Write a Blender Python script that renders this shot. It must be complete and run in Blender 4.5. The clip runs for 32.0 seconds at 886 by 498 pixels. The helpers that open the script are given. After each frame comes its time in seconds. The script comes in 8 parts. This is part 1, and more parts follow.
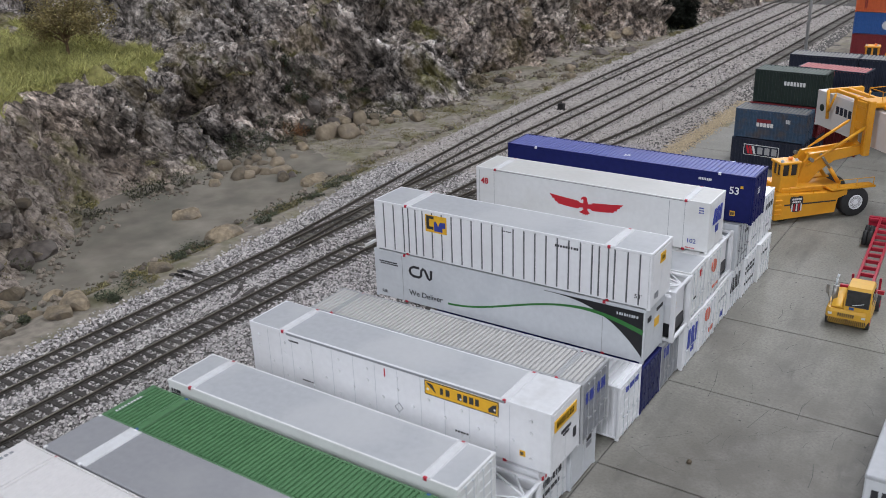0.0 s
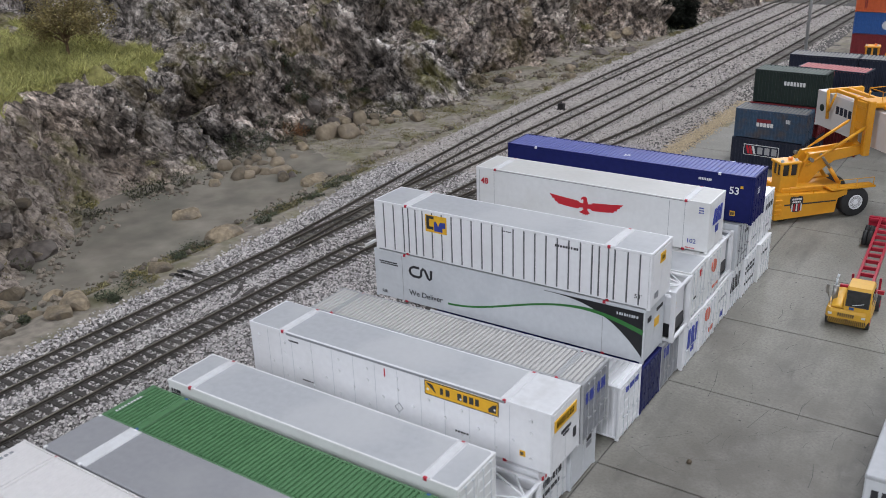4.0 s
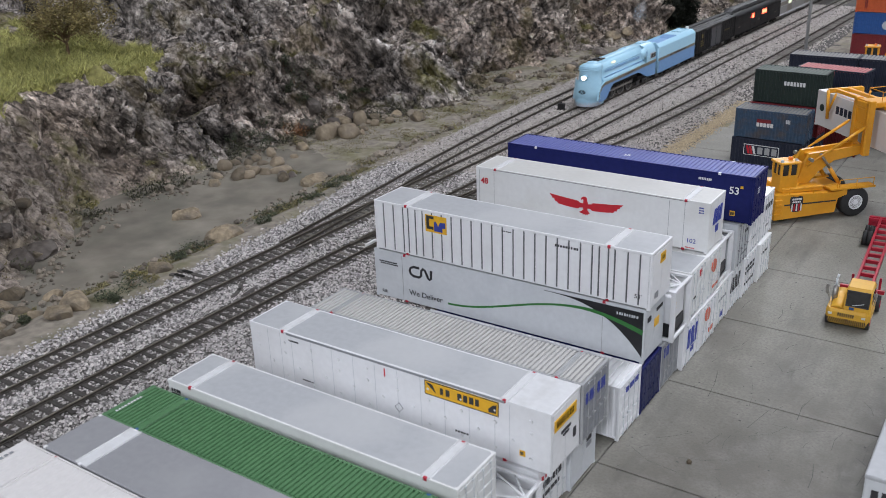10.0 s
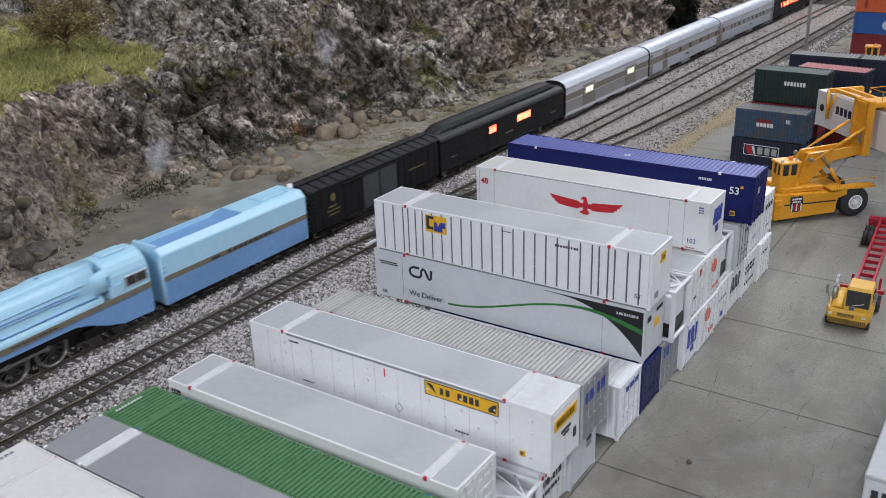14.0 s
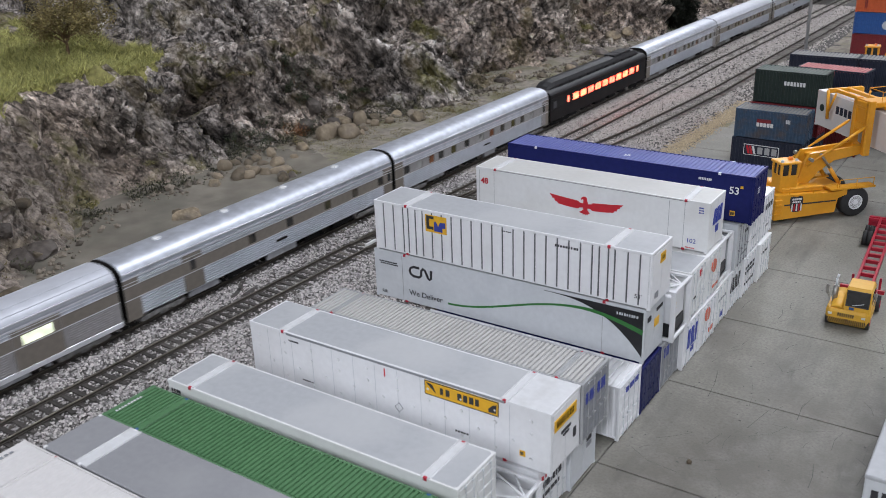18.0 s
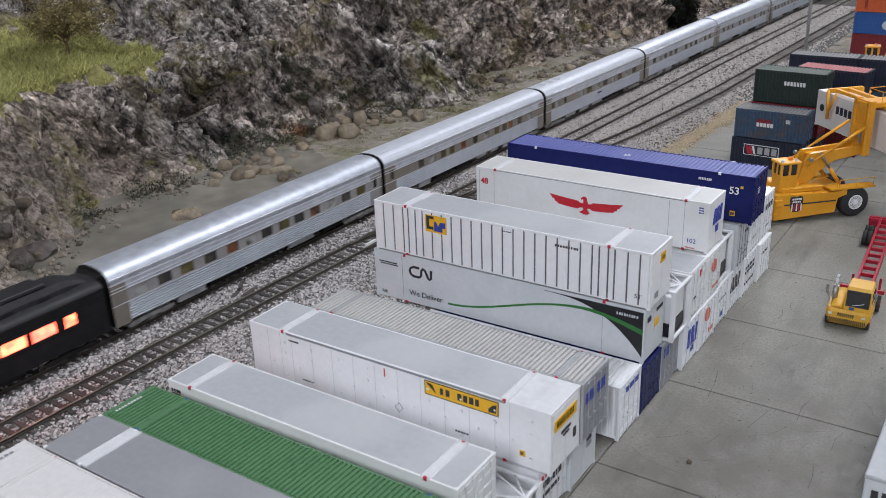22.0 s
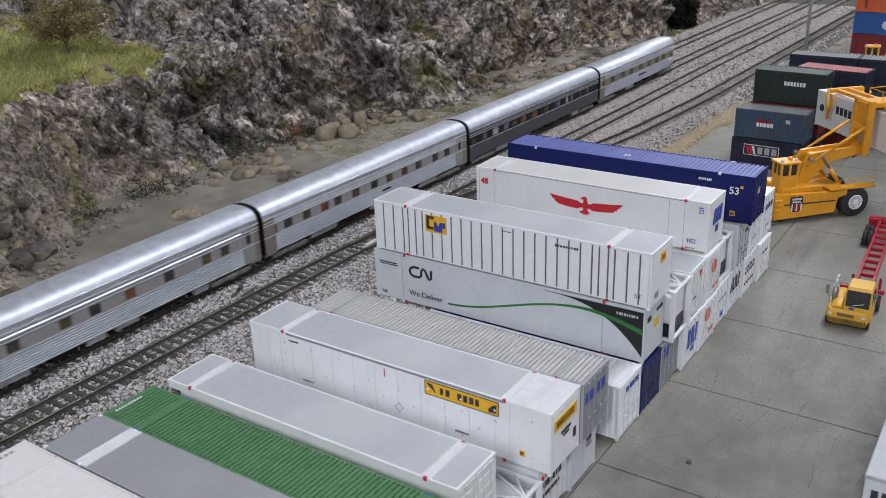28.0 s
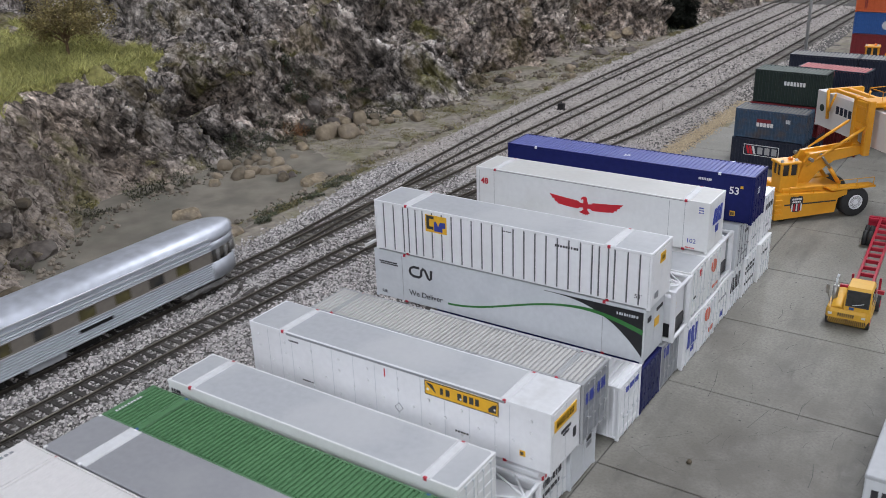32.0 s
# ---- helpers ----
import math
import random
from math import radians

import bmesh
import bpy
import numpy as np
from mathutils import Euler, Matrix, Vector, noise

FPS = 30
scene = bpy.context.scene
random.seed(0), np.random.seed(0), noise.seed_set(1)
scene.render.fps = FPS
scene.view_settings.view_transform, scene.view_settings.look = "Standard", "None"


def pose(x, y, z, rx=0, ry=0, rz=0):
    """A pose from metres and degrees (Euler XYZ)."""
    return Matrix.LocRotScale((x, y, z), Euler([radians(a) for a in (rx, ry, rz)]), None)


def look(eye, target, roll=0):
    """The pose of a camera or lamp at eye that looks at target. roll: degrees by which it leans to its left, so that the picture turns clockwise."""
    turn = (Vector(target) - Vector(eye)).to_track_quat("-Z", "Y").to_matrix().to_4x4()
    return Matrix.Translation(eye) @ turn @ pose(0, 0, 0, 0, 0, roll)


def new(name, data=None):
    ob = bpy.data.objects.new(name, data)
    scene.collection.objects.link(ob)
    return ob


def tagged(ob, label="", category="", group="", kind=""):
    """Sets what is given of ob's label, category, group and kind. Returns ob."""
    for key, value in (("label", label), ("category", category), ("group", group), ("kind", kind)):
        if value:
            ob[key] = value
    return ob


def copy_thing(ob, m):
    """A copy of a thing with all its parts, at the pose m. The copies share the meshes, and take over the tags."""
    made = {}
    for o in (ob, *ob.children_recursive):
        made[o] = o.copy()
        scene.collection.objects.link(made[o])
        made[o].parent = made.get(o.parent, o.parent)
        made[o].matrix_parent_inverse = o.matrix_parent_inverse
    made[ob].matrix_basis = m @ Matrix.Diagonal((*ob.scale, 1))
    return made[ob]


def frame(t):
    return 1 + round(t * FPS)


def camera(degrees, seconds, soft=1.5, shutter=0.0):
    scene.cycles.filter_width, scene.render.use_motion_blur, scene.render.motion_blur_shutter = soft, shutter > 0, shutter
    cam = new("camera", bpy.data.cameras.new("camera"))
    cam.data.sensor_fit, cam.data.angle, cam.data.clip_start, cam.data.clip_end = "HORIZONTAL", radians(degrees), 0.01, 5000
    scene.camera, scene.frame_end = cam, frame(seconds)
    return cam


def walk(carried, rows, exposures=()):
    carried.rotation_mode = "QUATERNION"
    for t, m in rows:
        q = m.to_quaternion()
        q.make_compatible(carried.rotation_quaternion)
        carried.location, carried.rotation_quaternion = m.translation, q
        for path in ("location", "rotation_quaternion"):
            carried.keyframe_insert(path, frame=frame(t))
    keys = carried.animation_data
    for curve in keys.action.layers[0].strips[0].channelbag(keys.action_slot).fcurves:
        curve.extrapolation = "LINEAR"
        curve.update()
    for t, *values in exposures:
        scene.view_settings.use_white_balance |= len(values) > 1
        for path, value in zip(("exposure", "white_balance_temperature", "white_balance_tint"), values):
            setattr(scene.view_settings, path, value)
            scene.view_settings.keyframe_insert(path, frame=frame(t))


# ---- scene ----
cam = camera(52.06, 32.0, soft=0.4, shutter=0.4)
# small aperture of the hand camera, focused on the stacked containers
cam.data.dof.use_dof = True
cam.data.dof.focus_distance = 0.66
cam.data.dof.aperture_fstop = 28.0
EYE = Vector((0.34184, -0.42540, 0.28410))
AIM = Vector((math.cos(radians(-22.300)) * math.cos(radians(124.284)),
              math.cos(radians(-22.300)) * math.sin(radians(124.284)), math.sin(radians(-22.300))))
VIEW = look(EYE, EYE + AIM, -2.013)
walk(cam, [(0.0, VIEW), (32.0, VIEW)], exposures=[(0.0, 0.0), (32.0, 0.0)])

# ---- light: the tube-lit exhibition room round the layout ----
world = bpy.data.worlds.new("room_air")
scene.world = world
world.use_nodes = True
world.node_tree.nodes["Background"].inputs[0].default_value = (0.9, 0.95, 1.0, 1)
world.node_tree.nodes["Background"].inputs[1].default_value = 0.01


def ceiling_lamp(x, y, sx, sy, watts):
    data = bpy.data.lights.new("ceiling_lamp", "AREA")
    data.shape, data.size, data.size_y, data.energy = "RECTANGLE", sx, sy, watts
    data.color = (0.89, 0.915, 1.0)
    lamp = new("ceiling_lamp", data)
    lamp.matrix_world = pose(x, y, 1.72)
    return lamp


for lx, ly, watts in ((-1.6, -2.3, 19), (0.9, -2.7, 26), (3.1, -1.9, 19), (3.5, 0.7, 17), (0.5, 0.9, 11), (-2.2, 1.2, 14), (2.7, 3.3, 15), (-0.6, 3.6, 16)):
    ceiling_lamp(lx, ly, 0.25, 1.5, watts * 2.86)

# ---- tools: every builder works in millimetres of the model ----
MM = 0.001
ACROSS, ALONG = 0, 1


def ident():
    return Matrix.Identity(4)


def new_bm():
    return bmesh.new()


def hexa(bm, x0, x1, y0, y1, z0, z1, m=None):
    """A box between the given bounds."""
    co = [(x, y, z) for x in (x0, x1) for y in (y0, y1) for z in (z0, z1)]
    vs = [bm.verts.new(m @ Vector(c) if m else c) for c in co]
    for f in ((0, 1, 3, 2), (4, 6, 7, 5), (0, 4, 5, 1), (2, 3, 7, 6), (0, 2, 6, 4), (1, 5, 7, 3)):
        bm.faces.new([vs[i] for i in f])
    return vs


def rbox(bm, x0, x1, y0, y1, z0, z1, r=0.4, seg=1, m=None):
    """A box with rounded edges."""
    tmp = bmesh.new()
    hexa(tmp, x0, x1, y0, y1, z0, z1)
    bmesh.ops.bevel(tmp, geom=tmp.edges[:], offset=r, segments=seg, affect="EDGES", profile=0.5)
    join(bm, tmp, m)


def join(bm, other, m=None):
    vs = {}
    for v in other.verts:
        vs[v] = bm.verts.new(m @ v.co if m else v.co)
    for f in other.faces:
        try:
            bm.faces.new([vs[v] for v in f.verts]).smooth = f.smooth
        except ValueError:
            pass
    other.free()


def rod(bm, a, b, r, seg=8, r2=None, caps=True):
    """A round bar from a to b."""
    a, b = Vector(a), Vector(b)
    q = (b - a).to_track_quat("Z", "Y").to_matrix()
    r2 = r if r2 is None else r2
    rings = []
    for p, rr in ((a, r), (b, r2)):
        rings.append([bm.verts.new(p + q @ Vector((rr * math.cos(2 * math.pi * i / seg), rr * math.sin(2 * math.pi * i / seg), 0))) for i in range(seg)])
    for i in range(seg):
        f = bm.faces.new((rings[0][i], rings[0][(i + 1) % seg], rings[1][(i + 1) % seg], rings[1][i]))
        f.smooth = seg > 5
    if caps:
        bm.faces.new(rings[0][::-1])
        bm.faces.new(rings[1])


def extrude_outline(bm, pts, axis, a, b, m=None, smooth=False):
    """A prism: the outline pts (two coordinates) drawn out from a to b along the axis (0, 1 or 2)."""
    def put(p, w):
        c = [0, 0, 0]
        c[axis] = w
        c[(axis + 1) % 3], c[(axis + 2) % 3] = p
        return bm.verts.new(m @ Vector(c) if m else c)
    r0, r1 = [put(p, a) for p in pts], [put(p, b) for p in pts]
    n = len(pts)
    for i in range(n):
        f = bm.faces.new((r0[i], r0[(i + 1) % n], r1[(i + 1) % n], r1[i]))
        f.smooth = smooth
    bm.faces.new(r0[::-1])
    bm.faces.new(r1)


def skin(bm, rings, smooth=True, caps=True, closed=True):
    """A skin over rings of equal numbers of points."""
    rows = [[bm.verts.new(p) for p in r] for r in rings]
    n = len(rows[0])
    for a, b in zip(rows, rows[1:]):
        for i in range(n if closed else n - 1):
            bm.faces.new((a[i], a[(i + 1) % n], b[(i + 1) % n], b[i])).smooth = smooth
    if caps:
        bm.faces.new(rows[0][::-1])
        bm.faces.new(rows[-1])


def to_mesh(name, bm, material):
    bmesh.ops.recalc_face_normals(bm, faces=bm.faces[:])
    bmesh.ops.scale(bm, vec=(MM, MM, MM), verts=bm.verts[:])
    me = bpy.data.meshes.new(name)
    bm.to_mesh(me)
    bm.free()
    me.materials.append(material)
    return me


def part(name, bm, material, parent, label=""):
    ob = new(name, to_mesh(name, bm, material))
    ob.parent = parent
    return tagged(ob, label)


def thing(name, m, label, category, group="", kind=""):
    ob = new(name)
    ob.empty_display_size = 0.01
    ob.matrix_world = m
    return tagged(ob, label, category, group, kind)


def at(x, y, z, rz=0.0):
    return pose(x * MM, y * MM, z * MM, 0, 0, rz)


def array_mesh(name, verts, faces, material, smooth=False):
    me = bpy.data.meshes.new(name)
    verts = np.asarray(verts, dtype=np.float32) * MM
    faces = np.asarray(faces, dtype=np.int32)
    k = faces.shape[1]
    me.vertices.add(len(verts))
    me.vertices.foreach_set("co", verts.ravel())
    me.loops.add(faces.size)
    me.loops.foreach_set("vertex_index", faces.ravel())
    me.polygons.add(len(faces))
    me.polygons.foreach_set("loop_start", np.arange(0, faces.size, k, dtype=np.int32))
    me.polygons.foreach_set("use_smooth", np.full(len(faces), smooth))
    me.update(calc_edges=True)
    me.validate()
    me.materials.append(material)
    return me


# ---- noise on arrays ----
def lattice(ix, iy, iz, seed):
    h = (ix * 374761393 + iy * 668265263 + iz * 2147483647 + seed * 974634777) & 0xFFFFFFFF
    h = ((h ^ (h >> 13)) * 1274126177) & 0xFFFFFFFF
    h = (h ^ (h >> 16)) & 0xFFFF
    return h / 65535.0


def vnoise(x, y, z, seed=0):
    """Smooth noise from 0 to 1."""
    x, y, z = np.broadcast_arrays(*(np.asarray(a, float) for a in (x, y, z)))
    ix, iy, iz = (np.floor(a).astype(np.int64) for a in (x, y, z))
    fx, fy, fz = x - ix, y - iy, z - iz
    fx, fy, fz = (f * f * (3 - 2 * f) for f in (fx, fy, fz))
    out = 0
    for dx in (0, 1):
        for dy in (0, 1):
            for dz in (0, 1):
                w = (fx if dx else 1 - fx) * (fy if dy else 1 - fy) * (fz if dz else 1 - fz)
                out = out + w * lattice(ix + dx, iy + dy, iz + dz, seed)
    return out


def fbm(x, y, z, octaves=4, seed=0):
    total, amp, norm = 0, 1.0, 0
    for o in range(octaves):
        total = total + amp * vnoise(x * 2 ** o, y * 2 ** o, z * 2 ** o, seed + o)
        norm += amp
        amp *= 0.5
    return total / norm


def ridged(x, y, z, octaves=4, seed=0):
    total, amp, norm = 0, 1.0, 0
    for o in range(octaves):
        total = total + amp * (1 - np.abs(2 * vnoise(x * 2 ** o, y * 2 ** o, z * 2 ** o, seed + o) - 1))
        norm += amp
        amp *= 0.55
    return total / norm


# ---- materials ----
def surface(name, base, rough=0.5, metal=0.0, var=0.12, grain=300.0, stain=None, stain_scale=40.0, stain_amount=0.5,
            bump=0.0, bump_scale=800.0, rand=0.0, island=0.0, coat=0.0, space="Object", emit=None, emit_power=0.0, spec=0.5):
    """A painted or natural surface: base colour with fine grain, larger stains, relief."""
    mat = bpy.data.materials.new(name)
    mat.use_nodes = True
    nt = mat.node_tree
    n, l = nt.nodes, nt.links
    bsdf = n["Principled BSDF"]
    bsdf.inputs["Roughness"].default_value = rough
    bsdf.inputs["Metallic"].default_value = metal
    bsdf.inputs["Specular IOR Level"].default_value = spec
    if coat:
        bsdf.inputs["Coat Weight"].default_value = coat
        bsdf.inputs["Coat Roughness"].default_value = 0.15
    if space == "World":
        co = n.new("ShaderNodeNewGeometry").outputs["Position"]
    else:
        co = n.new("ShaderNodeTexCoord").outputs["Object"]

    def tex(scale, detail=4.0):
        t = n.new("ShaderNodeTexNoise")
        t.inputs["Scale"].default_value = scale
        t.inputs["Detail"].default_value = detail
        l.new(co, t.inputs["Vector"])
        return t.outputs["Fac"]

    def mix(fac, a, b, mode="MIX"):
        m = n.new("ShaderNodeMix")
        m.data_type, m.blend_type = "RGBA", mode
        for sock, val in ((m.inputs[0], fac), (m.inputs[6], a), (m.inputs[7], b)):
            if isinstance(val, (int, float)):
                sock.default_value = val
            elif isinstance(val, tuple):
                sock.default_value = (*val[:3], 1)
            else:
                l.new(val, sock)
        return m.outputs[2]

    def ramp(src, lo, hi):
        r = n.new("ShaderNodeMapRange")
        r.inputs[1].default_value, r.inputs[2].default_value = lo, hi
        l.new(src, r.inputs[0])
        return r.outputs[0]

    dark = tuple(c * (1 - var) for c in base)
    light = tuple(min(1, c * (1 + var)) for c in base)
    col = mix(ramp(tex(grain), 0.3, 0.7), dark, light)
    if stain:
        f = ramp(tex(stain_scale, 6.0), 0.48, 0.68)
        m = n.new("ShaderNodeMath")
        m.operation = "MULTIPLY"
        l.new(f, m.inputs[0])
        m.inputs[1].default_value = stain_amount
        col = mix(m.outputs[0], col, stain)
    for amount, src in ((rand, "obj"), (island, "isl")):
        if amount:
            o = n.new("ShaderNodeObjectInfo").outputs["Random"] if src == "obj" else n.new("ShaderNodeNewGeometry").outputs["Random Per Island"]
            r = n.new("ShaderNodeMapRange")
            r.inputs[3].default_value, r.inputs[4].default_value = 1 - amount, 1 + amount
            l.new(o, r.inputs[0])
            h = n.new("ShaderNodeHueSaturation")
            l.new(r.outputs[0], h.inputs["Value"])
            l.new(col, h.inputs["Color"])
            col = h.outputs[0]
    l.new(col, bsdf.inputs["Base Color"])
    if emit:
        e = mix(ramp(tex(170.0), 0.38, 0.62), tuple(c * 0.35 for c in emit), emit)
        l.new(e, bsdf.inputs["Emission Color"])
        bsdf.inputs["Emission Strength"].default_value = emit_power
    if bump:
        b = n.new("ShaderNodeBump")
        b.inputs["Strength"].default_value = bump
        b.inputs["Distance"].default_value = 0.0006
        l.new(tex(bump_scale, 5.0), b.inputs["Height"])
        l.new(b.outputs[0], bsdf.inputs["Normal"])
    rr = n.new("ShaderNodeMapRange")
    rr.inputs[3].default_value, rr.inputs[4].default_value = max(0.02, rough - 0.07), min(1, rough + 0.07)
    l.new(tex(grain * 0.3), rr.inputs[0])
    l.new(rr.outputs[0], bsdf.inputs["Roughness"])
    return mat


P_WHITE = surface("white_paint", (0.74, 0.75, 0.77), 0.38, stain=(0.6, 0.6, 0.6), stain_amount=0.25, var=0.03)
P_OFFWHITE = surface("warm_white_paint", (0.72, 0.73, 0.73), 0.42, stain=(0.55, 0.54, 0.5), stain_amount=0.3, var=0.03)
P_ROOF = surface("grey_roof_paint", (0.40, 0.415, 0.435), 0.4, stain=(0.50, 0.51, 0.52), stain_amount=0.6, stain_scale=22, var=0.05)
P_DARKROOF = surface("dark_grey_roof_paint", (0.27, 0.275, 0.29), 0.42, stain=(0.33, 0.335, 0.345), stain_amount=0.5, stain_scale=30, var=0.05)
P_WARMROOF = surface("warm_grey_roof_paint", (0.53, 0.53, 0.515), 0.45, stain=(0.46, 0.455, 0.44), stain_amount=0.5, stain_scale=30, var=0.04)
P_CREAM = surface("cream_white_paint", (0.62, 0.605, 0.60), 0.45, stain=(0.54, 0.53, 0.52), stain_amount=0.3, var=0.03)
# same navy as the sides, lightened by the light that falls on the roof
P_NAVYROOF = surface("lit_navy_roof_paint", (0.115, 0.135, 0.36), 0.5, var=0.1, stain=(0.15, 0.17, 0.40))
P_STRAP = surface("chalky_strap_paint", (0.62, 0.63, 0.645), 0.45, stain=(0.48, 0.48, 0.48), stain_amount=0.5, stain_scale=90, var=0.05)
P_CASTING = surface("crimson_casting_paint", (0.40, 0.018, 0.04), 0.5, var=0.25, grain=900)
P_LTGREY = surface("light_warm_grey_roof_paint", (0.47, 0.465, 0.45), 0.45, var=0.05, stain=(0.40, 0.395, 0.385))
P_PALE = surface("pale_grey_paint", (0.56, 0.585, 0.61), 0.4, var=0.04, stain=(0.46, 0.49, 0.52))
P_GREY = surface("grey_paint", (0.36, 0.37, 0.38), 0.45, var=0.06, stain=(0.3, 0.3, 0.31))
P_MIDGREY = surface("steel_grey_paint", (0.24, 0.25, 0.27), 0.45, var=0.08)
P_POST = surface("charcoal_post_paint", (0.11, 0.115, 0.125), 0.45, var=0.1)
P_GREEN = surface("green_paint", (0.078, 0.185, 0.085), 0.45, var=0.12, stain=(0.095, 0.215, 0.10), stain_amount=0.5)
# base set darker for the dim room that the sides face
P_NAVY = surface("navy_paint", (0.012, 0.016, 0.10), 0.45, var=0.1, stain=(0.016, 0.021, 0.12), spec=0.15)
P_DOORNAVY = surface("scratched_navy_paint", (0.014, 0.019, 0.082), 0.42, var=0.15, stain=(0.06, 0.065, 0.12), stain_amount=0.35, stain_scale=260)
P_BLUE = surface("blue_ink", (0.03, 0.05, 0.30), 0.45, var=0.05)
P_RED = surface("red_paint", (0.50, 0.013, 0.026), 0.45, var=0.08)
P_BLACK = surface("black_paint", (0.012, 0.012, 0.014), 0.4, var=0.15)
P_INK = surface("dark_ink", (0.03, 0.03, 0.035), 0.5, var=0.1)
P_LIME = surface("leaf_green_ink", (0.03, 0.16, 0.035), 0.45, var=0.05)
P_YELLOW = surface("yellow_decal", (0.72, 0.40, 0.02), 0.42, var=0.05)
P_CAT = surface("machine_yellow_paint", (0.70, 0.325, 0.022), 0.38, var=0.05, stain=(0.6, 0.24, 0.012), stain_amount=0.4)
P_TRUCK = surface("cab_yellow_paint", (0.62, 0.345, 0.035), 0.4, var=0.05, stain=(0.6, 0.33, 0.03), stain_amount=0.3)
P_CHASSIS = surface("chassis_red_paint", (0.36, 0.015, 0.035), 0.4, var=0.08)
RUBBER = surface("black_rubber", (0.018, 0.018, 0.019), 0.75, var=0.2, bump=0.3)
P_SEACO = surface("weathered_blue_paint", (0.035, 0.07, 0.12), 0.5, var=0.2, stain=(0.10, 0.07, 0.05), stain_amount=0.6, stain_scale=70)
P_DKGREEN = surface("dark_green_paint", (0.011, 0.023, 0.019), 0.5, var=0.15, stain=(0.016, 0.03, 0.024))
P_MAROON = surface("oxide_red_paint", (0.17, 0.014, 0.02), 0.5, var=0.15, stain=(0.12, 0.02, 0.02))
P_DKNAVY = surface("dark_navy_paint", (0.012, 0.017, 0.035), 0.5, var=0.15)
P_PINK = surface("faded_red_paint", (0.42, 0.13, 0.13), 0.55, var=0.1)
P_ORANGE = surface("orange_red_paint", (0.50, 0.10, 0.03), 0.5, var=0.1)
P_SEABLUE = surface("ocean_blue_paint", (0.02, 0.085, 0.28), 0.45, var=0.1)


def concrete_material():
    """Trowelled concrete with blotches, tyre tracks along the lane and dark specks."""
    mat = bpy.data.materials.new("concrete_paving")
    mat.use_nodes = True
    nt = mat.node_tree
    n, l = nt.nodes, nt.links
    bsdf = n["Principled BSDF"]
    co = n.new("ShaderNodeNewGeometry").outputs["Position"]

    def layer(col, scale, detail, lo, hi, dark, amount, stretch=None):
        src = co
        if stretch:
            mp = n.new("ShaderNodeMapping")
            mp.inputs["Scale"].default_value = stretch
            mp.inputs["Rotation"].default_value = (0, 0, 0.12)
            l.new(co, mp.inputs["Vector"])
            src = mp.outputs[0]
        t = n.new("ShaderNodeTexNoise")
        t.inputs["Scale"].default_value, t.inputs["Detail"].default_value, t.inputs["Roughness"].default_value = scale, detail, 0.6
        l.new(src, t.inputs["Vector"])
        r = n.new("ShaderNodeMapRange")
        r.inputs[1].default_value, r.inputs[2].default_value, r.inputs[4].default_value = lo, hi, amount
        l.new(t.outputs["Fac"], r.inputs[0])
        m = n.new("ShaderNodeMix")
        m.data_type = "RGBA"
        l.new(r.outputs[0], m.inputs[0])
        if isinstance(col, tuple):
            m.inputs[6].default_value = (*col, 1)
        else:
            l.new(col, m.inputs[6])
        m.inputs[7].default_value = (*dark, 1)
        return m.outputs[2]
    col = layer((0.214, 0.207, 0.178), 6.0, 6, 0.46, 0.64, (0.132, 0.122, 0.103), 0.9)
    col = layer(col, 11.0, 5, 0.53, 0.66, (0.092, 0.087, 0.076), 0.85, (1.6, 0.22, 1.0))
    col = layer(col, 45.0, 8, 0.45, 0.75, (0.27, 0.262, 0.232), 0.6)
    col = layer(col, 70.0, 4, 0.63, 0.70, (0.10, 0.094, 0.082), 0.6, (1.5, 0.3, 1.0))
    col = layer(col, 260.0, 4, 0.66, 0.72, (0.08, 0.075, 0.068), 0.7)
    col = layer(col, 600.0, 4, 0.42, 0.70, (0.125, 0.120, 0.104), 0.7)
    l.new(col, bsdf.inputs["Base Color"])
    bsdf.inputs["Roughness"].default_value = 0.62
    t = n.new("ShaderNodeTexNoise")
    t.inputs["Scale"].default_value, t.inputs["Detail"].default_value = 900.0, 4.0
    l.new(co, t.inputs["Vector"])
    b = n.new("ShaderNodeBump")
    b.inputs["Strength"].default_value, b.inputs["Distance"].default_value = 0.25, 0.0005
    l.new(t.outputs["Fac"], b.inputs["Height"])
    l.new(b.outputs[0], bsdf.inputs["Normal"])
    return mat


CONCRETE = concrete_material()
JOINT = surface("dark_joint_filler", (0.09, 0.088, 0.08), 0.8, var=0.2, space="World")
BALLAST = surface("ballast_bed", (0.06, 0.056, 0.052), 0.85, var=0.5, grain=520, stain=(0.10, 0.085, 0.07), stain_scale=28,
                  stain_amount=0.5, bump=1.0, bump_scale=520, space="World")
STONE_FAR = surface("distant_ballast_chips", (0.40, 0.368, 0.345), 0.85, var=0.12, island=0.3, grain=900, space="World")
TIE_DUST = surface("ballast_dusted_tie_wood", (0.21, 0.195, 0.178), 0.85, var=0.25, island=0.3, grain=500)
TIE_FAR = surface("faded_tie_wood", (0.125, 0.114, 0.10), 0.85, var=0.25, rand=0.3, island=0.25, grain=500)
STONE_CHIP = surface("ballast_chips", (0.38, 0.36, 0.352), 0.8, var=0.18, island=0.72, grain=900, space="World")
DIRT = surface("grey_brown_earth", (0.225, 0.20, 0.165), 0.9, var=0.35, grain=110, stain=(0.14, 0.135, 0.06), stain_scale=22,
               stain_amount=0.8, bump=0.6, bump_scale=500, space="World")
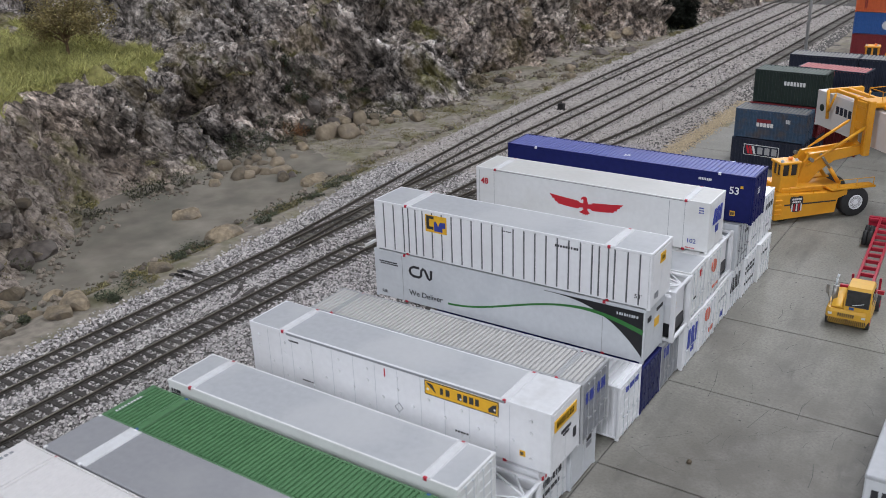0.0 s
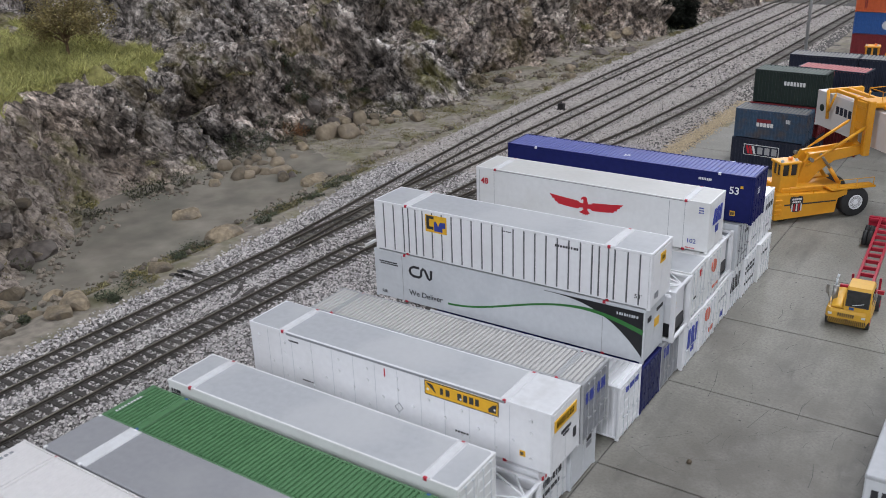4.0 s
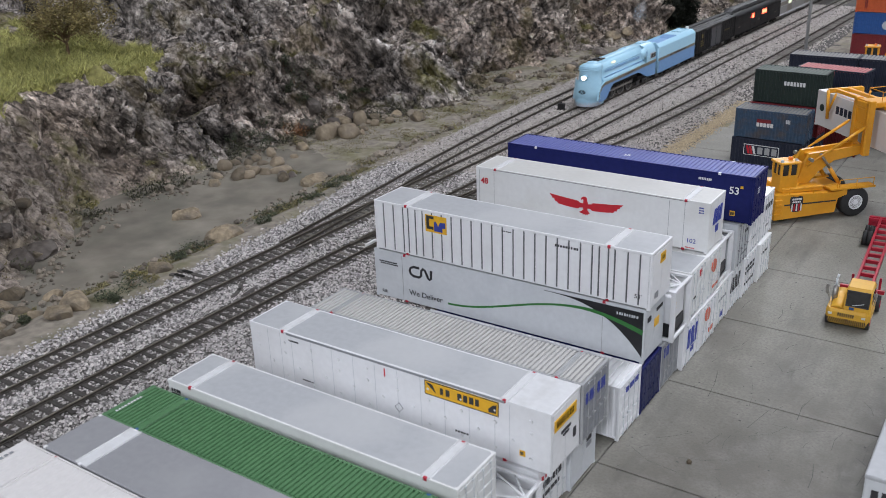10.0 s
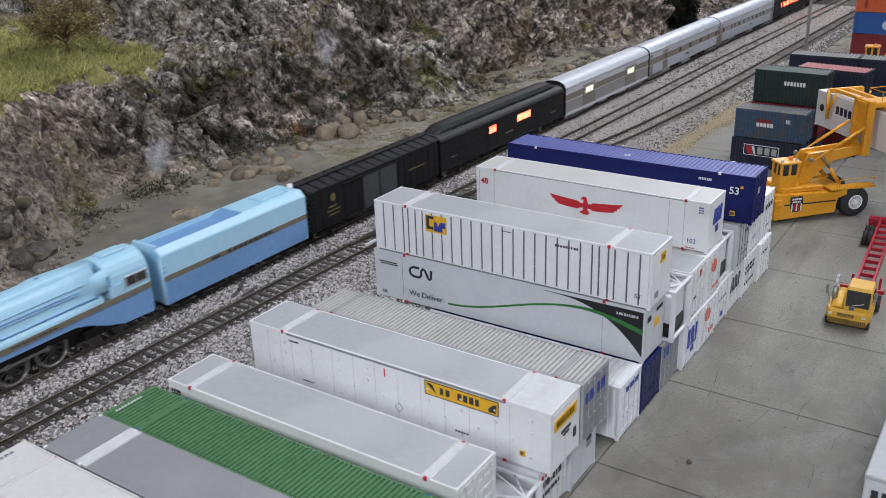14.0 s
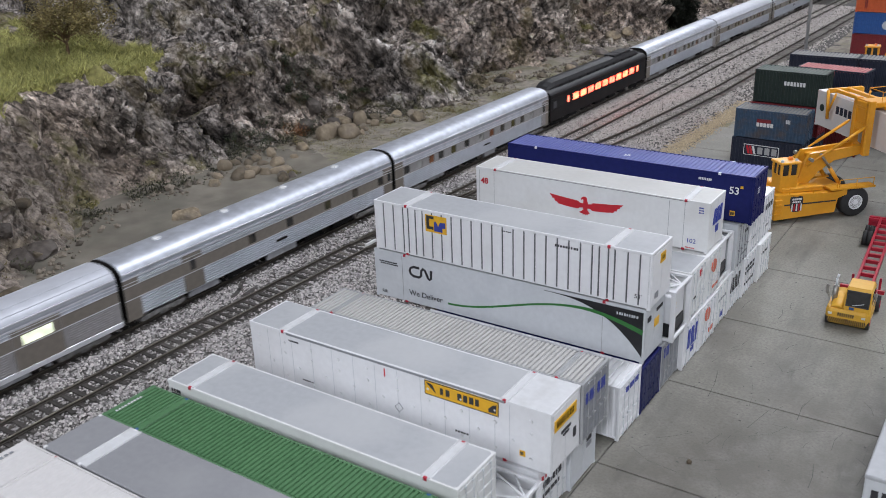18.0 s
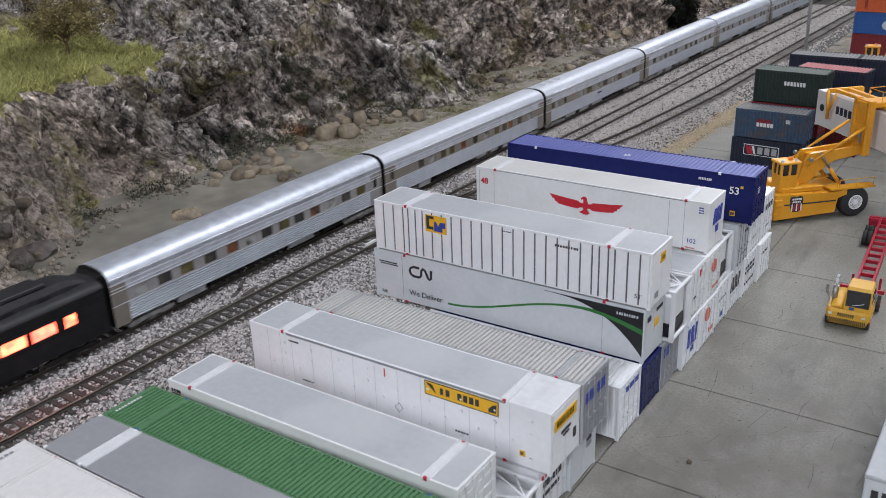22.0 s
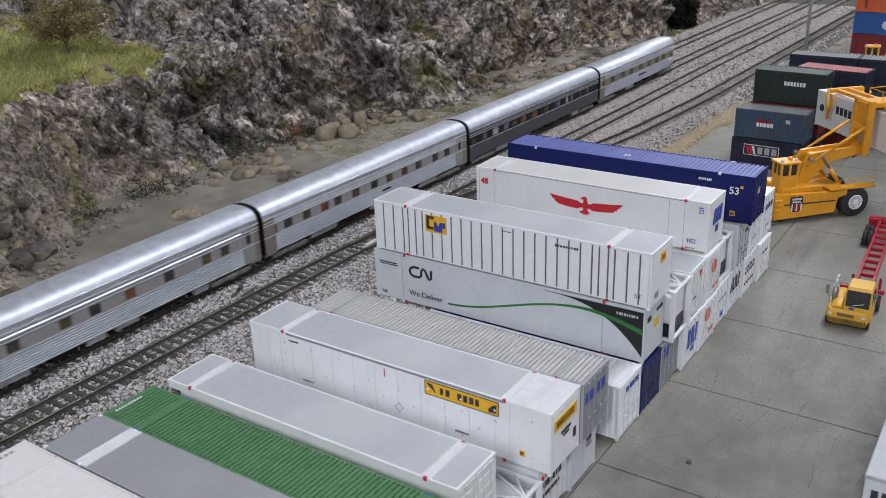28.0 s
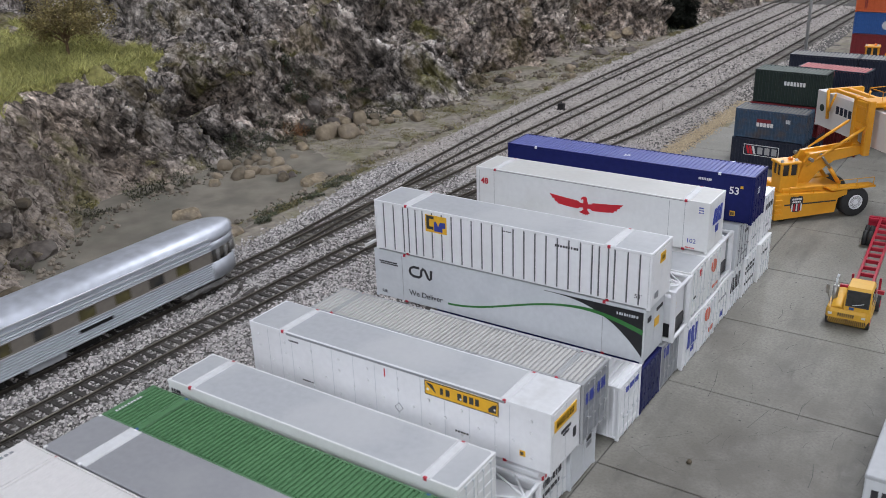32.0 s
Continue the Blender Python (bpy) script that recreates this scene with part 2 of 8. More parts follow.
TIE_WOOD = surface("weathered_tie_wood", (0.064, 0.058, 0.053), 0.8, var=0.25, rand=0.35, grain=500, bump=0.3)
RAIL_STEEL = surface("rail_steel", (0.05, 0.042, 0.035), 0.6, metal=0.2, var=0.2)
RAIL_TOP = surface("polished_rail_head", (0.13, 0.115, 0.095), 0.32, metal=0.7, var=0.1)
RIVER = surface("silty_shallow_water", (0.222, 0.205, 0.173), 0.22, var=0.22, grain=38, stain=(0.145, 0.142, 0.118), stain_scale=14,
                stain_amount=0.8, bump=0.06, bump_scale=120, space="World")
P_WALL = surface("room_wall_paint", (0.10, 0.10, 0.10), 0.8, var=0.03, grain=20)
P_CARPET = surface("dark_carpet", (0.07, 0.07, 0.075), 0.95, var=0.2, grain=200)


def rock_material():
    """Grey-brown carved rock face with pale crests, dark clefts and moss."""
    mat = bpy.data.materials.new("carved_rock_face")
    mat.use_nodes = True
    nt = mat.node_tree
    n, l = nt.nodes, nt.links
    bsdf = n["Principled BSDF"]
    bsdf.inputs["Roughness"].default_value = 0.85
    bsdf.inputs["Specular IOR Level"].default_value = 0.25
    co = n.new("ShaderNodeNewGeometry").outputs["Position"]
    mp = n.new("ShaderNodeMapping")
    mp.vector_type = "TEXTURE"
    mp.inputs["Scale"].default_value = (1.0, 2.1, 0.9)
    mp.inputs["Rotation"].default_value = (-0.8, 0.0, 0.0)
    l.new(co, mp.inputs["Vector"])

    def tex(scale, detail, rough=0.6):
        t = n.new("ShaderNodeTexNoise")
        t.inputs["Scale"].default_value, t.inputs["Detail"].default_value, t.inputs["Roughness"].default_value = scale, detail, rough
        l.new(mp.outputs[0], t.inputs["Vector"])
        return t.outputs["Fac"]
    def stops(src, table):
        r = n.new("ShaderNodeValToRGB")
        l.new(src, r.inputs[0])
        e = r.color_ramp.elements
        while len(e) < len(table):
            e.new(0.5)
        for k, (pos, c) in enumerate(table):
            e[k].position, e[k].color = pos, (*c, 1)
        return r.outputs[0]

    def blend(fac, p, q, mode):
        m = n.new("ShaderNodeMix")
        m.data_type, m.blend_type = "RGBA", mode
        if isinstance(fac, float):
            m.inputs[0].default_value = fac
        else:
            l.new(fac, m.inputs[0])
        for sock, val in ((m.inputs[6], p), (m.inputs[7], q)):
            if isinstance(val, tuple):
                sock.default_value = (*val, 1)
            else:
                l.new(val, sock)
        return m.outputs[2]

    # washes of near-black, brown, grey and pale scumbled paint, over the grain of the slabs
    t1 = n.new("ShaderNodeTexNoise")
    for key, val in (("Scale", 55.0), ("Detail", 14.0), ("Roughness", 0.6), ("Distortion", 0.0)):
        t1.inputs[key].default_value = val
    l.new(mp.outputs[0], t1.inputs["Vector"])
    col = stops(t1.outputs["Fac"], [(0.34, (0.10, 0.09, 0.082)), (0.42, (0.26, 0.237, 0.22)), (0.50, (0.41, 0.375, 0.348)), (0.60, (0.54, 0.502, 0.47)), (0.70, (0.72, 0.69, 0.66))])
    col = blend(stops(tex(4.5, 3, 0.5), [(0.42, (0, 0, 0)), (0.60, (0.8, 0.8, 0.8))]), col, (0.92, 0.80, 0.70), "MULTIPLY")
    # chipped facets, each a little lighter or darker
    tw = n.new("ShaderNodeTexNoise")
    tw.inputs["Scale"].default_value, tw.inputs["Detail"].default_value = 70.0, 5.0
    l.new(mp.outputs[0], tw.inputs["Vector"])
    add = n.new("ShaderNodeVectorMath")
    add.operation = "MULTIPLY_ADD"
    l.new(tw.outputs["Color"], add.inputs[0])
    add.inputs[1].default_value = (0.02, 0.02, 0.02)
    l.new(mp.outputs[0], add.inputs[2])
    for size, amount in ((95.0, 0.2), (230.0, 0.3)):
        vo = n.new("ShaderNodeTexVoronoi")
        vo.inputs["Scale"].default_value = size
        l.new(add.outputs[0], vo.inputs["Vector"])
        bw = n.new("ShaderNodeRGBToBW")
        l.new(vo.outputs["Color"], bw.inputs[0])
        col = blend(amount, col, stops(bw.outputs[0], [(0.2, (0.16, 0.16, 0.16)), (0.8, (0.84, 0.84, 0.84))]), "OVERLAY")
    grit = stops(tex(420, 8, 0.8), [(0.34, (0.05, 0.05, 0.05)), (0.66, (0.95, 0.95, 0.95))])
    col = blend(0.4, col, grit, "OVERLAY")
    # broken black cracks and pits
    for size, width in ((20.0, 0.030), (46.0, 0.030)):
        m = n.new("ShaderNodeMath")
        m.operation = "SUBTRACT"
        l.new(tex(size, 7, 0.6), m.inputs[0])
        m.inputs[1].default_value = 0.5
        ab = n.new("ShaderNodeMath")
        ab.operation = "ABSOLUTE"
        l.new(m.outputs[0], ab.inputs[0])
        line = stops(ab.outputs[0], [(0.0, (1, 1, 1)), (width, (0, 0, 0))])
        gap = stops(tex(size * 0.8, 2, 0.5), [(0.47, (0, 0, 0)), (0.56, (0.95, 0.95, 0.95))])
        col = blend(blend(1.0, line, gap, "MULTIPLY"), col, (0.014, 0.012, 0.011), "MIX")
    # broad dark weathering
    col = blend(0.9, col, stops(tex(11.0, 5, 0.6), [(0.33, (0.22, 0.212, 0.205)), (0.40, (0.62, 0.60, 0.59)), (0.48, (1.0, 0.98, 0.97)), (0.62, (1.12, 1.10, 1.08))]), "MULTIPLY")
    # pale scraped edges
    m = n.new("ShaderNodeMath")
    m.operation = "SUBTRACT"
    l.new(tex(17.0, 8, 0.62), m.inputs[0])
    m.inputs[1].default_value = 0.46
    ab = n.new("ShaderNodeMath")
    ab.operation = "ABSOLUTE"
    l.new(m.outputs[0], ab.inputs[0])
    line = stops(ab.outputs[0], [(0.0, (1, 1, 1)), (0.016, (0, 0, 0))])
    gap = stops(tex(9.0, 2, 0.5), [(0.46, (0, 0, 0)), (0.60, (0.7, 0.7, 0.7))])
    col = blend(blend(1.0, line, gap, "MULTIPLY"), col, (0.52, 0.49, 0.46), "MIX")
    # ink-dark flecks and pale dry-brushed flecks, at two sizes
    for size, amount in ((60.0, 0.5), (150.0, 0.7)):
        col = blend(amount, col, stops(tex(size, 7, 0.62), [(0.40, (0.03, 0.029, 0.028)), (0.46, (0.5, 0.485, 0.475)), (0.51, (1.05, 1.05, 1.05)), (0.60, (1.25, 1.25, 1.25)), (0.70, (1.6, 1.6, 1.58))]), "MULTIPLY")
    # washed earth on the lower slope beside the river
    sep = n.new("ShaderNodeSeparateXYZ")
    l.new(co, sep.inputs[0])
    sl = n.new("ShaderNodeMath")
    sl.operation = "MULTIPLY_ADD"
    sl.inputs[1].default_value = 2.0
    l.new(sep.outputs[2], sl.inputs[0])
    l.new(sep.outputs[1], sl.inputs[2])
    wob = n.new("ShaderNodeMath")
    wob.operation = "MULTIPLY_ADD"
    wob.inputs[1].default_value = 0.36
    l.new(tex(24.0, 8, 0.65), wob.inputs[0])
    l.new(sl.outputs[0], wob.inputs[2])
    soil = n.new("ShaderNodeMapRange")
    soil.inputs[1].default_value, soil.inputs[2].default_value, soil.inputs[3].default_value, soil.inputs[4].default_value = 0.28, 0.46, 0.75, 0.0
    l.new(wob.outputs[0], soil.inputs[0])
    earth = blend(0.7, (0.285, 0.24, 0.202), stops(tex(130.0, 9, 0.75), [(0.34, (0.08, 0.08, 0.08)), (0.68, (0.92, 0.92, 0.92))]), "OVERLAY")
    col = blend(soil.outputs[0], col, earth, "MIX")
    moss = n.new("ShaderNodeMix")
    moss.data_type = "RGBA"
    mr = n.new("ShaderNodeMapRange")
    mr.inputs[1].default_value, mr.inputs[2].default_value, mr.inputs[4].default_value = 0.57, 0.68, 0.75
    l.new(tex(19, 4, 0.55), mr.inputs[0])
    l.new(mr.outputs[0], moss.inputs[0])
    ochre = stops(tex(13, 5, 0.6), [(0.56, (0, 0, 0)), (0.68, (0.55, 0.55, 0.55))])
    col = blend(ochre, col, (0.30, 0.245, 0.135), "MIX")
    l.new(col, moss.inputs[6])
    moss.inputs[7].default_value = (0.16, 0.15, 0.045, 1)
    l.new(moss.outputs[2], bsdf.inputs["Base Color"])
    # chiselled relief: sharp ridges along the strata, then plaster grit
    normal = None
    for size, deep, rough in ((30.0, 0.0075, 0.55), (110.0, 0.002, 0.62)):
        t = n.new("ShaderNodeTexNoise")
        t.noise_type = "RIDGED_MULTIFRACTAL"
        for key, val in (("Scale", size), ("Detail", 9.0), ("Roughness", rough), ("Offset", 0.8), ("Gain", 1.6)):
            t.inputs[key].default_value = val
        l.new(add.outputs[0], t.inputs["Vector"])
        b = n.new("ShaderNodeBump")
        b.inputs["Strength"].default_value, b.inputs["Distance"].default_value = 0.9, deep
        l.new(t.outputs["Fac"], b.inputs["Height"])
        if normal:
            l.new(normal, b.inputs["Normal"])
        normal = b.outputs[0]
    l.new(normal, bsdf.inputs["Normal"])
    return mat


ROCK = rock_material()
BOULDER = surface("river_boulder_stone", (0.185, 0.148, 0.10), 0.8, var=0.35, rand=0.5, grain=220, stain=(0.075, 0.065, 0.055), stain_scale=70, stain_amount=0.8, bump=1.0, bump_scale=350)
GRASS = surface("straw_green_grass", (0.42, 0.41, 0.15), 0.8, var=0.2, island=0.65, grain=60, stain=(0.27, 0.28, 0.09), stain_scale=30, space="World")
SHELF = surface("mossy_turf", (0.27, 0.25, 0.085), 0.9, var=0.35, grain=200, stain=(0.10, 0.10, 0.035), stain_scale=25, bump=0.8, space="World")
BUSH = surface("dark_green_foliage", (0.045, 0.055, 0.028), 0.8, var=0.3, island=0.6, grain=200, space="World")
# near-black leaves that stand in for the shade inside the rock hollow
HOLLOW_SHADE = surface("hollow_shade_foliage", (0.014, 0.016, 0.012), 0.9, var=0.3, island=0.6, grain=200, space="World", spec=0.1)
OLIVE = surface("olive_foliage", (0.16, 0.14, 0.045), 0.8, var=0.3, island=0.5, grain=200, space="World")
SCRUB = surface("dry_yellow_green_scrub", (0.165, 0.145, 0.068), 0.85, var=0.3, island=0.5, grain=200, space="World")
RUST_SCRUB = surface("rust_brown_scrub", (0.18, 0.08, 0.032), 0.85, var=0.3, island=0.5, grain=200, space="World")
BARK = surface("brown_twig_bark", (0.15, 0.095, 0.055), 0.85, var=0.3, grain=400, bump=0.4)

# ---- room, table and ground ----
def slab(name, x0, x1, y0, y1, z0, z1, material, label, category, kind="structure"):
    bm = new_bm()
    hexa(bm, x0, x1, y0, y1, z0, z1)
    ob = new(name, to_mesh(name, bm, material))
    return tagged(ob, label, category, "", kind)


slab("floor", -5200, 5200, -4200, 6200, -1060, -1000, P_CARPET, "dark carpeted floor of the exhibition room", "floor")
slab("ceiling", -5200, 5200, -4200, 6200, 1760, 1800, P_WALL, "plain grey ceiling of the exhibition room", "ceiling")
slab("wall_west", -5200, -5100, -4200, 6200, -1000, 1760, P_WALL, "plain grey wall beyond the rock scenery", "wall")
slab("wall_east", 5100, 5200, -4200, 6200, -1000, 1760, P_WALL, "plain grey wall of the exhibition room", "wall")
slab("wall_south", -5100, 5100, -4200, -4100, -1000, 1760, P_WALL, "plain grey wall behind the viewer", "wall")
slab("wall_north", -5100, 5100, 6100, 6200, -1000, 1760, P_WALL, "plain grey wall at the far end", "wall")


def mix_line(y, ys, xs):
    """A smooth line through a few bends."""
    y = np.asarray(y, float)
    acc = 0
    for k in (-45, -22, 0, 22, 45):
        acc = acc + np.interp(y + k, ys, xs)
    return acc / 5


def cliff_foot(y):
    return mix_line(y, [-700, -260, -116, -15, 95, 150, 212, 300, 360, 480, 530, 730, 960, 1140, 1300, 1450, 1757, 2200, 3200],
                    [-215, -235, -262, -343, -412, -388, -392, -425, -394, -390, -345, -334, -312, -282, -258, -240, -206, -160, -40])


def bank_line(y):
    return mix_line(y, [-700, -170, -120, -60, 0, 68, 275, 600, 1000, 1600, 2400, 3200], [-196, -200, -220, -232, -215, -214, -232, -234, -238, -232, -190, -60])


def ballast_edge(y):
    return mix_line(y, [-700, -160, -100, 50, 110, 190, 275, 600, 1000, 1600, 2400, 3200], [-191, -191, -188, -196, -199, -208, -228, -232, -238, -232, -190, -60])


def ground_height(x, y):
    """Ballast bed, bank, river bed and the yard, in mm."""
    edge, foot = bank_line(y), cliff_foot(y)
    bank = np.clip((edge - x) / 34.0, 0, 1)
    bank = bank * bank * (3 - 2 * bank)
    z = 1.2 - 8.2 * bank
    n = fbm(x / 14.0, y / 14.0, 0 * x, 4, 3) - 0.5
    wet = np.clip((edge - 36 - x) / 14.0, 0, 1)
    z = z + n * (1.2 + 5.0 * bank * (1 - wet))
    dry = np.clip((y - 262) / 80.0, 0, 1)
    z = z + dry * bank * (4.2 + 3 * n)
    yard = np.clip((x + 62) / 50.0, 0, 1)
    z = z * (1 - yard) + yard * (-1.2 + 0.8 * n)
    return z


def ground_sheet():
    xs = np.unique(np.concatenate([np.linspace(-5000, -520, 18), np.arange(-520, 30, 3.2), np.linspace(40, 5000, 22)]))
    ys = np.unique(np.concatenate([np.linspace(-4000, -420, 16), np.arange(-420, 900, 3.6), np.arange(900, 2600, 12), np.linspace(2620, 6000, 14)]))
    gx, gy = np.meshgrid(xs, ys, indexing="ij")
    z = ground_height(gx, gy)
    ix, iy = np.meshgrid(np.arange(len(xs) - 1), np.arange(len(ys) - 1), indexing="ij")
    i = (ix * len(ys) + iy).ravel()
    faces = np.stack([i, i + len(ys), i + len(ys) + 1, i + 1], 1)
    me = array_mesh("ground", np.stack([gx, gy, z], -1).reshape(-1, 3), faces, DIRT, True)
    me.materials.append(BALLAST)
    cx = gx[:-1, :-1].ravel() + 2
    cy = gy[:-1, :-1].ravel()
    jag = (fbm(cx / 18, cy / 18, 0 * cx, 3, 9) - 0.5) * 26
    isb = (cx > ballast_edge(cy) + jag * 0.4 - 1) & (cx < 26 + jag * 0.5)
    me.polygons.foreach_set("material_index", isb.astype(np.int32))
    ob = new("ground", me)
    tagged(ob, "grey ballast and brown earth scenery base along the tracks", "ground", "", "structure")


ground_sheet()

# river: one sheet of silty water
def river():
    ys = np.arange(-420, 700, 10.0)
    vs, fs = [], []
    for k, y in enumerate(ys):
        a, b = float(bank_line(y)) - 18, float(cliff_foot(y)) - 25
        for j in range(12):
            vs.append((a + (b - a) * j / 11, y, -3.9))
    for k in range(len(ys) - 1):
        for j in range(11):
            i = k * 12 + j
            fs.append((i, i + 1, i + 13, i + 12))
    ob = new("water", array_mesh("water", vs, fs, RIVER, True))
    tagged(ob, "shallow silty grey-green river beside the tracks", "water", "", "structure")


river()


# ---- rock face ----
def cliff_rise(d, y):
    """Height of the rock over its foot, d mm behind it."""
    shelf = np.clip((390 - y) / 110.0, 0, 1)
    shelf = shelf * shelf * (3 - 2 * shelf)
    steep = np.where(d < 38, d * 0.55, np.where(d < 105, 20.9 + (d - 38) * 1.28, 106.7 + (d - 105) * 0.16))
    steep = np.where(d > 420, 157 + (d - 420) * 0.7, steep)
    open_ = np.where(d < 60, d * 0.9, 54 + (d - 60) * 1.12)
    return shelf * steep + (1 - shelf) * open_


def blocks(a, b, seed, tilt=0.9):
    """Broken rock: angular cells, each a tilted plane at its own level, and the distance from their joints."""
    ia, ib = np.floor(a).astype(np.int64), np.floor(b).astype(np.int64)
    near, second, level = np.full(a.shape, 9.0), np.full(a.shape, 9.0), np.zeros(a.shape)
    for da in (-1, 0, 1):
        for db in (-1, 0, 1):
            ca, cb = ia + da, ib + db
            zero = 0 * ca
            pa, pb = a - ca - lattice(ca, cb, zero, seed), b - cb - lattice(ca, cb, zero, seed + 1)
            dist = np.maximum(np.abs(pa), np.abs(pb)) + 0.45 * np.minimum(np.abs(pa), np.abs(pb)) + 0.25 * lattice(ca, cb, zero, seed + 5)
            ta, tb = lattice(ca, cb, zero, seed + 3) - 0.35, lattice(ca, cb, zero, seed + 4) - 0.5
            plane = lattice(ca, cb, zero, seed + 2) - 0.5 + tilt * (ta * pa + tb * pb)
            level = np.where(dist < near, plane, level)
            second = np.where(dist < near, near, np.minimum(second, dist))
            near = np.minimum(dist, near)
    return level, second - near


# carved hollows (negative) and bosses: along the face, height, half sizes, lean, depth
CARVING = ((320, 88, 52, 34, 0.5, 26), (285, 47, 55, 9, -0.35, -24), (275, 26, 48, 14, -0.2, 10), (415, 48, 12, 50, 0.5, -44),
           (432, 20, 22, 14, 0, -22), (605, 96, 44, 17, -0.15, -38), (470, 92, 20, 40, 0.7, 22), (525, 24, 34, 7, 0, -20),
           (560, 52, 40, 22, 0.2, 20), (131, 47, 5, 8, 0.8, -13), (146, 36, 9, 4, 0.3, -12), (170, 74, 40, 20, 0.4, 14), (205, 60, 6, 30, 0.8, -14),
           (372, 70, 5, 26, 0.7, -18), (352, 20, 12, 12, 0.4, -20), (700, 70, 22, 40, 0.3, 24), (655, 62, 14, 46, 0.3, -30), (760, 84, 16, 30, 0.4, -26),
           (830, 60, 30, 34, 0.3, 26), (800, 16, 60, 7, 0, -14), (900, 80, 16, 40, 0.3, -28), (990, 56, 40, 30, 0.2, 24), (1100, 60, 26, 40, 0.2, -28), (1200, 50, 40, 40, 0.2, 26))


def cliff_offset(x, y, z):
    """How far the rock stands out of its mean slope."""
    warp = 46 * (fbm(x / 55, y / 55, z / 55, 3, 50) - 0.5)
    w2 = 16 * (fbm(x / 15, y / 15, z / 15, 3, 55) - 0.5)
    rough = np.clip((y - 60) / 170.0, 0.34, 1) * np.clip((z + 10) / 50.0, 0.45, 1)
    steep = np.clip((y - 470) / 260.0, 0, 1)
    across = (y + (0.8 - 0.45 * steep) * z) * 0.75
    along = (1 - steep) * (y - 1.1 * z) * 0.7 + steep * (0.3 * y - 1.25 * z)
    big = (fbm(y / 95 + warp / 90, z / 100, x / 160, 3, 11) - 0.5) * 100
    total = big + (ridged((across + 0.8 * warp) / 34, along / 130, x / 140, 3, 23) - 0.55) * 34 * rough
    for wide, tall, shift, deep, crack, seed in ((50, 100, 0.6 * warp, 58, 46, 100), (21, 40, 0.3 * warp + w2, 23, 22, 200), (8.5, 15, w2, 9, 9, 300), (4.2, 6.5, 0.5 * w2, 4.2, 3, 360)):
        level, joint = blocks((across + shift) / wide, (along + shift) / tall, seed, 1.7)
        some = np.clip((fbm(y / (wide * 1.6), z / (wide * 1.6), x / 90, 2, seed + 7) - 0.40) / 0.15, 0, 1)
        size = rough if wide > 10 else 0.7 + 0.3 * rough
        total = total + level * deep * size - crack * np.exp(-(joint / 0.14) ** 1.5) * some * size
    fine = (fbm(y / 6, z / 6, x / 6, 4, 41) - 0.5) * 7
    carved = 0
    for yc, zc, ry, rz, lean, deep in CARVING:
        carved = carved + (2.1 if deep < 0 else 1.4) * deep * np.exp(-np.abs((y - yc + lean * (z - zc) + 0.35 * warp) / ry) ** 3 - np.abs((z - zc + 0.3 * w2) / rz) ** 3)
    return total + fine + carved


def rock_face():
    ys = np.concatenate([np.arange(-420, -170, 8.0), np.arange(-170, 640, 1.8), np.arange(640, 1250, 3.2), np.arange(1250, 2600, 9.0), np.linspace(2610, 3300, 30)])
    ds = np.concatenate([np.arange(-16, 235, 1.6), np.arange(235, 520, 4.0), np.linspace(530, 1500, 40)])
    d, y = np.meshgrid(ds, ys, indexing="ij")
    foot = cliff_foot(y)
    rise = cliff_rise(np.maximum(d, 0), y) + np.minimum(d, 0) * 0.8 - 7
    x = foot - d
    off = cliff_offset(x, y, rise)
    grow = np.clip((d + 16) / 40.0, 0.12, 1)
    shelf = np.clip((390 - y) / 110.0, 0, 1) * np.clip((d - 86) / 18.0, 0, 1)
    off = off * grow * (1 - 0.86 * shelf)
    cave = np.exp(-((y - 1318) / 66.0) ** 4 - ((rise - 46) / 46.0) ** 4)
    brow = np.exp(-((y - 1320) / 90.0) ** 2 - ((rise - 92) / 22.0) ** 2)
    off = off + 30 * brow
    nx = np.where(shelf > 0.5, 0.15, 0.76)
    nz = np.where(shelf > 0.5, 0.98, 0.54)
    X, Z = x + nx * off - 110 * cave, rise + nz * off
    Y = y + 0.45 * (fbm(x / 30, y / 30, rise / 30, 2, 61) - 0.5) * 40 * grow
    n = len(ys)
    ix, iy = np.meshgrid(np.arange(len(ds) - 1), np.arange(n - 1), indexing="ij")
    i = (ix * n + iy).ravel()
    faces = np.stack([i, i + n, i + n + 1, i + 1], 1)
    me = array_mesh("rock_face", np.stack([X, Y, Z], -1).reshape(-1, 3), faces, ROCK, True)
    me.materials.append(SHELF)
    jag = (fbm(x / 22, y / 22, 0 * x, 3, 71) - 0.5) * 90
    turf = (shelf > 0.3) & (d + 0.5 * jag > 98) & (d + jag < 330) & (y + 0.6 * jag < 268) & (y > -120)
    me.polygons.foreach_set("material_index", turf[:-1, :-1].ravel().astype(np.int32))
    ob = new("rock_face", me)
    tagged(ob, "craggy grey-brown plaster rock cutting with mossy ledge", "cliff", "", "structure")
    return X, Y, Z, turf


CLIFF_X, CLIFF_Y, CLIFF_Z, CLIFF_TURF = rock_face()
# ---- tracks ----
def line_b(y):
    return mix_line(y, [-900, 0, 300, 500, 750, 1150, 1770, 2600, 3600], [-162, -161, -156.5, -152, -147, -141, -122, -62, 60])


def line_a(y):
    return mix_line(y, [-900, -100, 150, 300, 510, 670, 1000, 1780, 2600, 3600], [-112, -111, -108, -105, -100.5, -96, -91, -66, -5, 120])


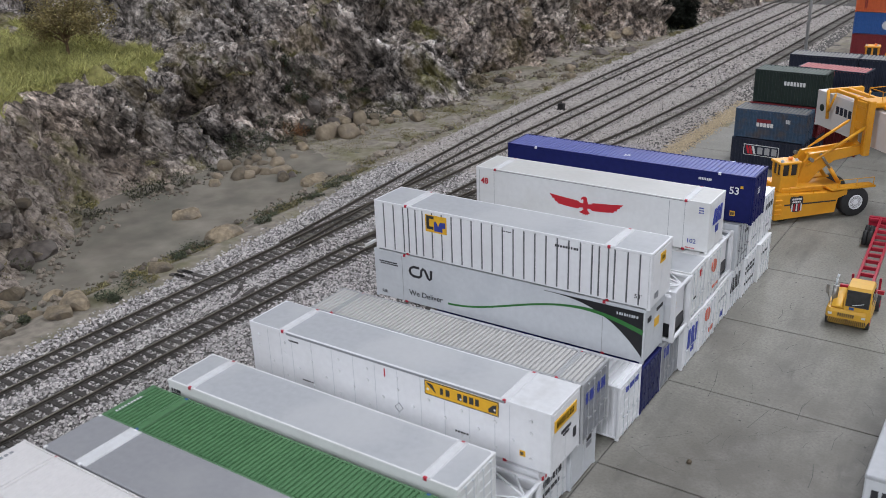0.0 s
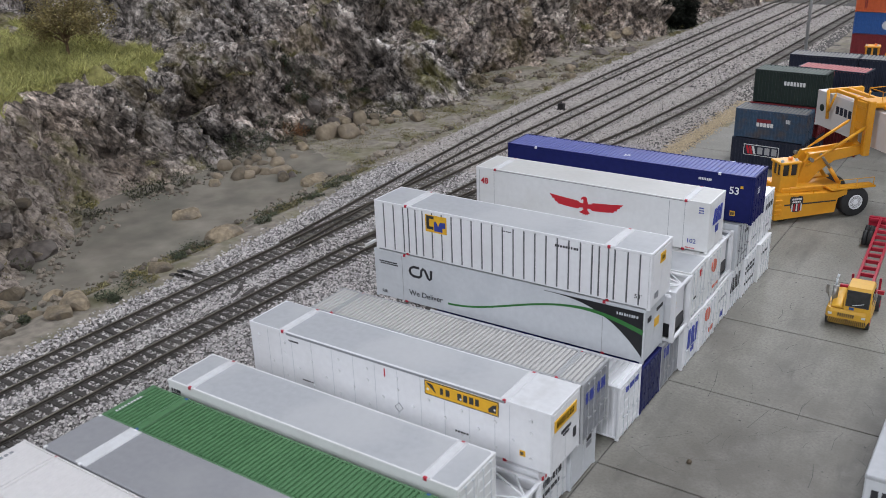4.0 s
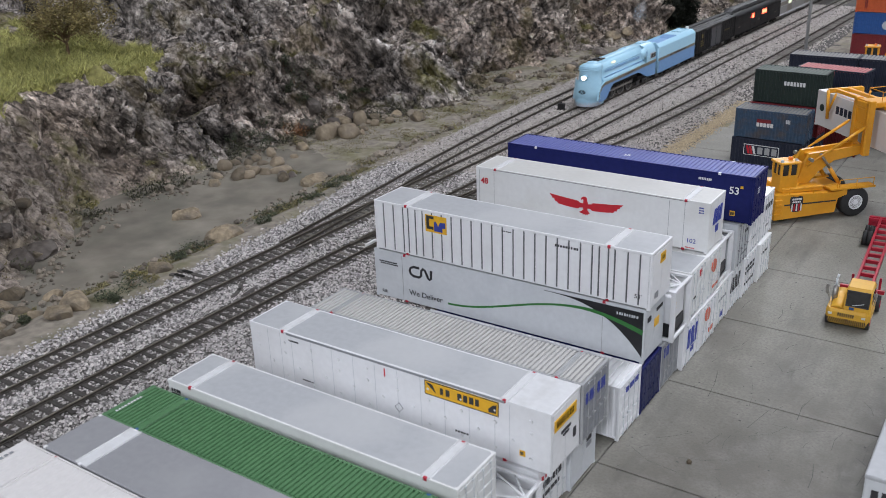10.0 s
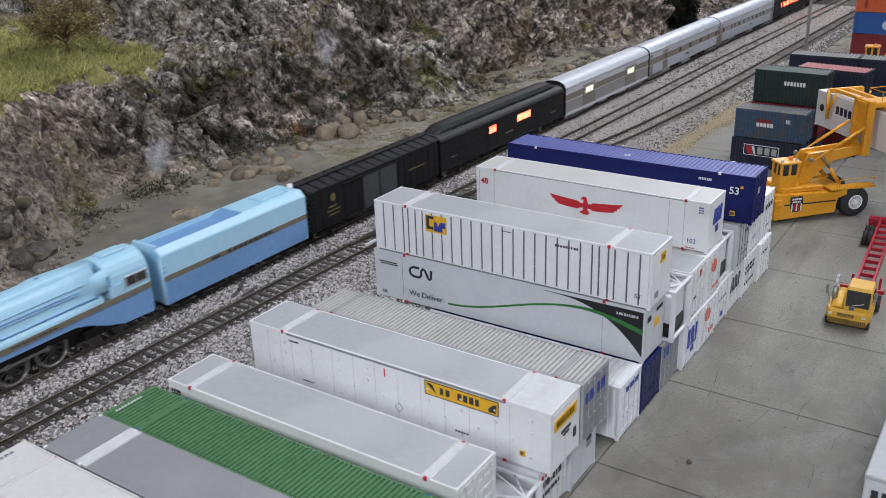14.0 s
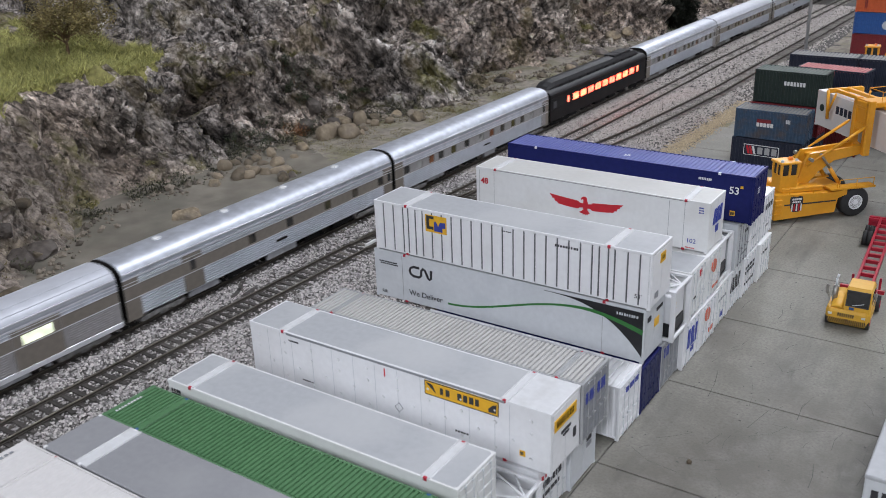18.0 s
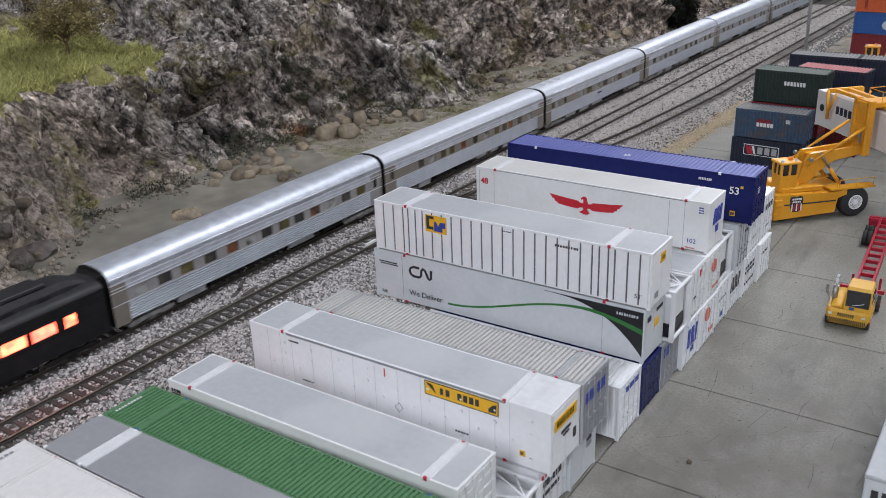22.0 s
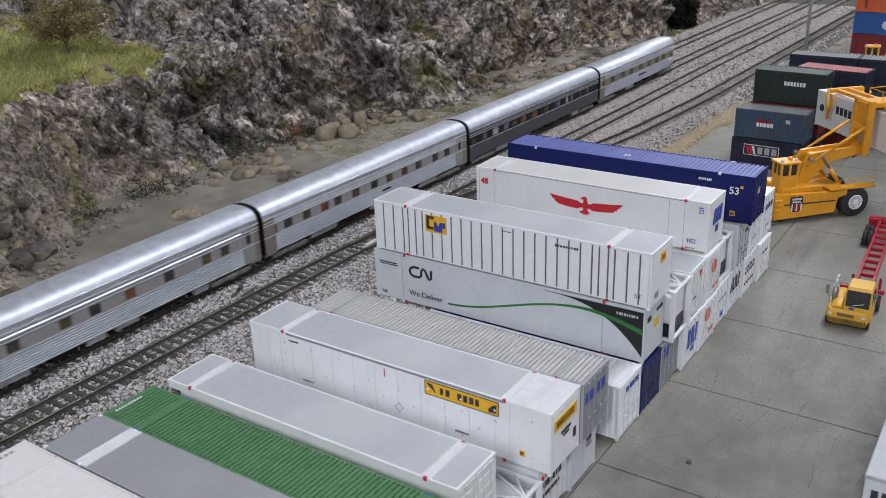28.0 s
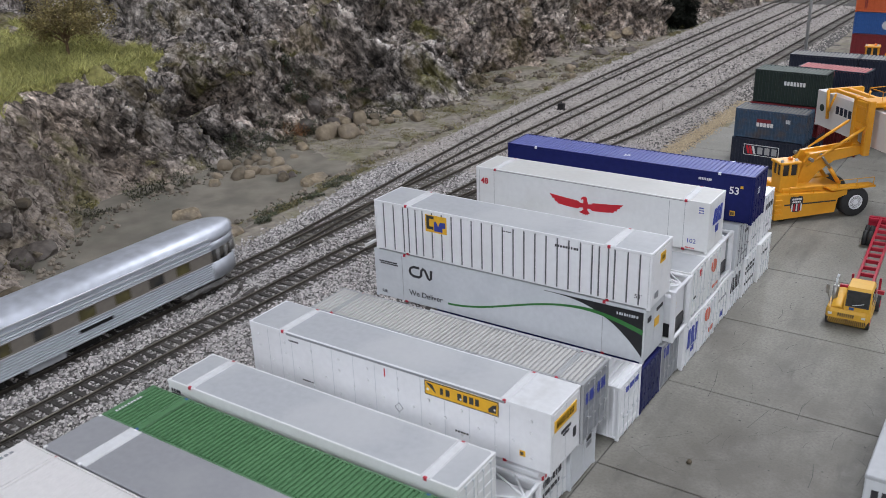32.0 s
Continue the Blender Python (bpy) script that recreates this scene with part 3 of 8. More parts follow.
def line_one(y):
    return mix_line(y, [60, 214, 330, 430, 540, 640, 1000, 1650, 2600, 3600], [-160.5, -175, -186, -193, -200, -202, -201, -190, -125, 0])


def line_four(y):
    return mix_line(y, [95, 200, 300, 528, 700, 780, 1570, 2600, 3600], [-109, -101, -87, -49, -36, -31, -8, 60, 190])


RAIL_TOP_Z = 4.6
tie_mesh = {}


def tie_piece(faded=False):
    key = "faded" if faded else "tie"
    if key not in tie_mesh:
        bm = new_bm()
        rbox(bm, -15.2, 15.2, -1.55, 1.55, -0.6, 1.5, 0.15)
        tie_mesh[key] = to_mesh("tie", bm, TIE_FAR if faded else TIE_WOOD)
    return tie_mesh[key]


def railway_track(name, line, y0, y1, near, label, skip_ties=0, sunk=0.0):
    base = thing(name, ident(), label, "railway track", "tracks beside the river")
    base["kind"] = "structure"
    ys = np.concatenate([np.arange(y0, 700, 18.0), np.arange(700, y1, 45.0)])
    for side in (-1, 1):
        foot, head = new_bm(), new_bm()
        def sweep(bm, prof):
            rings = []
            for y in ys:
                x = float(line(y)) + side * 8.9
                rings.append([(x + px, y, pz) for px, pz in prof])
            skin(bm, rings, smooth=False)
        sweep(foot, [(-1.0, 2.1), (1.0, 2.1), (1.0, 2.5), (0.3, 2.75), (0.3, 3.8), (-0.3, 3.8), (-0.3, 2.75), (-1.0, 2.5)])
        sweep(head, [(-0.52, 3.8), (0.52, 3.8), (0.52, 4.45), (0.35, 4.6), (-0.35, 4.6), (-0.52, 4.45)])
        r = part("rail", foot, RAIL_STEEL, base)
        part("rail_head", head, RAIL_TOP, r)
    rng = random.Random(len(name) + int(y0))
    y = y0 + 3 + skip_ties
    rest = []
    spacing = 7.7
    while y < y1:
        x = float(line(y)) + rng.uniform(-0.7, 0.7)
        turn = rng.uniform(-2.2, 2.2) + math.degrees(math.atan2(float(line(y - 5)) - float(line(y + 5)), 10))
        if y < near:
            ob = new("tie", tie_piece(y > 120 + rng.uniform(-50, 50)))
            ob.parent = base
            ob.matrix_local = at(x, y, 0.65 - sunk + rng.uniform(-0.1, 0.1), turn)
        else:
            rest.append((x, y, turn))
        y += spacing + rng.uniform(-0.5, 0.5)
    vs, fs = [], []
    for x, y, turn in rest:
        c, s = math.cos(radians(turn)), math.sin(radians(turn))
        k = len(vs)
        for px, py, pz in ((-14.2, -1.3, 1.6), (14.2, -1.3, 1.6), (14.2, 1.3, 1.6), (-14.2, 1.3, 1.6), (-14.2, -1.3, 0), (14.2, -1.3, 0), (14.2, 1.3, 0), (-14.2, 1.3, 0)):
            vs.append((x + px * c - py * s, y + px * s + py * c, pz - sunk))
        fs += [(k, k + 1, k + 2, k + 3), (k, k + 4, k + 5, k + 1), (k + 1, k + 5, k + 6, k + 2), (k + 2, k + 6, k + 7, k + 3), (k + 3, k + 7, k + 4, k)]
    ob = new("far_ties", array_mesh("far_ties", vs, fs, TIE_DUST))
    ob.parent = base
    tagged(ob, kind="stuff")
    return base


railway_track("main_track", line_b, -420, 3400, 330, "weathered main line track on dark wooden ties")
railway_track("siding_track", line_a, -420, 3400, 330, "weathered yard lead track on dark wooden ties")
railway_track("river_track", line_one, 85, 3400, 260, "weathered track that branches off towards the rock", 80, 0.5)
railway_track("yard_track", line_four, 110, 3400, 300, "weathered storage track that branches off into the yard", 90, 0.75)


def ballast_stones():
    rng = np.random.default_rng(5)
    groups = ((78000, -300, 330, 0.75, 1.5), (60000, 330, 800, 0.85, 1.45), (34000, 800, 1700, 1.3, 2.1))
    oct_v = np.array([(1, 0, -0.3), (-1, 0, -0.3), (0, 1, -0.3), (0, -1, -0.3), (0, 0, 0.9)], float)
    oct_f = np.array([(0, 2, 4), (2, 1, 4), (1, 3, 4), (3, 0, 4)])
    for count, ya, yb, s0, s1 in groups:
        y = rng.uniform(ya, yb, count)
        x = rng.uniform(-1, 1, count)
        lo, hi = ballast_edge(y) - 4 - np.abs(rng.normal(0, 5, count)) * (rng.uniform(0, 1, count) < 0.3), np.full(count, 24.0)
        x = lo + (hi - lo) * (x * 0.5 + 0.5)
        keep = rng.uniform(0, 1, count) < np.clip((24 - x) / 60, 0.15, 1)
        x, y = x[keep], y[keep]
        k = len(x)
        jit = oct_v[None] * rng.uniform(0.65, 1.35, (k, 5, 1)) + rng.normal(0, 0.2, (k, 5, 3))
        size = rng.uniform(s0, s1, (k, 1, 1))
        ang = rng.uniform(0, 6.28, k)
        tilt = rng.uniform(-0.9, 0.9, k)
        c, s = np.cos(ang)[:, None], np.sin(ang)[:, None]
        ct, st = np.cos(tilt)[:, None], np.sin(tilt)[:, None]
        px, py, pz = jit[..., 0], jit[..., 1], jit[..., 2] * 0.8
        py, pz = py * ct - pz * st, py * st + pz * ct
        px, py = px * c - py * s, px * s + py * c
        p = np.stack([px, py, pz], -1) * size
        z = ground_height(x, y) + rng.uniform(-0.1, 0.6, k)
        for line, y_from in ((line_b, -500), (line_a, -500), (line_one, 100), (line_four, 130)):
            z = z - np.where(y < 330, 0.55, 0.5) * ((np.abs(x - line(y)) < 15.5) & (y > y_from))
        p = p + np.stack([x, y, z], -1)[:, None]
        f = (oct_f[None] + (np.arange(k) * 5)[:, None, None]).reshape(-1, 3)
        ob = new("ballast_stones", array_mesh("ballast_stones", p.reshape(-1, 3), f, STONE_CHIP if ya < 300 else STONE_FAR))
        tagged(ob, "loose grey crushed-stone ballast round the ties", "ballast", "", "stuff")


ballast_stones()


# ---- paved yard ----
def pavement():
    base = thing("pavement", ident(), "worn grey-green concrete yard slabs with dark joints", "pavement", "", "structure")
    bm = new_bm()
    hexa(bm, 24, 2400, -900, 620, -4, -0.7)
    hexa(bm, 190, 2400, 620, 3400, -4, -0.7)
    part("joint_filler", bm, JOINT, base)
    cols = [(26, 183), (183, 560), (560, 1000)]
    start = lambda y: 26 if y < 560 else 26 + 0.16 * (y - 560)
    y = -57.5 - 97.5 * 5
    while y < 2100:
        for a, b in cols:
            bm = new_bm()
            g = 0.42
            rbox(bm, max(a, start(y)) + g, b - g, y + g, y + 97.5 - g, -3, 0, 0.25)
            part("slab", bm, CONCRETE, base)
        y += 97.5

    rng = random.Random(17)
    bm = new_bm()
    for i in range(190):
        x, yy = rng.uniform(188, 420), rng.uniform(-220, 480)
        a, L, w = rng.gauss(1.4, 0.6), rng.uniform(2, 34), rng.uniform(0.07, 0.24)
        bend = rng.uniform(-0.4, 0.4)
        p, q = Vector((x, yy)), Vector((x + L * math.cos(a), yy + L * math.sin(a)))
        mid = (p + q) / 2 + Vector((-math.sin(a), math.cos(a))) * bend * L * 0.3
        for u, v in ((p, mid), (mid, q)):
            d = (v - u).normalized() * w
            n = Vector((-d.y, d.x))
            bm.faces.new([bm.verts.new((*(c_), 0.06)) for c_ in (u - n, v - n * 0.5, v + n * 0.5, u + n)])
    scuffs = part("scuff_marks", bm, JOINT, base, "dark thin scuff marks on the concrete")
    scuffs["kind"] = "stuff"
    bm = new_bm()
    for i in range(260):
        x, yy, r = rng.uniform(188, 420), rng.uniform(-220, 520), rng.uniform(0.3, 0.9)
        k = rng.randint(4, 7)
        bm.faces.new([bm.verts.new((x + r * rng.uniform(0.5, 1.3) * math.cos(6.283 * j / k), yy + r * rng.uniform(0.5, 1.3) * math.sin(6.283 * j / k), 0.05)) for j in range(k)])
    spots = part("oil_spots", bm, JOINT, base, "small dark spots on the concrete")
    spots["kind"] = "stuff"
pavement()

# ---- containers ----
H8, H9, W8, W85 = 29.7, 33.4, 28.0, 29.7
L20, L40, L45, L48, L53 = 69.6, 140.0, 157.5, 168.0, 185.5


def text_shape(words, size, material, parent, m, bold=0.0):
    cu = bpy.data.curves.new("lettering", "FONT")
    cu.body, cu.size, cu.extrude, cu.offset = words, size * MM, 0.00006, bold * MM
    cu.align_x, cu.align_y = "CENTER", "CENTER"
    ob = bpy.data.objects.new("lettering", cu)
    me = bpy.data.meshes.new_from_object(ob)
    bpy.data.objects.remove(ob)
    me.name = "lettering"
    me.materials.append(material)
    out = new("lettering", me)
    out.parent = parent
    out.matrix_local = m
    return out


def on_side(x, z):
    return pose(x * MM, -0.00022, z * MM, 90, 0, 0)


def side_plate(parent, name, pts, material, label="", lift=0.16):
    """A flat mark on the long side; pts are x, z."""
    bm = new_bm()
    extrude_outline(bm, [(z, x) for x, z in pts], 1, -lift, 0.1)
    return part(name, bm, material, parent, label)


def end_plate(parent, name, L, pts, material, label="", lift=0.42):
    """A flat mark on the door end; pts are y, z."""
    bm = new_bm()
    extrude_outline(bm, pts, 0, L - 0.2, L + lift)
    return part(name, bm, material, parent, label)


def rect(x0, x1, z0, z1):
    return [(x0, z0), (x1, z0), (x1, z1), (x0, z1)]


def side_bars(parent, x0, x1, z0, z1, n, material, seed=1, lift=0.15):
    """Unreadable lettering: a row of short bars."""
    rng = random.Random(seed)
    bm = new_bm()
    w = (x1 - x0) / n
    for i in range(n):
        a = x0 + i * w
        b = a + w * rng.uniform(0.55, 0.85)
        hexa(bm, a, b, -lift, 0.1, z0, z1)
    return part("bar_marking", bm, material, parent)


def end_bars(parent, L, y0, y1, z0, z1, n, material, seed=1):
    rng = random.Random(seed)
    bm = new_bm()
    w = (y1 - y0) / n
    for i in range(n):
        a = y0 + i * w
        hexa(bm, L - 0.2, L + 0.42, a, a + w * rng.uniform(0.55, 0.85), z0, z1)
    return part("bar_marking", bm, material, parent)


def corrugated(bm, L, W, z0, z1, pitch, depth, inset=1.6):
    """Both long sides folded like ISO container walls, with the flat ends and lid."""
    n = int((L - 2 * inset) / pitch)
    pitch = (L - 2 * inset) / n
    xs = []
    for i in range(n):
        a = inset + i * pitch
        xs += [(a, 0), (a + 0.36 * pitch, 0), (a + 0.5 * pitch, depth), (a + 0.86 * pitch, depth)]
    xs.append((inset + n * pitch, 0))
    for y, sg in ((0.35, 1), (W - 0.35, -1)):
        lo = [bm.verts.new((x, y + sg * d, z0)) for x, d in xs]
        hi = [bm.verts.new((x, y + sg * d, z1)) for x, d in xs]
        for i in range(len(xs) - 1):
            bm.faces.new((lo[i], lo[i + 1], hi[i + 1], hi[i]))


def ribbed_roof(bm, L, W, z, pitch, depth=0.45, inset=1.2):
    n = int((L - 2 * inset) / pitch)
    pitch = (L - 2 * inset) / n
    prof = []
    for i in range(n):
        a = inset + i * pitch
        prof += [(a, z), (a + 0.55 * pitch, z), (a + 0.62 * pitch, z - depth), (a + 0.94 * pitch, z - depth)]
    prof.append((inset + n * pitch, z))
    lo = [bm.verts.new((x, inset, h)) for x, h in prof]
    hi = [bm.verts.new((x, W - inset, h)) for x, h in prof]
    for i in range(len(prof) - 1):
        bm.faces.new((lo[i], lo[i + 1], hi[i + 1], hi[i]))


def container(x, y, z, L, W, H, label, paint, roof_paint=None, side="corr", roof="ribbed", straps=0, strap_paint=None,
              casting=None, door_paint=None, turn=0.0, door_ribs=True, name="container", group="stacked containers", dark=None, rib_pitch=3.6, rib_depth=1.0, rods=None, rail_paint=None):
    """Origin at the near-left bottom corner; length along x, doors at the far x end."""
    roof_paint, casting, door_paint = roof_paint or paint, casting or paint, door_paint or paint
    base = thing(name, at(x, y, z, turn), label, "container", group)
    bm = new_bm()
    if side == "corr":
        hexa(bm, 0.9, L - 0.9, 1.3, W - 1.3, 1.0, H - 0.9)
        corrugated(bm, L, W, 1.2, H - 1.2, 3.2, 0.55)
    elif side == "panels":
        hexa(bm, 0.5, L - 0.5, 0.45, W - 0.45, 1.0, H - 0.7)
    else:
        rbox(bm, 0.25, L - 0.25, 0.1, W - 0.1, 1.0, H - 0.5, 0.3)
    body = part("body", bm, dark or paint, base)
    bm = new_bm()
    if roof == "ribbed":
        hexa(bm, 0.8, L - 0.8, 0.8, W - 0.8, H - 2.0, H - 0.3 - rib_depth)
        ribbed_roof(bm, L, W, H - 0.1, rib_pitch, rib_depth)
    else:
        rbox(bm, 0.7, L - 0.7, 0.7, W - 0.7, H - 0.9, H - 0.05, 0.25)
    part("roof", bm, roof_paint, base)
    bm = new_bm()
    for yy in (0, W - 1.0):
        rbox(bm, 0.6, L - 0.6, yy, yy + 1.0, 0.95, 1.9, 0.2)
    for xx in (0, L - 1.2):
        rbox(bm, xx, xx + 1.2, 0.3, W - 0.3, 0.95, 1.9, 0.2)
    part("frame", bm, paint, base)
    bm = new_bm()
    for yy in (0, W - 1.0):
        rbox(bm, 0.6, L - 0.6, yy, yy + 1.0, H - 1.5, H, 0.2)
    for xx in (0, L - 1.2):
        rbox(bm, xx, xx + 1.2, 0.3, W - 0.3, H - 1.5, H, 0.2)
    part("top_rail", bm, rail_paint or paint, base)
    for xx in (0, L - 1.4):
        for yy in (0, W - 1.4):
            bm = new_bm()
            rbox(bm, xx, xx + 1.4, yy, yy + 1.4, 0.1, H, 0.25)
            part("corner_post", bm, paint, base)
    for xx in (-0.12, L - 2.0):
        for yy in (-0.12, W - 1.7):
            for zz in (0.0, H - 1.3):
                bm = new_bm()
                rbox(bm, xx, xx + 2.12, yy, yy + 1.82, zz, zz + 1.33, 0.2)
                part("corner_casting", bm, paint, base)
    if straps:
        gap = (L - L40) / 2
        for xx in (gap - 1.0, L - gap - straps + 1.0):
            bm = new_bm()
            rbox(bm, xx, xx + straps, 0.3, W - 0.3, H - 0.3, H + 0.08, 0.1)
            for rx in (xx + 0.2, xx + straps - 0.8):
                rbox(bm, rx, rx + 0.6, 0.3, W - 0.3, H, H + 0.5, 0.15)
            part("lift_strap", bm, strap_paint or paint, base)
            for yy in (-0.15, W - 1.35):
                for zz in (0.05, H - 1.5):
                    bm = new_bm()
                    rbox(bm, xx + straps * 0.3, xx + straps * 0.3 + 1.9, yy, yy + 1.35, zz, zz + 1.6, 0.15)
                    part("lift_casting", bm, casting, base)
    bm = new_bm()
    hexa(bm, L - 0.95, L - 0.35, 1.2, W - 1.2, 1.4, H - 1.4)
    part("door_seal", bm, RUBBER, base)
    for k in (0, 1):
        bm = new_bm()
        ya, yb = (1.7, W / 2 - 0.2) if k == 0 else (W / 2 + 0.2, W - 1.7)
        rbox(bm, L - 0.9, L + 0.05, ya, yb, 1.8, H - 1.8, 0.15)
        if door_ribs:
            n = 5
            for i in range(n):
                zz = 3.0 + i * (H - 6.0) / n
                hexa(bm, L + 0.0, L + 0.26, ya + 0.6, yb - 0.6, zz, zz + (H - 6.0) / n * 0.45)
        door = part("door", bm, door_paint, base)
        for f in (0.28, 0.74) if rods is not False else ():
            bm = new_bm()
            yy = ya + (yb - ya) * f
            rod(bm, (L + 0.6, yy, 1.3), (L + 0.6, yy, H - 1.3), 0.2, 5)
            for zz in (2.0, H * 0.38, H - 2.4):
                hexa(bm, L + 0.05, L + 0.85, yy - 0.55, yy + 0.55, zz, zz + 0.8)
            hexa(bm, L + 0.55, L + 0.85, yy - 0.1, yy + 2.6, H * 0.36, H * 0.36 + 0.5)
            part("lock_rod", bm, rods or (P_MIDGREY if door_paint in (P_GREY, P_PALE) else (P_PALE if door_paint in (P_WHITE, P_OFFWHITE) else door_paint)), door)
    return base


def seams(parent, L, H, xs, material, width=0.3, name="seam"):
    for x in xs:
        bm = new_bm()
        hexa(bm, x, x + width, 0.02, 0.2, 1.6, H - 1.6)
        part(name, bm, material, parent)


# marked containers of the near block
def emp_container():
    c = container(0, 0, 63.1, L53, W85, H9, "white fifty-three foot container with dark vertical side posts", P_WHITE, P_ROOF, "panels", "flat", 6.0,
                  P_STRAP, P_CASTING, dark=P_POST, door_ribs=False, name="post_container", rods=False)
    posts = [1.0, 7.2, 14.9, 22.3, 26.2, 31.7, 37.0]
    posts += [44.0 + 7.12 * i for i in range(16)] + [155.0, 160.4, 164.2, 171.7, 178.7, L53 - 1.0]
    for a, b in zip(posts, posts[1:]):
        bm = new_bm()
        rbox(bm, a + 0.5, b - 0.5, -0.02, 0.6, 1.6, H9 - 1.55, 0.12)
        part("side_panel", bm, P_WHITE, c)
    side_plate(c, "emblem", rect(39.5, 55, 19.5, 30.6), P_YELLOW, "yellow square emblem", 0.2)
    bm = new_bm()
    extrude_outline(bm, [(z, x) for x, z in ((40.4, 21.4), (45.4, 21.4), (45.4, 23.2), (42.4, 23.2), (42.4, 28.2), (45.8, 28.2), (45.8, 30.0), (40.4, 30.0))], 1, -0.34, -0.1)
    part("emblem_mark", bm, P_INK, c)
    bm = new_bm()
    extrude_outline(bm, [(z, x) for x, z in ((46.0, 20.6), (46.0, 26.8), (47.4, 26.8), (49.0, 23.6), (50.4, 26.8), (54.2, 27.0), (54.2, 23.4), (52.0, 23.2), (52.0, 20.6))], 1, -0.34, -0.1)
    part("emblem_mark", bm, P_BLUE, c)
    side_bars(c, 128, 143, 26.8, 28.2, 9, P_INK, 3)
    side_bars(c, 94, 100, 29.3, 30.0, 5, P_INK, 4)
    text_shape("53'", 3.6, P_INK, c, on_side(178.5, 7.2))
    end_plate(c, "yellow_sign", L53, [(12, 24), (19, 24), (19, 29.5), (12, 29.5)], P_YELLOW)
    end_bars(c, L53, 13, 18, 25.6, 27.8, 3, P_INK)
    end_bars(c, L53, 6, 11, 5, 8.5, 3, P_MIDGREY)


def curve_strip(pts, w):
    """A band of width w along a smooth line of x, z points."""
    up, dn = [], []
    for i, (x, z) in enumerate(pts):
        a, b = pts[max(0, i - 1)], pts[min(len(pts) - 1, i + 1)]
        t = Vector((b[0] - a[0], b[1] - a[1])).normalized()
        ww = w(i / (len(pts) - 1))
        up.append((x - t.y * ww, z + t.x * ww))
        dn.append((x + t.y * ww, z - t.x * ww))
    return up + dn[::-1]


def band(parent, name, pts, w, material, lift=0.16):
    """A bent strip as one closed shape."""
    ring = curve_strip(pts, w)
    n = len(pts)
    bm = new_bm()
    top, low = [[bm.verts.new((x, y, z)) for x, z in ring] for y in (-lift, 0.08)]
    m = 2 * n - 1
    for i in range(n - 1):
        quad = (i, i + 1, m - 1 - i, m - i)
        bm.faces.new([top[k] for k in quad])
        bm.faces.new([low[k] for k in reversed(quad)])
    for i in range(2 * n):
        k = (i + 1) % (2 * n)
        bm.faces.new((top[k], top[i], low[i], low[k]))
    bmesh.ops.recalc_face_normals(bm, faces=bm.faces[:])
    return part(name, bm, material, parent)


def wave_container():
    c = container(-2.2, -0.2, 29.7, L53, W85, H9, "pale grey container with green wave stripe and black corner", P_PALE, P_ROOF, "smooth", "flat", 5.0,
                  P_STRAP, P_CASTING, door_ribs=False, name="wave_container", rods=False)
    # black corner field over the wave
    bm = new_bm()
    edge = []
    for i in range(25):
        t = i / 24
        edge.append((124 + 60.6 * t, 31.4 - 27.2 * t ** 2.75))
    for p, q in zip(edge, edge[1:]):
        extrude_outline(bm, [(z, x) for x, z in (p, q, (q[0], 31.6), (p[0], 31.6))], 1, -0.12, 0.08)
    part("black_field", bm, P_BLACK, c)
    pts = []
    for i in range(49):
        t = i / 48
        s_ = 0.5 - 0.5 * math.cos(math.pi * min(1.0, t / 0.74))
        pts.append((56.6 + 128 * t, 7.0 + 19.0 * s_ ** 0.92 - (58 * (t - 0.74) ** 1.62 if t > 0.74 else 0)))
    band(c, "green_stripe", pts, lambda t: 0.6 if t < 0.6 else 0.6 + 2.2 * (t - 0.6), P_LIME, 0.2)
    lx, lz = 28.0, 20.0
    cpts = [(lx + 7.5, lz + 6.4), (lx + 3, lz + 6.4), (lx + 0.7, lz + 5.2), (lx, lz + 3.2), (lx + 0.7, lz + 1.1), (lx + 3, lz), (lx + 7, lz), (lx + 8.6, lz + 1.2), (lx + 9.2, lz + 5.2), (lx + 10.3, lz + 6.4),
            (lx + 11.8, lz + 5.6), (lx + 14, lz + 0.8), (lx + 15.2, lz), (lx + 16.2, lz + 1.0), (lx + 16.6, lz + 6.4)]
    band(c, "worm_emblem", cpts, lambda t: 0.8, P_INK, 0.18)
    text_shape("We Deliver", 5.4, P_INK, c, on_side(39.8, 8.0))
    side_bars(c, 4, 19, 25.4, 26.2, 7, P_INK, 5)
    side_bars(c, 5, 19, 24.0, 24.8, 9, P_INK, 6)
    text_shape("53ft", 2.7, P_INK, c, on_side(7.2, 4.6), 0.03)
    side_bars(c, 169, 182, 27.4, 29.0, 9, P_PALE, 8)
    for x in (22, 160.5):
        bm = new_bm()
        hexa(bm, x, x + 0.25, -0.03, 0.1, 1.5, H9 - 1.5)
        part("seam", bm, P_GREY, c)
    end_plate(c, "yellow_sign", L53, [(15, 17), (21, 17), (21, 22), (15, 22)], P_YELLOW)
    end_bars(c, L53, 4, 9, 24, 27, 3, P_INK)
    end_bars(c, L53, 17, 26, 26, 28, 5, P_INK, 2)


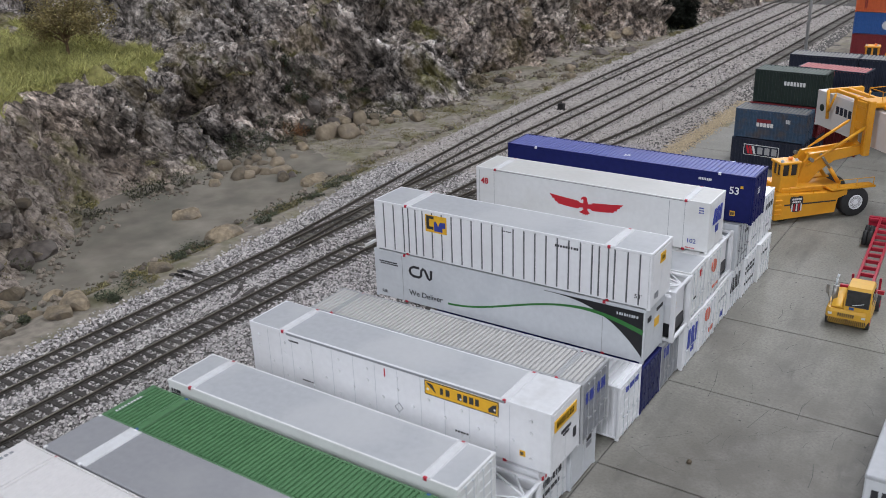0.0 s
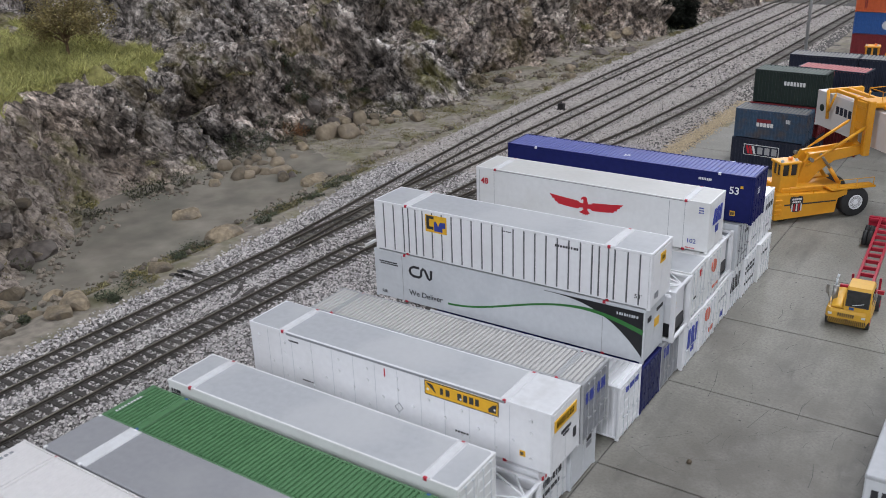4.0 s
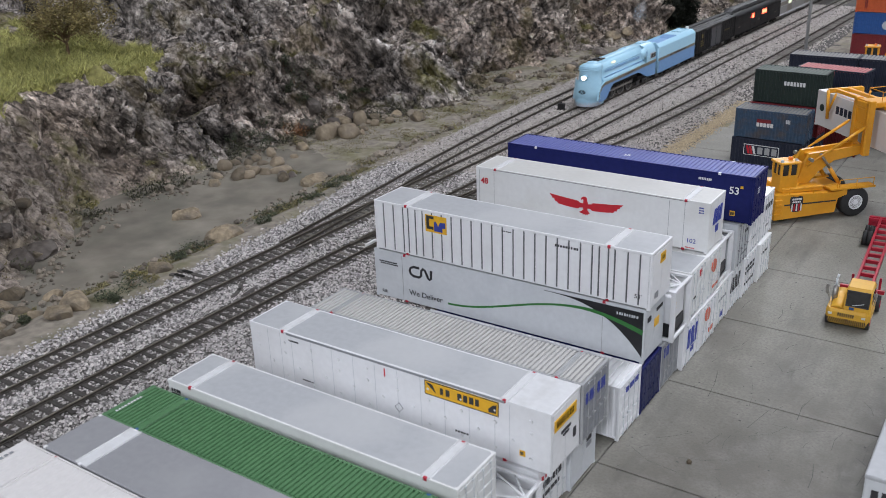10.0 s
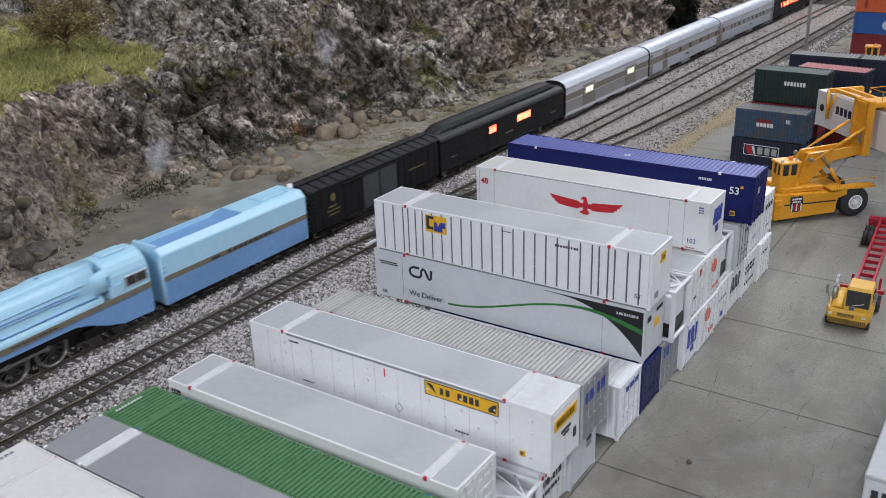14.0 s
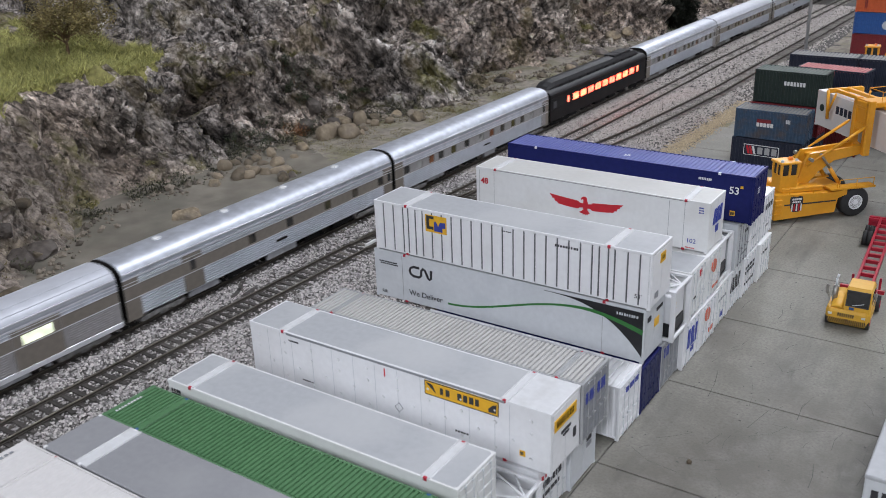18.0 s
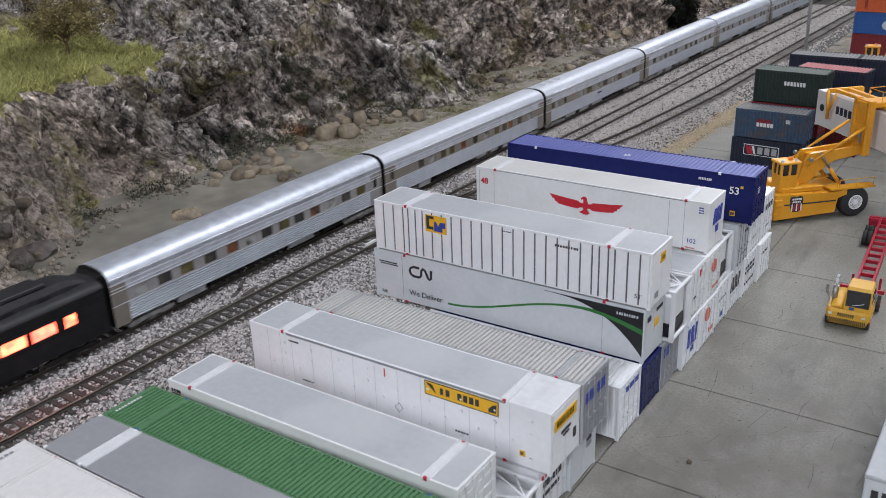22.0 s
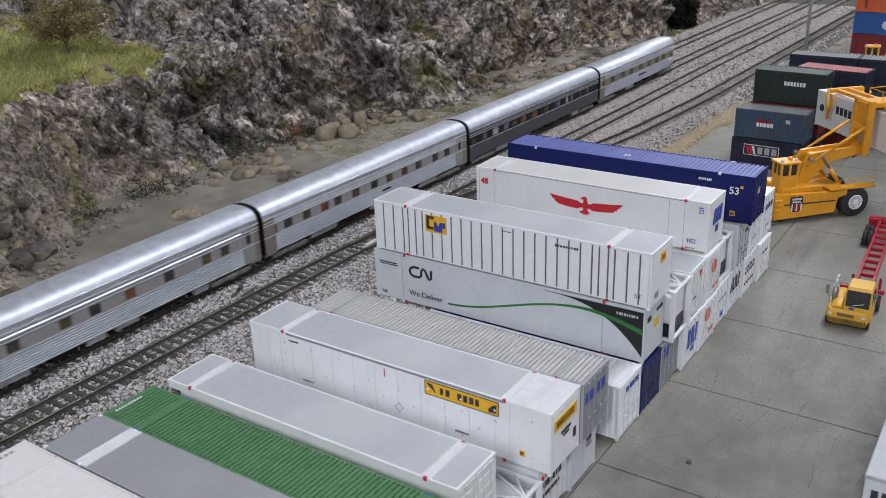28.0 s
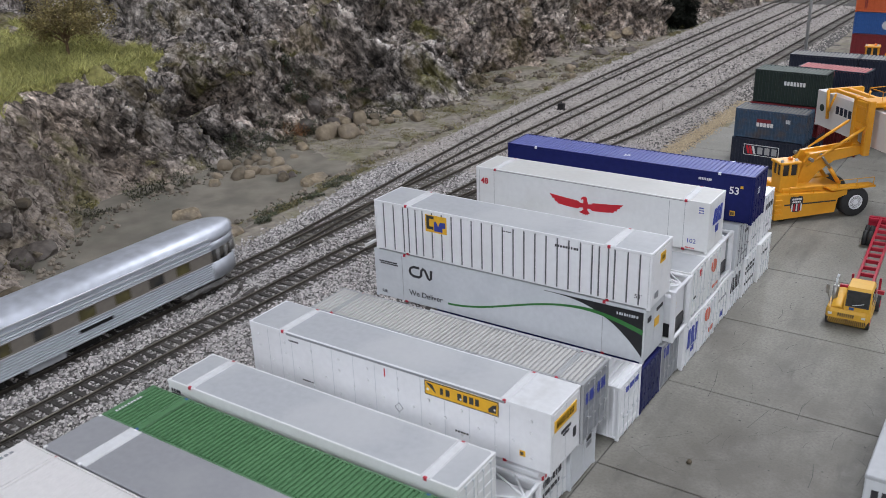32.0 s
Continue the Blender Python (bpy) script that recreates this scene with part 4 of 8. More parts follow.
def yellow_sign_container():
    c = container(0.5, -116.1, 28.6, L53, W85, H9, "white riveted container with yellow company sign on side", P_WHITE, P_ROOF, "smooth", "flat", 5.0,
                  P_STRAP, P_CASTING, door_ribs=False, name="riveted_container", rods=False)
    bm = new_bm()
    rbox(bm, 2, 22, 0.5, W85 - 0.5, H9 - 0.3, H9 + 0.05, 0.1)
    part("end_roof", bm, P_ROOF, c)
    bm = new_bm()
    rbox(bm, L53 - 23, L53 - 0.4, 0.2, W85 - 0.2, H9 - 0.4, H9 + 0.1, 0.25)
    part("end_roof", bm, P_STRAP, c, "white roof end panel")
    # rail made thicker and darker, so its colour carries the roof edge shadow
    bm = new_bm()
    hexa(bm, 27, L53 - 24, -0.2, 0.5, H9 - 1.7, H9 - 0.5)
    part("roof_rail", bm, P_MIDGREY, c, "roof side rail in dark grey for its edge shadow")
    seams(c, L53, H9, [13, 22, 30, 44, 58, 72, 86, 100, 114, 128, 142, 156, 164], P_PALE, 0.28)
    bm = new_bm()
    for i in range(19):
        for zz in (6.0, 13.0, 20.0, 26.5):
            if (i + int(zz)) % 2 == 0:
                x = 6 + i * 9.4
                rod(bm, (x, 0.1, zz), (x, -0.45, zz), 0.95, 10, 0.5)
    part("rivets", bm, P_WHITE, c)
    side_plate(c, "company_sign", rect(117, 158.4, 23.4, 31.2), P_YELLOW, "yellow company sign with dark lettering bars", 0.2)
    bm = new_bm()
    for x0, x1, z0, z1 in ((117, 158.4, 30.8, 31.2), (117, 158.4, 23.4, 23.8), (117, 117.4, 23.4, 31.2), (158, 158.4, 23.4, 31.2)):
        hexa(bm, x0, x1, -0.3, -0.1, z0, z1)
    part("sign_border", bm, P_INK, c)
    bm = new_bm()
    for i, w in enumerate((1.7, 2.1, 0, 2.3, 2.2, 2.3, 2.0)):
        if w:
            hexa(bm, 126 + i * 3.3, 126 + i * 3.3 + w, -0.34, -0.1, 25.6, 29.2)
    part("sign_lettering", bm, P_INK, c)
    for pts in ([(30.2, 118), (29.6, 121.5), (27.7, 122.5), (25.4, 123.6), (27.8, 120.4)], [(26.4, 153), (28.4, 155), (29.4, 157.4), (24.8, 157), (24.6, 153)]):
        bm = new_bm()
        extrude_outline(bm, pts, 1, -0.32, -0.1)
        part("sign_emblem", bm, P_INK, c)
    end_plate(c, "company_sign", L53, [(3, 22.0), (25, 22.0), (25, 28.0), (3, 28.0)], P_YELLOW)
    end_bars(c, L53, 5, 23, 23.4, 26.8, 7, P_INK, 12)
    end_bars(c, L53, 10, 20, 17.5, 19, 6, P_INK, 13)
    end_bars(c, L53, 12, 18, 15.5, 16.6, 4, P_INK, 14)
    end_plate(c, "notice", L53, [(22.5, 9), (25, 9), (25, 14), (22.5, 14)], P_INK)
    side_plate(c, "hazard_sign", rect(169.4, 172.4, 6.4, 9.4), P_YELLOW, "", 0.2)
    side_bars(c, 169.8, 172.0, 7.0, 8.8, 2, P_INK, 15, 0.27)
    for x in (28.5,):
        side_bars(c, x, x + 7, 28.4, 29.2, 6, P_INK, 16)
    side_bars(c, 36, 44, 6.8, 7.4, 5, P_INK, 17)
    side_bars(c, 134, 142, 7.5, 8.4, 5, P_INK, 18)
    side_plate(c, "red_mark", rect(92.2, 92.8, 25.5, 30), P_RED)
    band(c, "diamond_mark", [(98, 10.0), (100.6, 12.8), (103, 10.2), (100.4, 7.4), (98, 10.0)], lambda t: 0.18, P_MIDGREY, 0.14)


def eagle(c, cx, cz, s):
    """A red spread-wing bird as one plain shape."""
    wing = [(-1.6, 1.2), (-4.2, 1.5), (-5.2, 2.5), (-12, 3.1), (-19, 3.7), (-26.6, 4.6), (-25.4, 3.0), (-24.6, 2.9), (-24.3, 1.6), (-22.9, 1.5), (-22.3, -0.3), (-20.8, -0.5),
            (-20, -1.7), (-18.2, -1.9), (-12, -2.6), (-5.2, -3.0), (-4.2, -2.0), (-1.7, -1.6)]
    outlines = [[(sg * x, z) for x, z in wing] for sg in (1, -1)]
    outlines.append([(-1.7, 1.4), (-1.3, 3.0), (-1.7, 4.2), (-3.0, 3.6), (-3.1, 4.8), (-2.0, 5.9), (-0.4, 6.2), (0.9, 5.4), (1.3, 3.4), (1.9, 1.4), (1.9, -1.8), (1.2, -3.0),
                     (-1.0, -3.0), (-1.8, -1.8)])
    outlines.append([(-1.1, -2.6), (-2.6, -4.2), (-4.2, -4.9), (-3.1, -5.7), (-1.9, -5.6), (-1.4, -6.5), (-0.4, -6.0), (0.2, -6.8), (0.9, -6.0), (2.0, -6.4), (2.3, -5.5),
                     (3.6, -5.3), (2.5, -4.2), (1.2, -2.6)])
    bm = new_bm()
    for k, outline in enumerate(outlines):
        extrude_outline(bm, [(cz + z * s, cx + x * s) for x, z in outline], 1, -0.17 - 0.01 * k, 0.08)
    part("bird_emblem", bm, P_RED, c, "red spread-wing bird emblem")


def letter_plates_end(c, L, y0, z0, w, h, material):
    """A big company mark on an end: three slanted blocks."""
    for k in range(3):
        bm = new_bm()
        a = y0 + k * w / 3
        extrude_outline(bm, [(a, z0), (a + w * 0.22, z0), (a + w * 0.30, z0 + h), (a + w * 0.12, z0 + h)], 0, L - 0.2, L + 0.62)
        part("company_mark", bm, material, c)


def bird_container():
    c = container(16.6, 96.7, 61.0, L48, W85, H9, "white forty-eight foot container with red bird emblem", P_OFFWHITE, P_WARMROOF, "smooth", "flat", 5.0,
                  P_STRAP, P_CASTING, door_ribs=False, name="bird_container", rods=False)
    eagle(c, 84.8, 18.2, 1.0)
    text_shape("48", 6.0, P_RED, c, on_side(7.0, 23.6), 0.12)
    text_shape("102", 4.2, P_BLUE, c, on_side(157.5, 6.9))
    for k, z0 in enumerate((29.2, 27.6, 26.0)):
        side_bars(c, 161.2, 164.4, z0, z0 + 0.75, 4, P_BLUE, 2 + k)
    side_bars(c, 154, 160, 2.0, 2.6, 5, P_RED, 2)
    for x in (2.5, 14.5, L48 - 16, 142):
        bm = new_bm()
        hexa(bm, x, x + 0.25, -0.03, 0.1, 1.6, H9 - 1.6)
        part("seam", bm, P_GREY, c)
    bm = new_bm()
    rbox(bm, 17, L48 - 17, -0.35, 0.5, H9 - 0.75, H9 - 0.1, 0.12)
    part("roof_rail", bm, P_WARMROOF, c)
    bm = new_bm()
    hexa(bm, 14, L48 - 14, -0.06, 0.3, H9 - 1.15, H9 - 0.75)
    part("rail_groove", bm, P_MIDGREY, c)
    letter_plates_end(c, L48, 7, 17, 17, 10, P_BLUE)
    end_bars(c, L48, 13, 19, 10.5, 15, 2, P_BLUE, 3)


def blue_container():
    # pale roof over dark sides: top light and side shade in the colours
    c = container(9.8, 153.6, 62.8, L53, W85, H9, "deep blue fifty-three foot container with ribbed roof in a lit tone", P_NAVY, P_NAVYROOF, "panels", "ribbed", 4.0, P_NAVYROOF, P_WHITE, rib_depth=0.55, rib_pitch=3.0,
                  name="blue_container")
    text_shape("53", 7.0, P_WHITE, c, on_side(172.5, 22.4), 0.1)
    side_bars(c, 148, 157, 27, 28.6, 8, P_WHITE, 4)
    side_plate(c, "yellow_sign", rect(170.8, 174.2, 5, 8.4), P_YELLOW, "", 0.3)
    side_bars(c, 171.2, 173.8, 5.6, 7.6, 2, P_INK, 2, 0.36)
    side_plate(c, "tag", rect(176.4, 178.2, 24.6, 26.4), P_YELLOW, "", 0.3)
    text_shape("53", 6.0, P_WHITE, c, pose((L53 + 0.75) * MM, 0.008, 0.0225, 90, 0, 90))
    text_shape("53", 5.0, P_WHITE, c, pose(0.092, 0.0105, (H9 + 0.06) * MM, 0, 0, 8), 0.1)


emp_container()
wave_container()
yellow_sign_container()
bird_container()
blue_container()

# doors share the side's grey; P_MIDGREY puts the shade of this end into colour
c = container(19.3, -86.3, 28.9, L48, W85, H9, "light grey corrugated container with blue lettering bars on doors", P_GREY, P_LTGREY, "corr", "ribbed", 3.0, P_GREY, P_CASTING, door_paint=P_MIDGREY, rods=P_GREY, name="grey_container", rib_depth=0.95, rib_pitch=2.5)
end_bars(c, L48, 3, 13, 21, 27, 4, P_BLUE, 5)
end_bars(c, L48, 16, 26, 21, 27, 4, P_BLUE, 6)
c = container(11, -182.5, 28.6, L48, W85, H9, "white container with smooth grey roof and white straps", P_OFFWHITE, P_ROOF, "smooth", "flat", 5.0, P_STRAP, P_CASTING, name="grey_roof_container")
side_bars(c, 2, 9, 27.5, 29.2, 4, P_INK, 7)
side_bars(c, 2, 8, 25.5, 27.0, 4, P_INK, 8)
c = container(10, -220, 29.0, L53, W85, H9, "green corrugated container with blue lift castings", P_GREEN, P_GREEN, "corr", "ribbed", 5.0, P_GREEN, P_SEABLUE, name="green_container", rib_depth=0.95, rib_pitch=2.4)
bm = new_bm()
for i in range(9):
    hexa(bm, 3.2, 4.4, 5 + i * 1.7, 6 + i * 1.7, H9 + 0.0, H9 + 0.12)
part("bar_marking", bm, P_WHITE, c)
container(9.5, -249.8, 29.0, L53, W85, H9, "white container with dark grey smooth roof", P_OFFWHITE, P_DARKROOF, "smooth", "flat", 7.5, P_STRAP, P_WHITE, name="grey_roof_container", rail_paint=P_DARKROOF)
c = container(-1, -281, 29.6, L53, W85, H9, "white container with finely ribbed white roof", P_CREAM, P_CREAM, "corr", "ribbed", 3.0, P_CREAM, P_CASTING, name="white_container", rib_pitch=1.9, rib_depth=0.14)
bm = new_bm()
for i in range(6):
    hexa(bm, 3.0, 4.6, 8 + i * 2.4, 9.6 + i * 2.4, H9 + 0.0, H9 + 0.12)
part("bar_marking", bm, P_MIDGREY, c)
# ground layer
def ground_box(y, paint, label, x1=185, L=L40, H=H8, **kw):
    return container(x1 - L, y, 0, L, W85 - 0.3, H, label, paint, **kw)


for yy in (-281, -250.5, -220.5):
    ground_box(yy, P_OFFWHITE, "white container under the stack", L=L40, x1=170, H=28.4)
c = ground_box(-116.5, P_WHITE, "white container with dark lettering bars under the stack", x1=180, H=28.4, side="smooth", roof="flat", door_ribs=False)
end_bars(c, L40, 2, 24, 17, 20.5, 7, P_INK, 12)
end_bars(c, L40, 4, 22, 12, 14, 7, P_INK, 13)
end_bars(c, L40, 3, 18, 22.5, 24.5, 5, P_RED, 14)
c = ground_box(-87, P_PALE, "plain light grey container under the stack", x1=182, H=28.7, side="smooth", roof="flat", door_ribs=False, rods=False)
end_bars(c, L40, 18, 24, 19, 22, 3, P_INK, 2)
end_bars(c, L40, 18, 24, 15.5, 18, 3, P_MIDGREY, 3)
c = ground_box(-35, P_WHITE, "white corrugated high container on the paving", H=33.0)
end_bars(c, L40, 8, 25, 26.5, 29.5, 7, P_BLUE, 4)
c = ground_box(-4.7, P_NAVY, "dark blue corrugated container on the paving", H=29.5, door_paint=P_DOORNAVY)
c = ground_box(25.3, P_GREY, "weathered grey container with blue door bars", H=29.5, door_paint=P_MIDGREY, rods=P_GREY)
end_bars(c, L40, 4, 12, 20, 26, 3, P_BLUE, 5)


def rack_frame(x1, y, z, L=L40, W=29.0, H=33.0, label="white open frame rack with braced ends"):
    """An open white frame: posts, rails, braced end and a box of gear inside."""
    base = thing("frame_rack", at(x1 - L, y, z), label, "container frame", "stacked containers")
    for xx in (0, L - 2):
        for yy in (0, W - 2):
            bm = new_bm()
            rbox(bm, xx - 0.4, xx + 2.4, yy - 0.3, yy + 2.3, 0, H, 0.3)
            part("corner_post", bm, P_WHITE, base)
    for zz in (0, H - 2):
        for yy in (0, W - 2):
            bm = new_bm()
            rbox(bm, 1.5, L - 1.5, yy + 0.1, yy + 1.9, zz + 0.1, zz + 1.9, 0.25)
            part("long_rail", bm, P_WHITE, base)
        for xx in (0, L - 2):
            bm = new_bm()
            rbox(bm, xx + 0.1, xx + 1.9, 1.5, W - 1.5, zz + 0.1, zz + 1.9, 0.25)
            part("end_rail", bm, P_WHITE, base)
    for xx in (L - 14, L - 30):
        bm = new_bm()
        rod(bm, (xx, 1, H - 1), (L - 1, W / 2, H - 0.8), 0.6, 6)
        part("brace", bm, P_WHITE, base)
        bm = new_bm()
        rod(bm, (xx, W - 1, H - 1), (L - 1, W / 2, H - 0.8), 0.6, 6)
        part("brace", bm, P_WHITE, base)
    bm = new_bm()
    rbox(bm, 6, L - 3.2, 3, W - 3, 10, H - 5, 0.5)
    part("inner_box", bm, P_WHITE, base)
    bm = new_bm()
    rbox(bm, 4, L - 2.8, 2.6, W - 2.6, 1.6, 10, 0.4)
    part("gear_tray", bm, P_BLACK, base, "black gear tray")
    bm = new_bm()
    hexa(bm, L - 3.3, L - 2.9, 6, 12, 14, 22)
    part("notice", bm, P_YELLOW, base)
    return base


rack_frame(183.5, -147.5, 0, H=28.0, W=28)
rack_frame(188.5, 31.5, 29.7, H=32.4, W=28)
rack_frame(186, 121, 29.7, W=27, H=30)


def mark_round(c, L, y, z, r, material):
    bm = new_bm()
    rod(bm, (L - 0.2, y, z), (L + 0.62, y, z), r, 18)
    part("round_mark", bm, material, c)


RED_DISC = surface("faded_red_disc", (0.55, 0.14, 0.09), 0.5, var=0.1)
# ground layer beyond the rack
c = ground_box(54, P_WHITE, "white container with big blue company mark on doors", x1=188, side="smooth", door_ribs=False)
letter_plates_end(c, L40, 6, 12, 18, 12, P_BLUE)
end_bars(c, L40, 14, 20, 7, 10.5, 2, P_BLUE, 3)
c = ground_box(83.6, P_WHITE, "white container with red disc on doors", x1=188.5, side="smooth", door_ribs=False)
mark_round(c, L40, 12, 21, 4.6, RED_DISC)
end_bars(c, L40, 17, 26, 6, 9, 4, RED_DISC, 3)
c = ground_box(113.2, P_OFFWHITE, "pale container with small blue mark on doors", x1=187.5, side="smooth")
end_bars(c, L40, 14, 20, 5, 9, 2, P_BLUE, 3)
end_bars(c, L40, 8, 24, 18, 19.4, 7, P_MIDGREY, 4)
c = ground_box(143.2, P_WHITE, "white flat-door container with black company mark", x1=187.5, side="smooth", door_ribs=False)
letter_plates_end(c, L40, 4, 14, 20, 10, P_INK)
c = ground_box(174, P_WHITE, "white container with dark lettering bars on doors", x1=188.5, side="smooth", door_ribs=False)
for k, zz in enumerate((20, 16.5, 8)):
    end_bars(c, L40, 4, 26, zz, zz + 1.8, 8, P_INK, 5 + k)
c = ground_box(205, P_OFFWHITE, "white container with grey door seams", x1=190.5, side="smooth")
end_bars(c, L40, 6, 22, 20, 21.5, 6, P_INK, 9)


def upper_box(y, paint, label, x1=187, L=L40, H=H8, z=29.8, **kw):
    return container(x1 - L, y, z, L, W85 - 0.4, H, label, paint, **kw)


# second layer
c = upper_box(61.8, P_OFFWHITE, "white container with grey roof and red marks", H=32.0, roof_paint=P_ROOF, roof="flat", side="smooth")
end_bars(c, L40, 16, 21, 24, 28, 2, P_RED, 3)
end_bars(c, L40, 7, 12, 12, 13.4, 3, P_INK, 3)
c = upper_box(91.6, P_OFFWHITE, "white container with red disc on doors", H=31.1, side="smooth", door_ribs=False)
mark_round(c, L40, 14, 21, 4.4, RED_DISC)
end_bars(c, L40, 14, 25, 5, 6.6, 4, RED_DISC, 3)
c = upper_box(150.6, P_PALE, "light grey container under the blue one", x1=188, H=32.9, side="smooth")
end_bars(c, L40, 12, 26, 7, 8.2, 6, P_MIDGREY, 3)
end_bars(c, L40, 18, 24, 22, 24, 3, P_INK, 4)
c = upper_box(181, P_WHITE, "white container with small grey door marks", x1=188, H=32.8, side="smooth", door_ribs=False)
end_bars(c, L40, 8, 18, 10, 11.2, 5, P_MIDGREY, 4)
c = upper_box(211, P_WHITE, "white container with dark lettering bars", x1=188, H=33.4, side="smooth")
end_bars(c, L40, 8, 26, 22, 26, 4, P_INK, 6)
end_bars(c, L40, 10, 20, 8, 9.5, 5, P_MIDGREY, 6)
# ---- the train ----
STAINLESS = surface("brushed_stainless_steel", (0.54, 0.57, 0.63), 0.5, metal=0.6, var=0.14, grain=150)
FLUTE = surface("fluted_stainless_steel", (0.56, 0.59, 0.645), 0.38, metal=0.6, var=0.06, grain=150)
TRIM = surface("bright_trim_steel", (0.68, 0.69, 0.72), 0.36, metal=0.45, var=0.05, grain=150)
SATIN = surface("satin_silver_paint", (0.53, 0.55, 0.60), 0.5, metal=0.2, var=0.06, grain=150)
WINDOW_BAND = surface("dull_silver_window_band", (0.27, 0.262, 0.26), 0.42, metal=0.2, var=0.1)
# silver band; the brown of mirrored scenery is put into its base colour
BROWN_BAND = surface("silver_band_with_brown_reflection", (0.20, 0.178, 0.152), 0.4, metal=0.25, var=0.1)
COAL = surface("satin_black_car_paint", (0.011, 0.011, 0.012), 0.5, var=0.3, grain=200, spec=0.22)
COAL_ROOF = surface("dusty_black_roof_paint", (0.024, 0.024, 0.026), 0.55, var=0.3, spec=0.3)
PEWTER = surface("dark_grey_car_paint", (0.052, 0.054, 0.06), 0.42, var=0.12)
GLASS = surface("dark_window_glass", (0.03, 0.03, 0.03), 0.12, var=0.4, grain=60, stain=(0.10, 0.085, 0.06), stain_scale=70, stain_amount=0.7)
GLASS_OLIVE = surface("window_with_olive_seats", (0.09, 0.078, 0.03), 0.14, var=0.4, grain=90, stain=(0.03, 0.03, 0.025), stain_scale=80, stain_amount=0.9)
GLASS_RED = surface("window_with_russet_seats", (0.16, 0.062, 0.028), 0.14, var=0.3, grain=90, stain=(0.03, 0.03, 0.025), stain_scale=80, stain_amount=0.9)
GLASS_PALE = surface("window_with_pale_tables", (0.34, 0.34, 0.33), 0.14, var=0.2, grain=90, stain=(0.05, 0.05, 0.045), stain_scale=90, stain_amount=1.0)
GLASS_LILAC = surface("window_with_lilac_seats", (0.13, 0.12, 0.20), 0.14, var=0.3, grain=90, stain=(0.03, 0.03, 0.035), stain_scale=80, stain_amount=0.9)
UNDER = surface("dark_underframe_paint", (0.013, 0.0125, 0.012), 0.7, var=0.3, spec=0.15)
TRUCK_IRON = surface("grey_brown_truck_casting", (0.17, 0.165, 0.16), 0.5, metal=0.2, var=0.4, grain=200)
TRUCK_GREY = surface("grey_truck_casting", (0.36, 0.37, 0.39), 0.42, metal=0.35, var=0.2)
GOLD = surface("dull_gold_stripe", (0.20, 0.175, 0.13), 0.4, metal=0.2, var=0.08)
DIM_YELLOW = surface("dull_olive_yellow_decal", (0.13, 0.105, 0.03), 0.6, var=0.2)
SKY = surface("sky_blue_streamliner_paint", (0.37, 0.62, 0.77), 0.4, var=0.04, stain=(0.36, 0.61, 0.78), stain_amount=0.4)
MIDBLUE = surface("mid_blue_skirt_paint", (0.16, 0.31, 0.55), 0.38, var=0.06)
GLOW_WARM = surface("warm_lit_window", (0.9, 0.5, 0.3), 0.4, emit=(1.0, 0.070, 0.030), emit_power=12.5)
GLOW_RED = surface("rosy_lit_window", (0.9, 0.4, 0.3), 0.4, emit=(1.0, 0.052, 0.026), emit_power=12.5)
GLOW_CREAM = surface("cream_lit_plate", (0.9, 0.85, 0.6), 0.4, emit=(1.0, 0.8, 0.5), emit_power=1.2)
GLOW_PALE = surface("pale_lit_window", (0.9, 0.9, 0.75), 0.4, emit=(0.80, 0.95, 0.62), emit_power=1.0)
HEADLAMP = surface("headlamp_glow", (1, 1, 0.95), 0.3, emit=(1.0, 0.97, 0.9), emit_power=14.0)
STEEL = surface("worn_bright_steel", (0.38, 0.37, 0.35), 0.35, metal=0.8, var=0.15)
WHEEL_DARK = surface("oily_dark_wheel_steel", (0.07, 0.068, 0.066), 0.4, metal=0.5, var=0.2)
MOVERS = []
SPEED, REF = 222.0, 20.0  # mm a second along the track, and the reference time


def train_thing(name, label, category, s0, s1):
    """A vehicle whose front and rear lie at s0 and s1 along the track at the reference time."""
    base = thing(name, ident(), label, category, "cars of the passenger train")
    MOVERS.append((base, (s0 + s1) / 2))
    return base


def truck(parent, y, axles=(-13.5, 13.5), r=5.3, finish=None):
    """A two-axle bogie with side frames and wheels."""
    bm = new_bm()
    finish = finish or UNDER
    a, b = axles[0] - 6, axles[-1] + 6
    for sx in (-1, 1):
        extrude_outline(bm, [(y + a, 4.2), (y + a + 4, 3.2), (y - 4, 4.2), (y - 2, 2.2), (y + 2, 2.2), (y + 4, 4.2), (y + b - 4, 3.2), (y + b, 4.2), (y + b, 6.4), (y + 5, 7.2), (y - 5, 7.2), (y + a, 6.4)],
                        0, sx * 14.2, sx * 15.8)
        for ax in axles:
            rbox(bm, sx * 14.6 - 1.8, sx * 14.6 + 1.8, y + ax - 2.0, y + ax + 2.0, 3.4, 7.0, 0.3)
        for k in (-3, 0, 3):
            rod(bm, (sx * 15.8, y + k, 3.0), (sx * 15.8, y + k, 6.6), 0.8, 6)
    hexa(bm, -13.4, 13.4, y - 3, y + 3, 4.0, 8.0)
    t = part("truck", bm, finish, parent)
    for ax in axles:
        bm = new_bm()
        for sx in (-1, 1):
            rod(bm, (sx * 8.1, y + ax, r), (sx * 10.3, y + ax, r), r, 18)
        rod(bm, (-8, y + ax, r), (8, y + ax, r), 1.0, 8)
        part("wheelset", bm, STEEL, t)


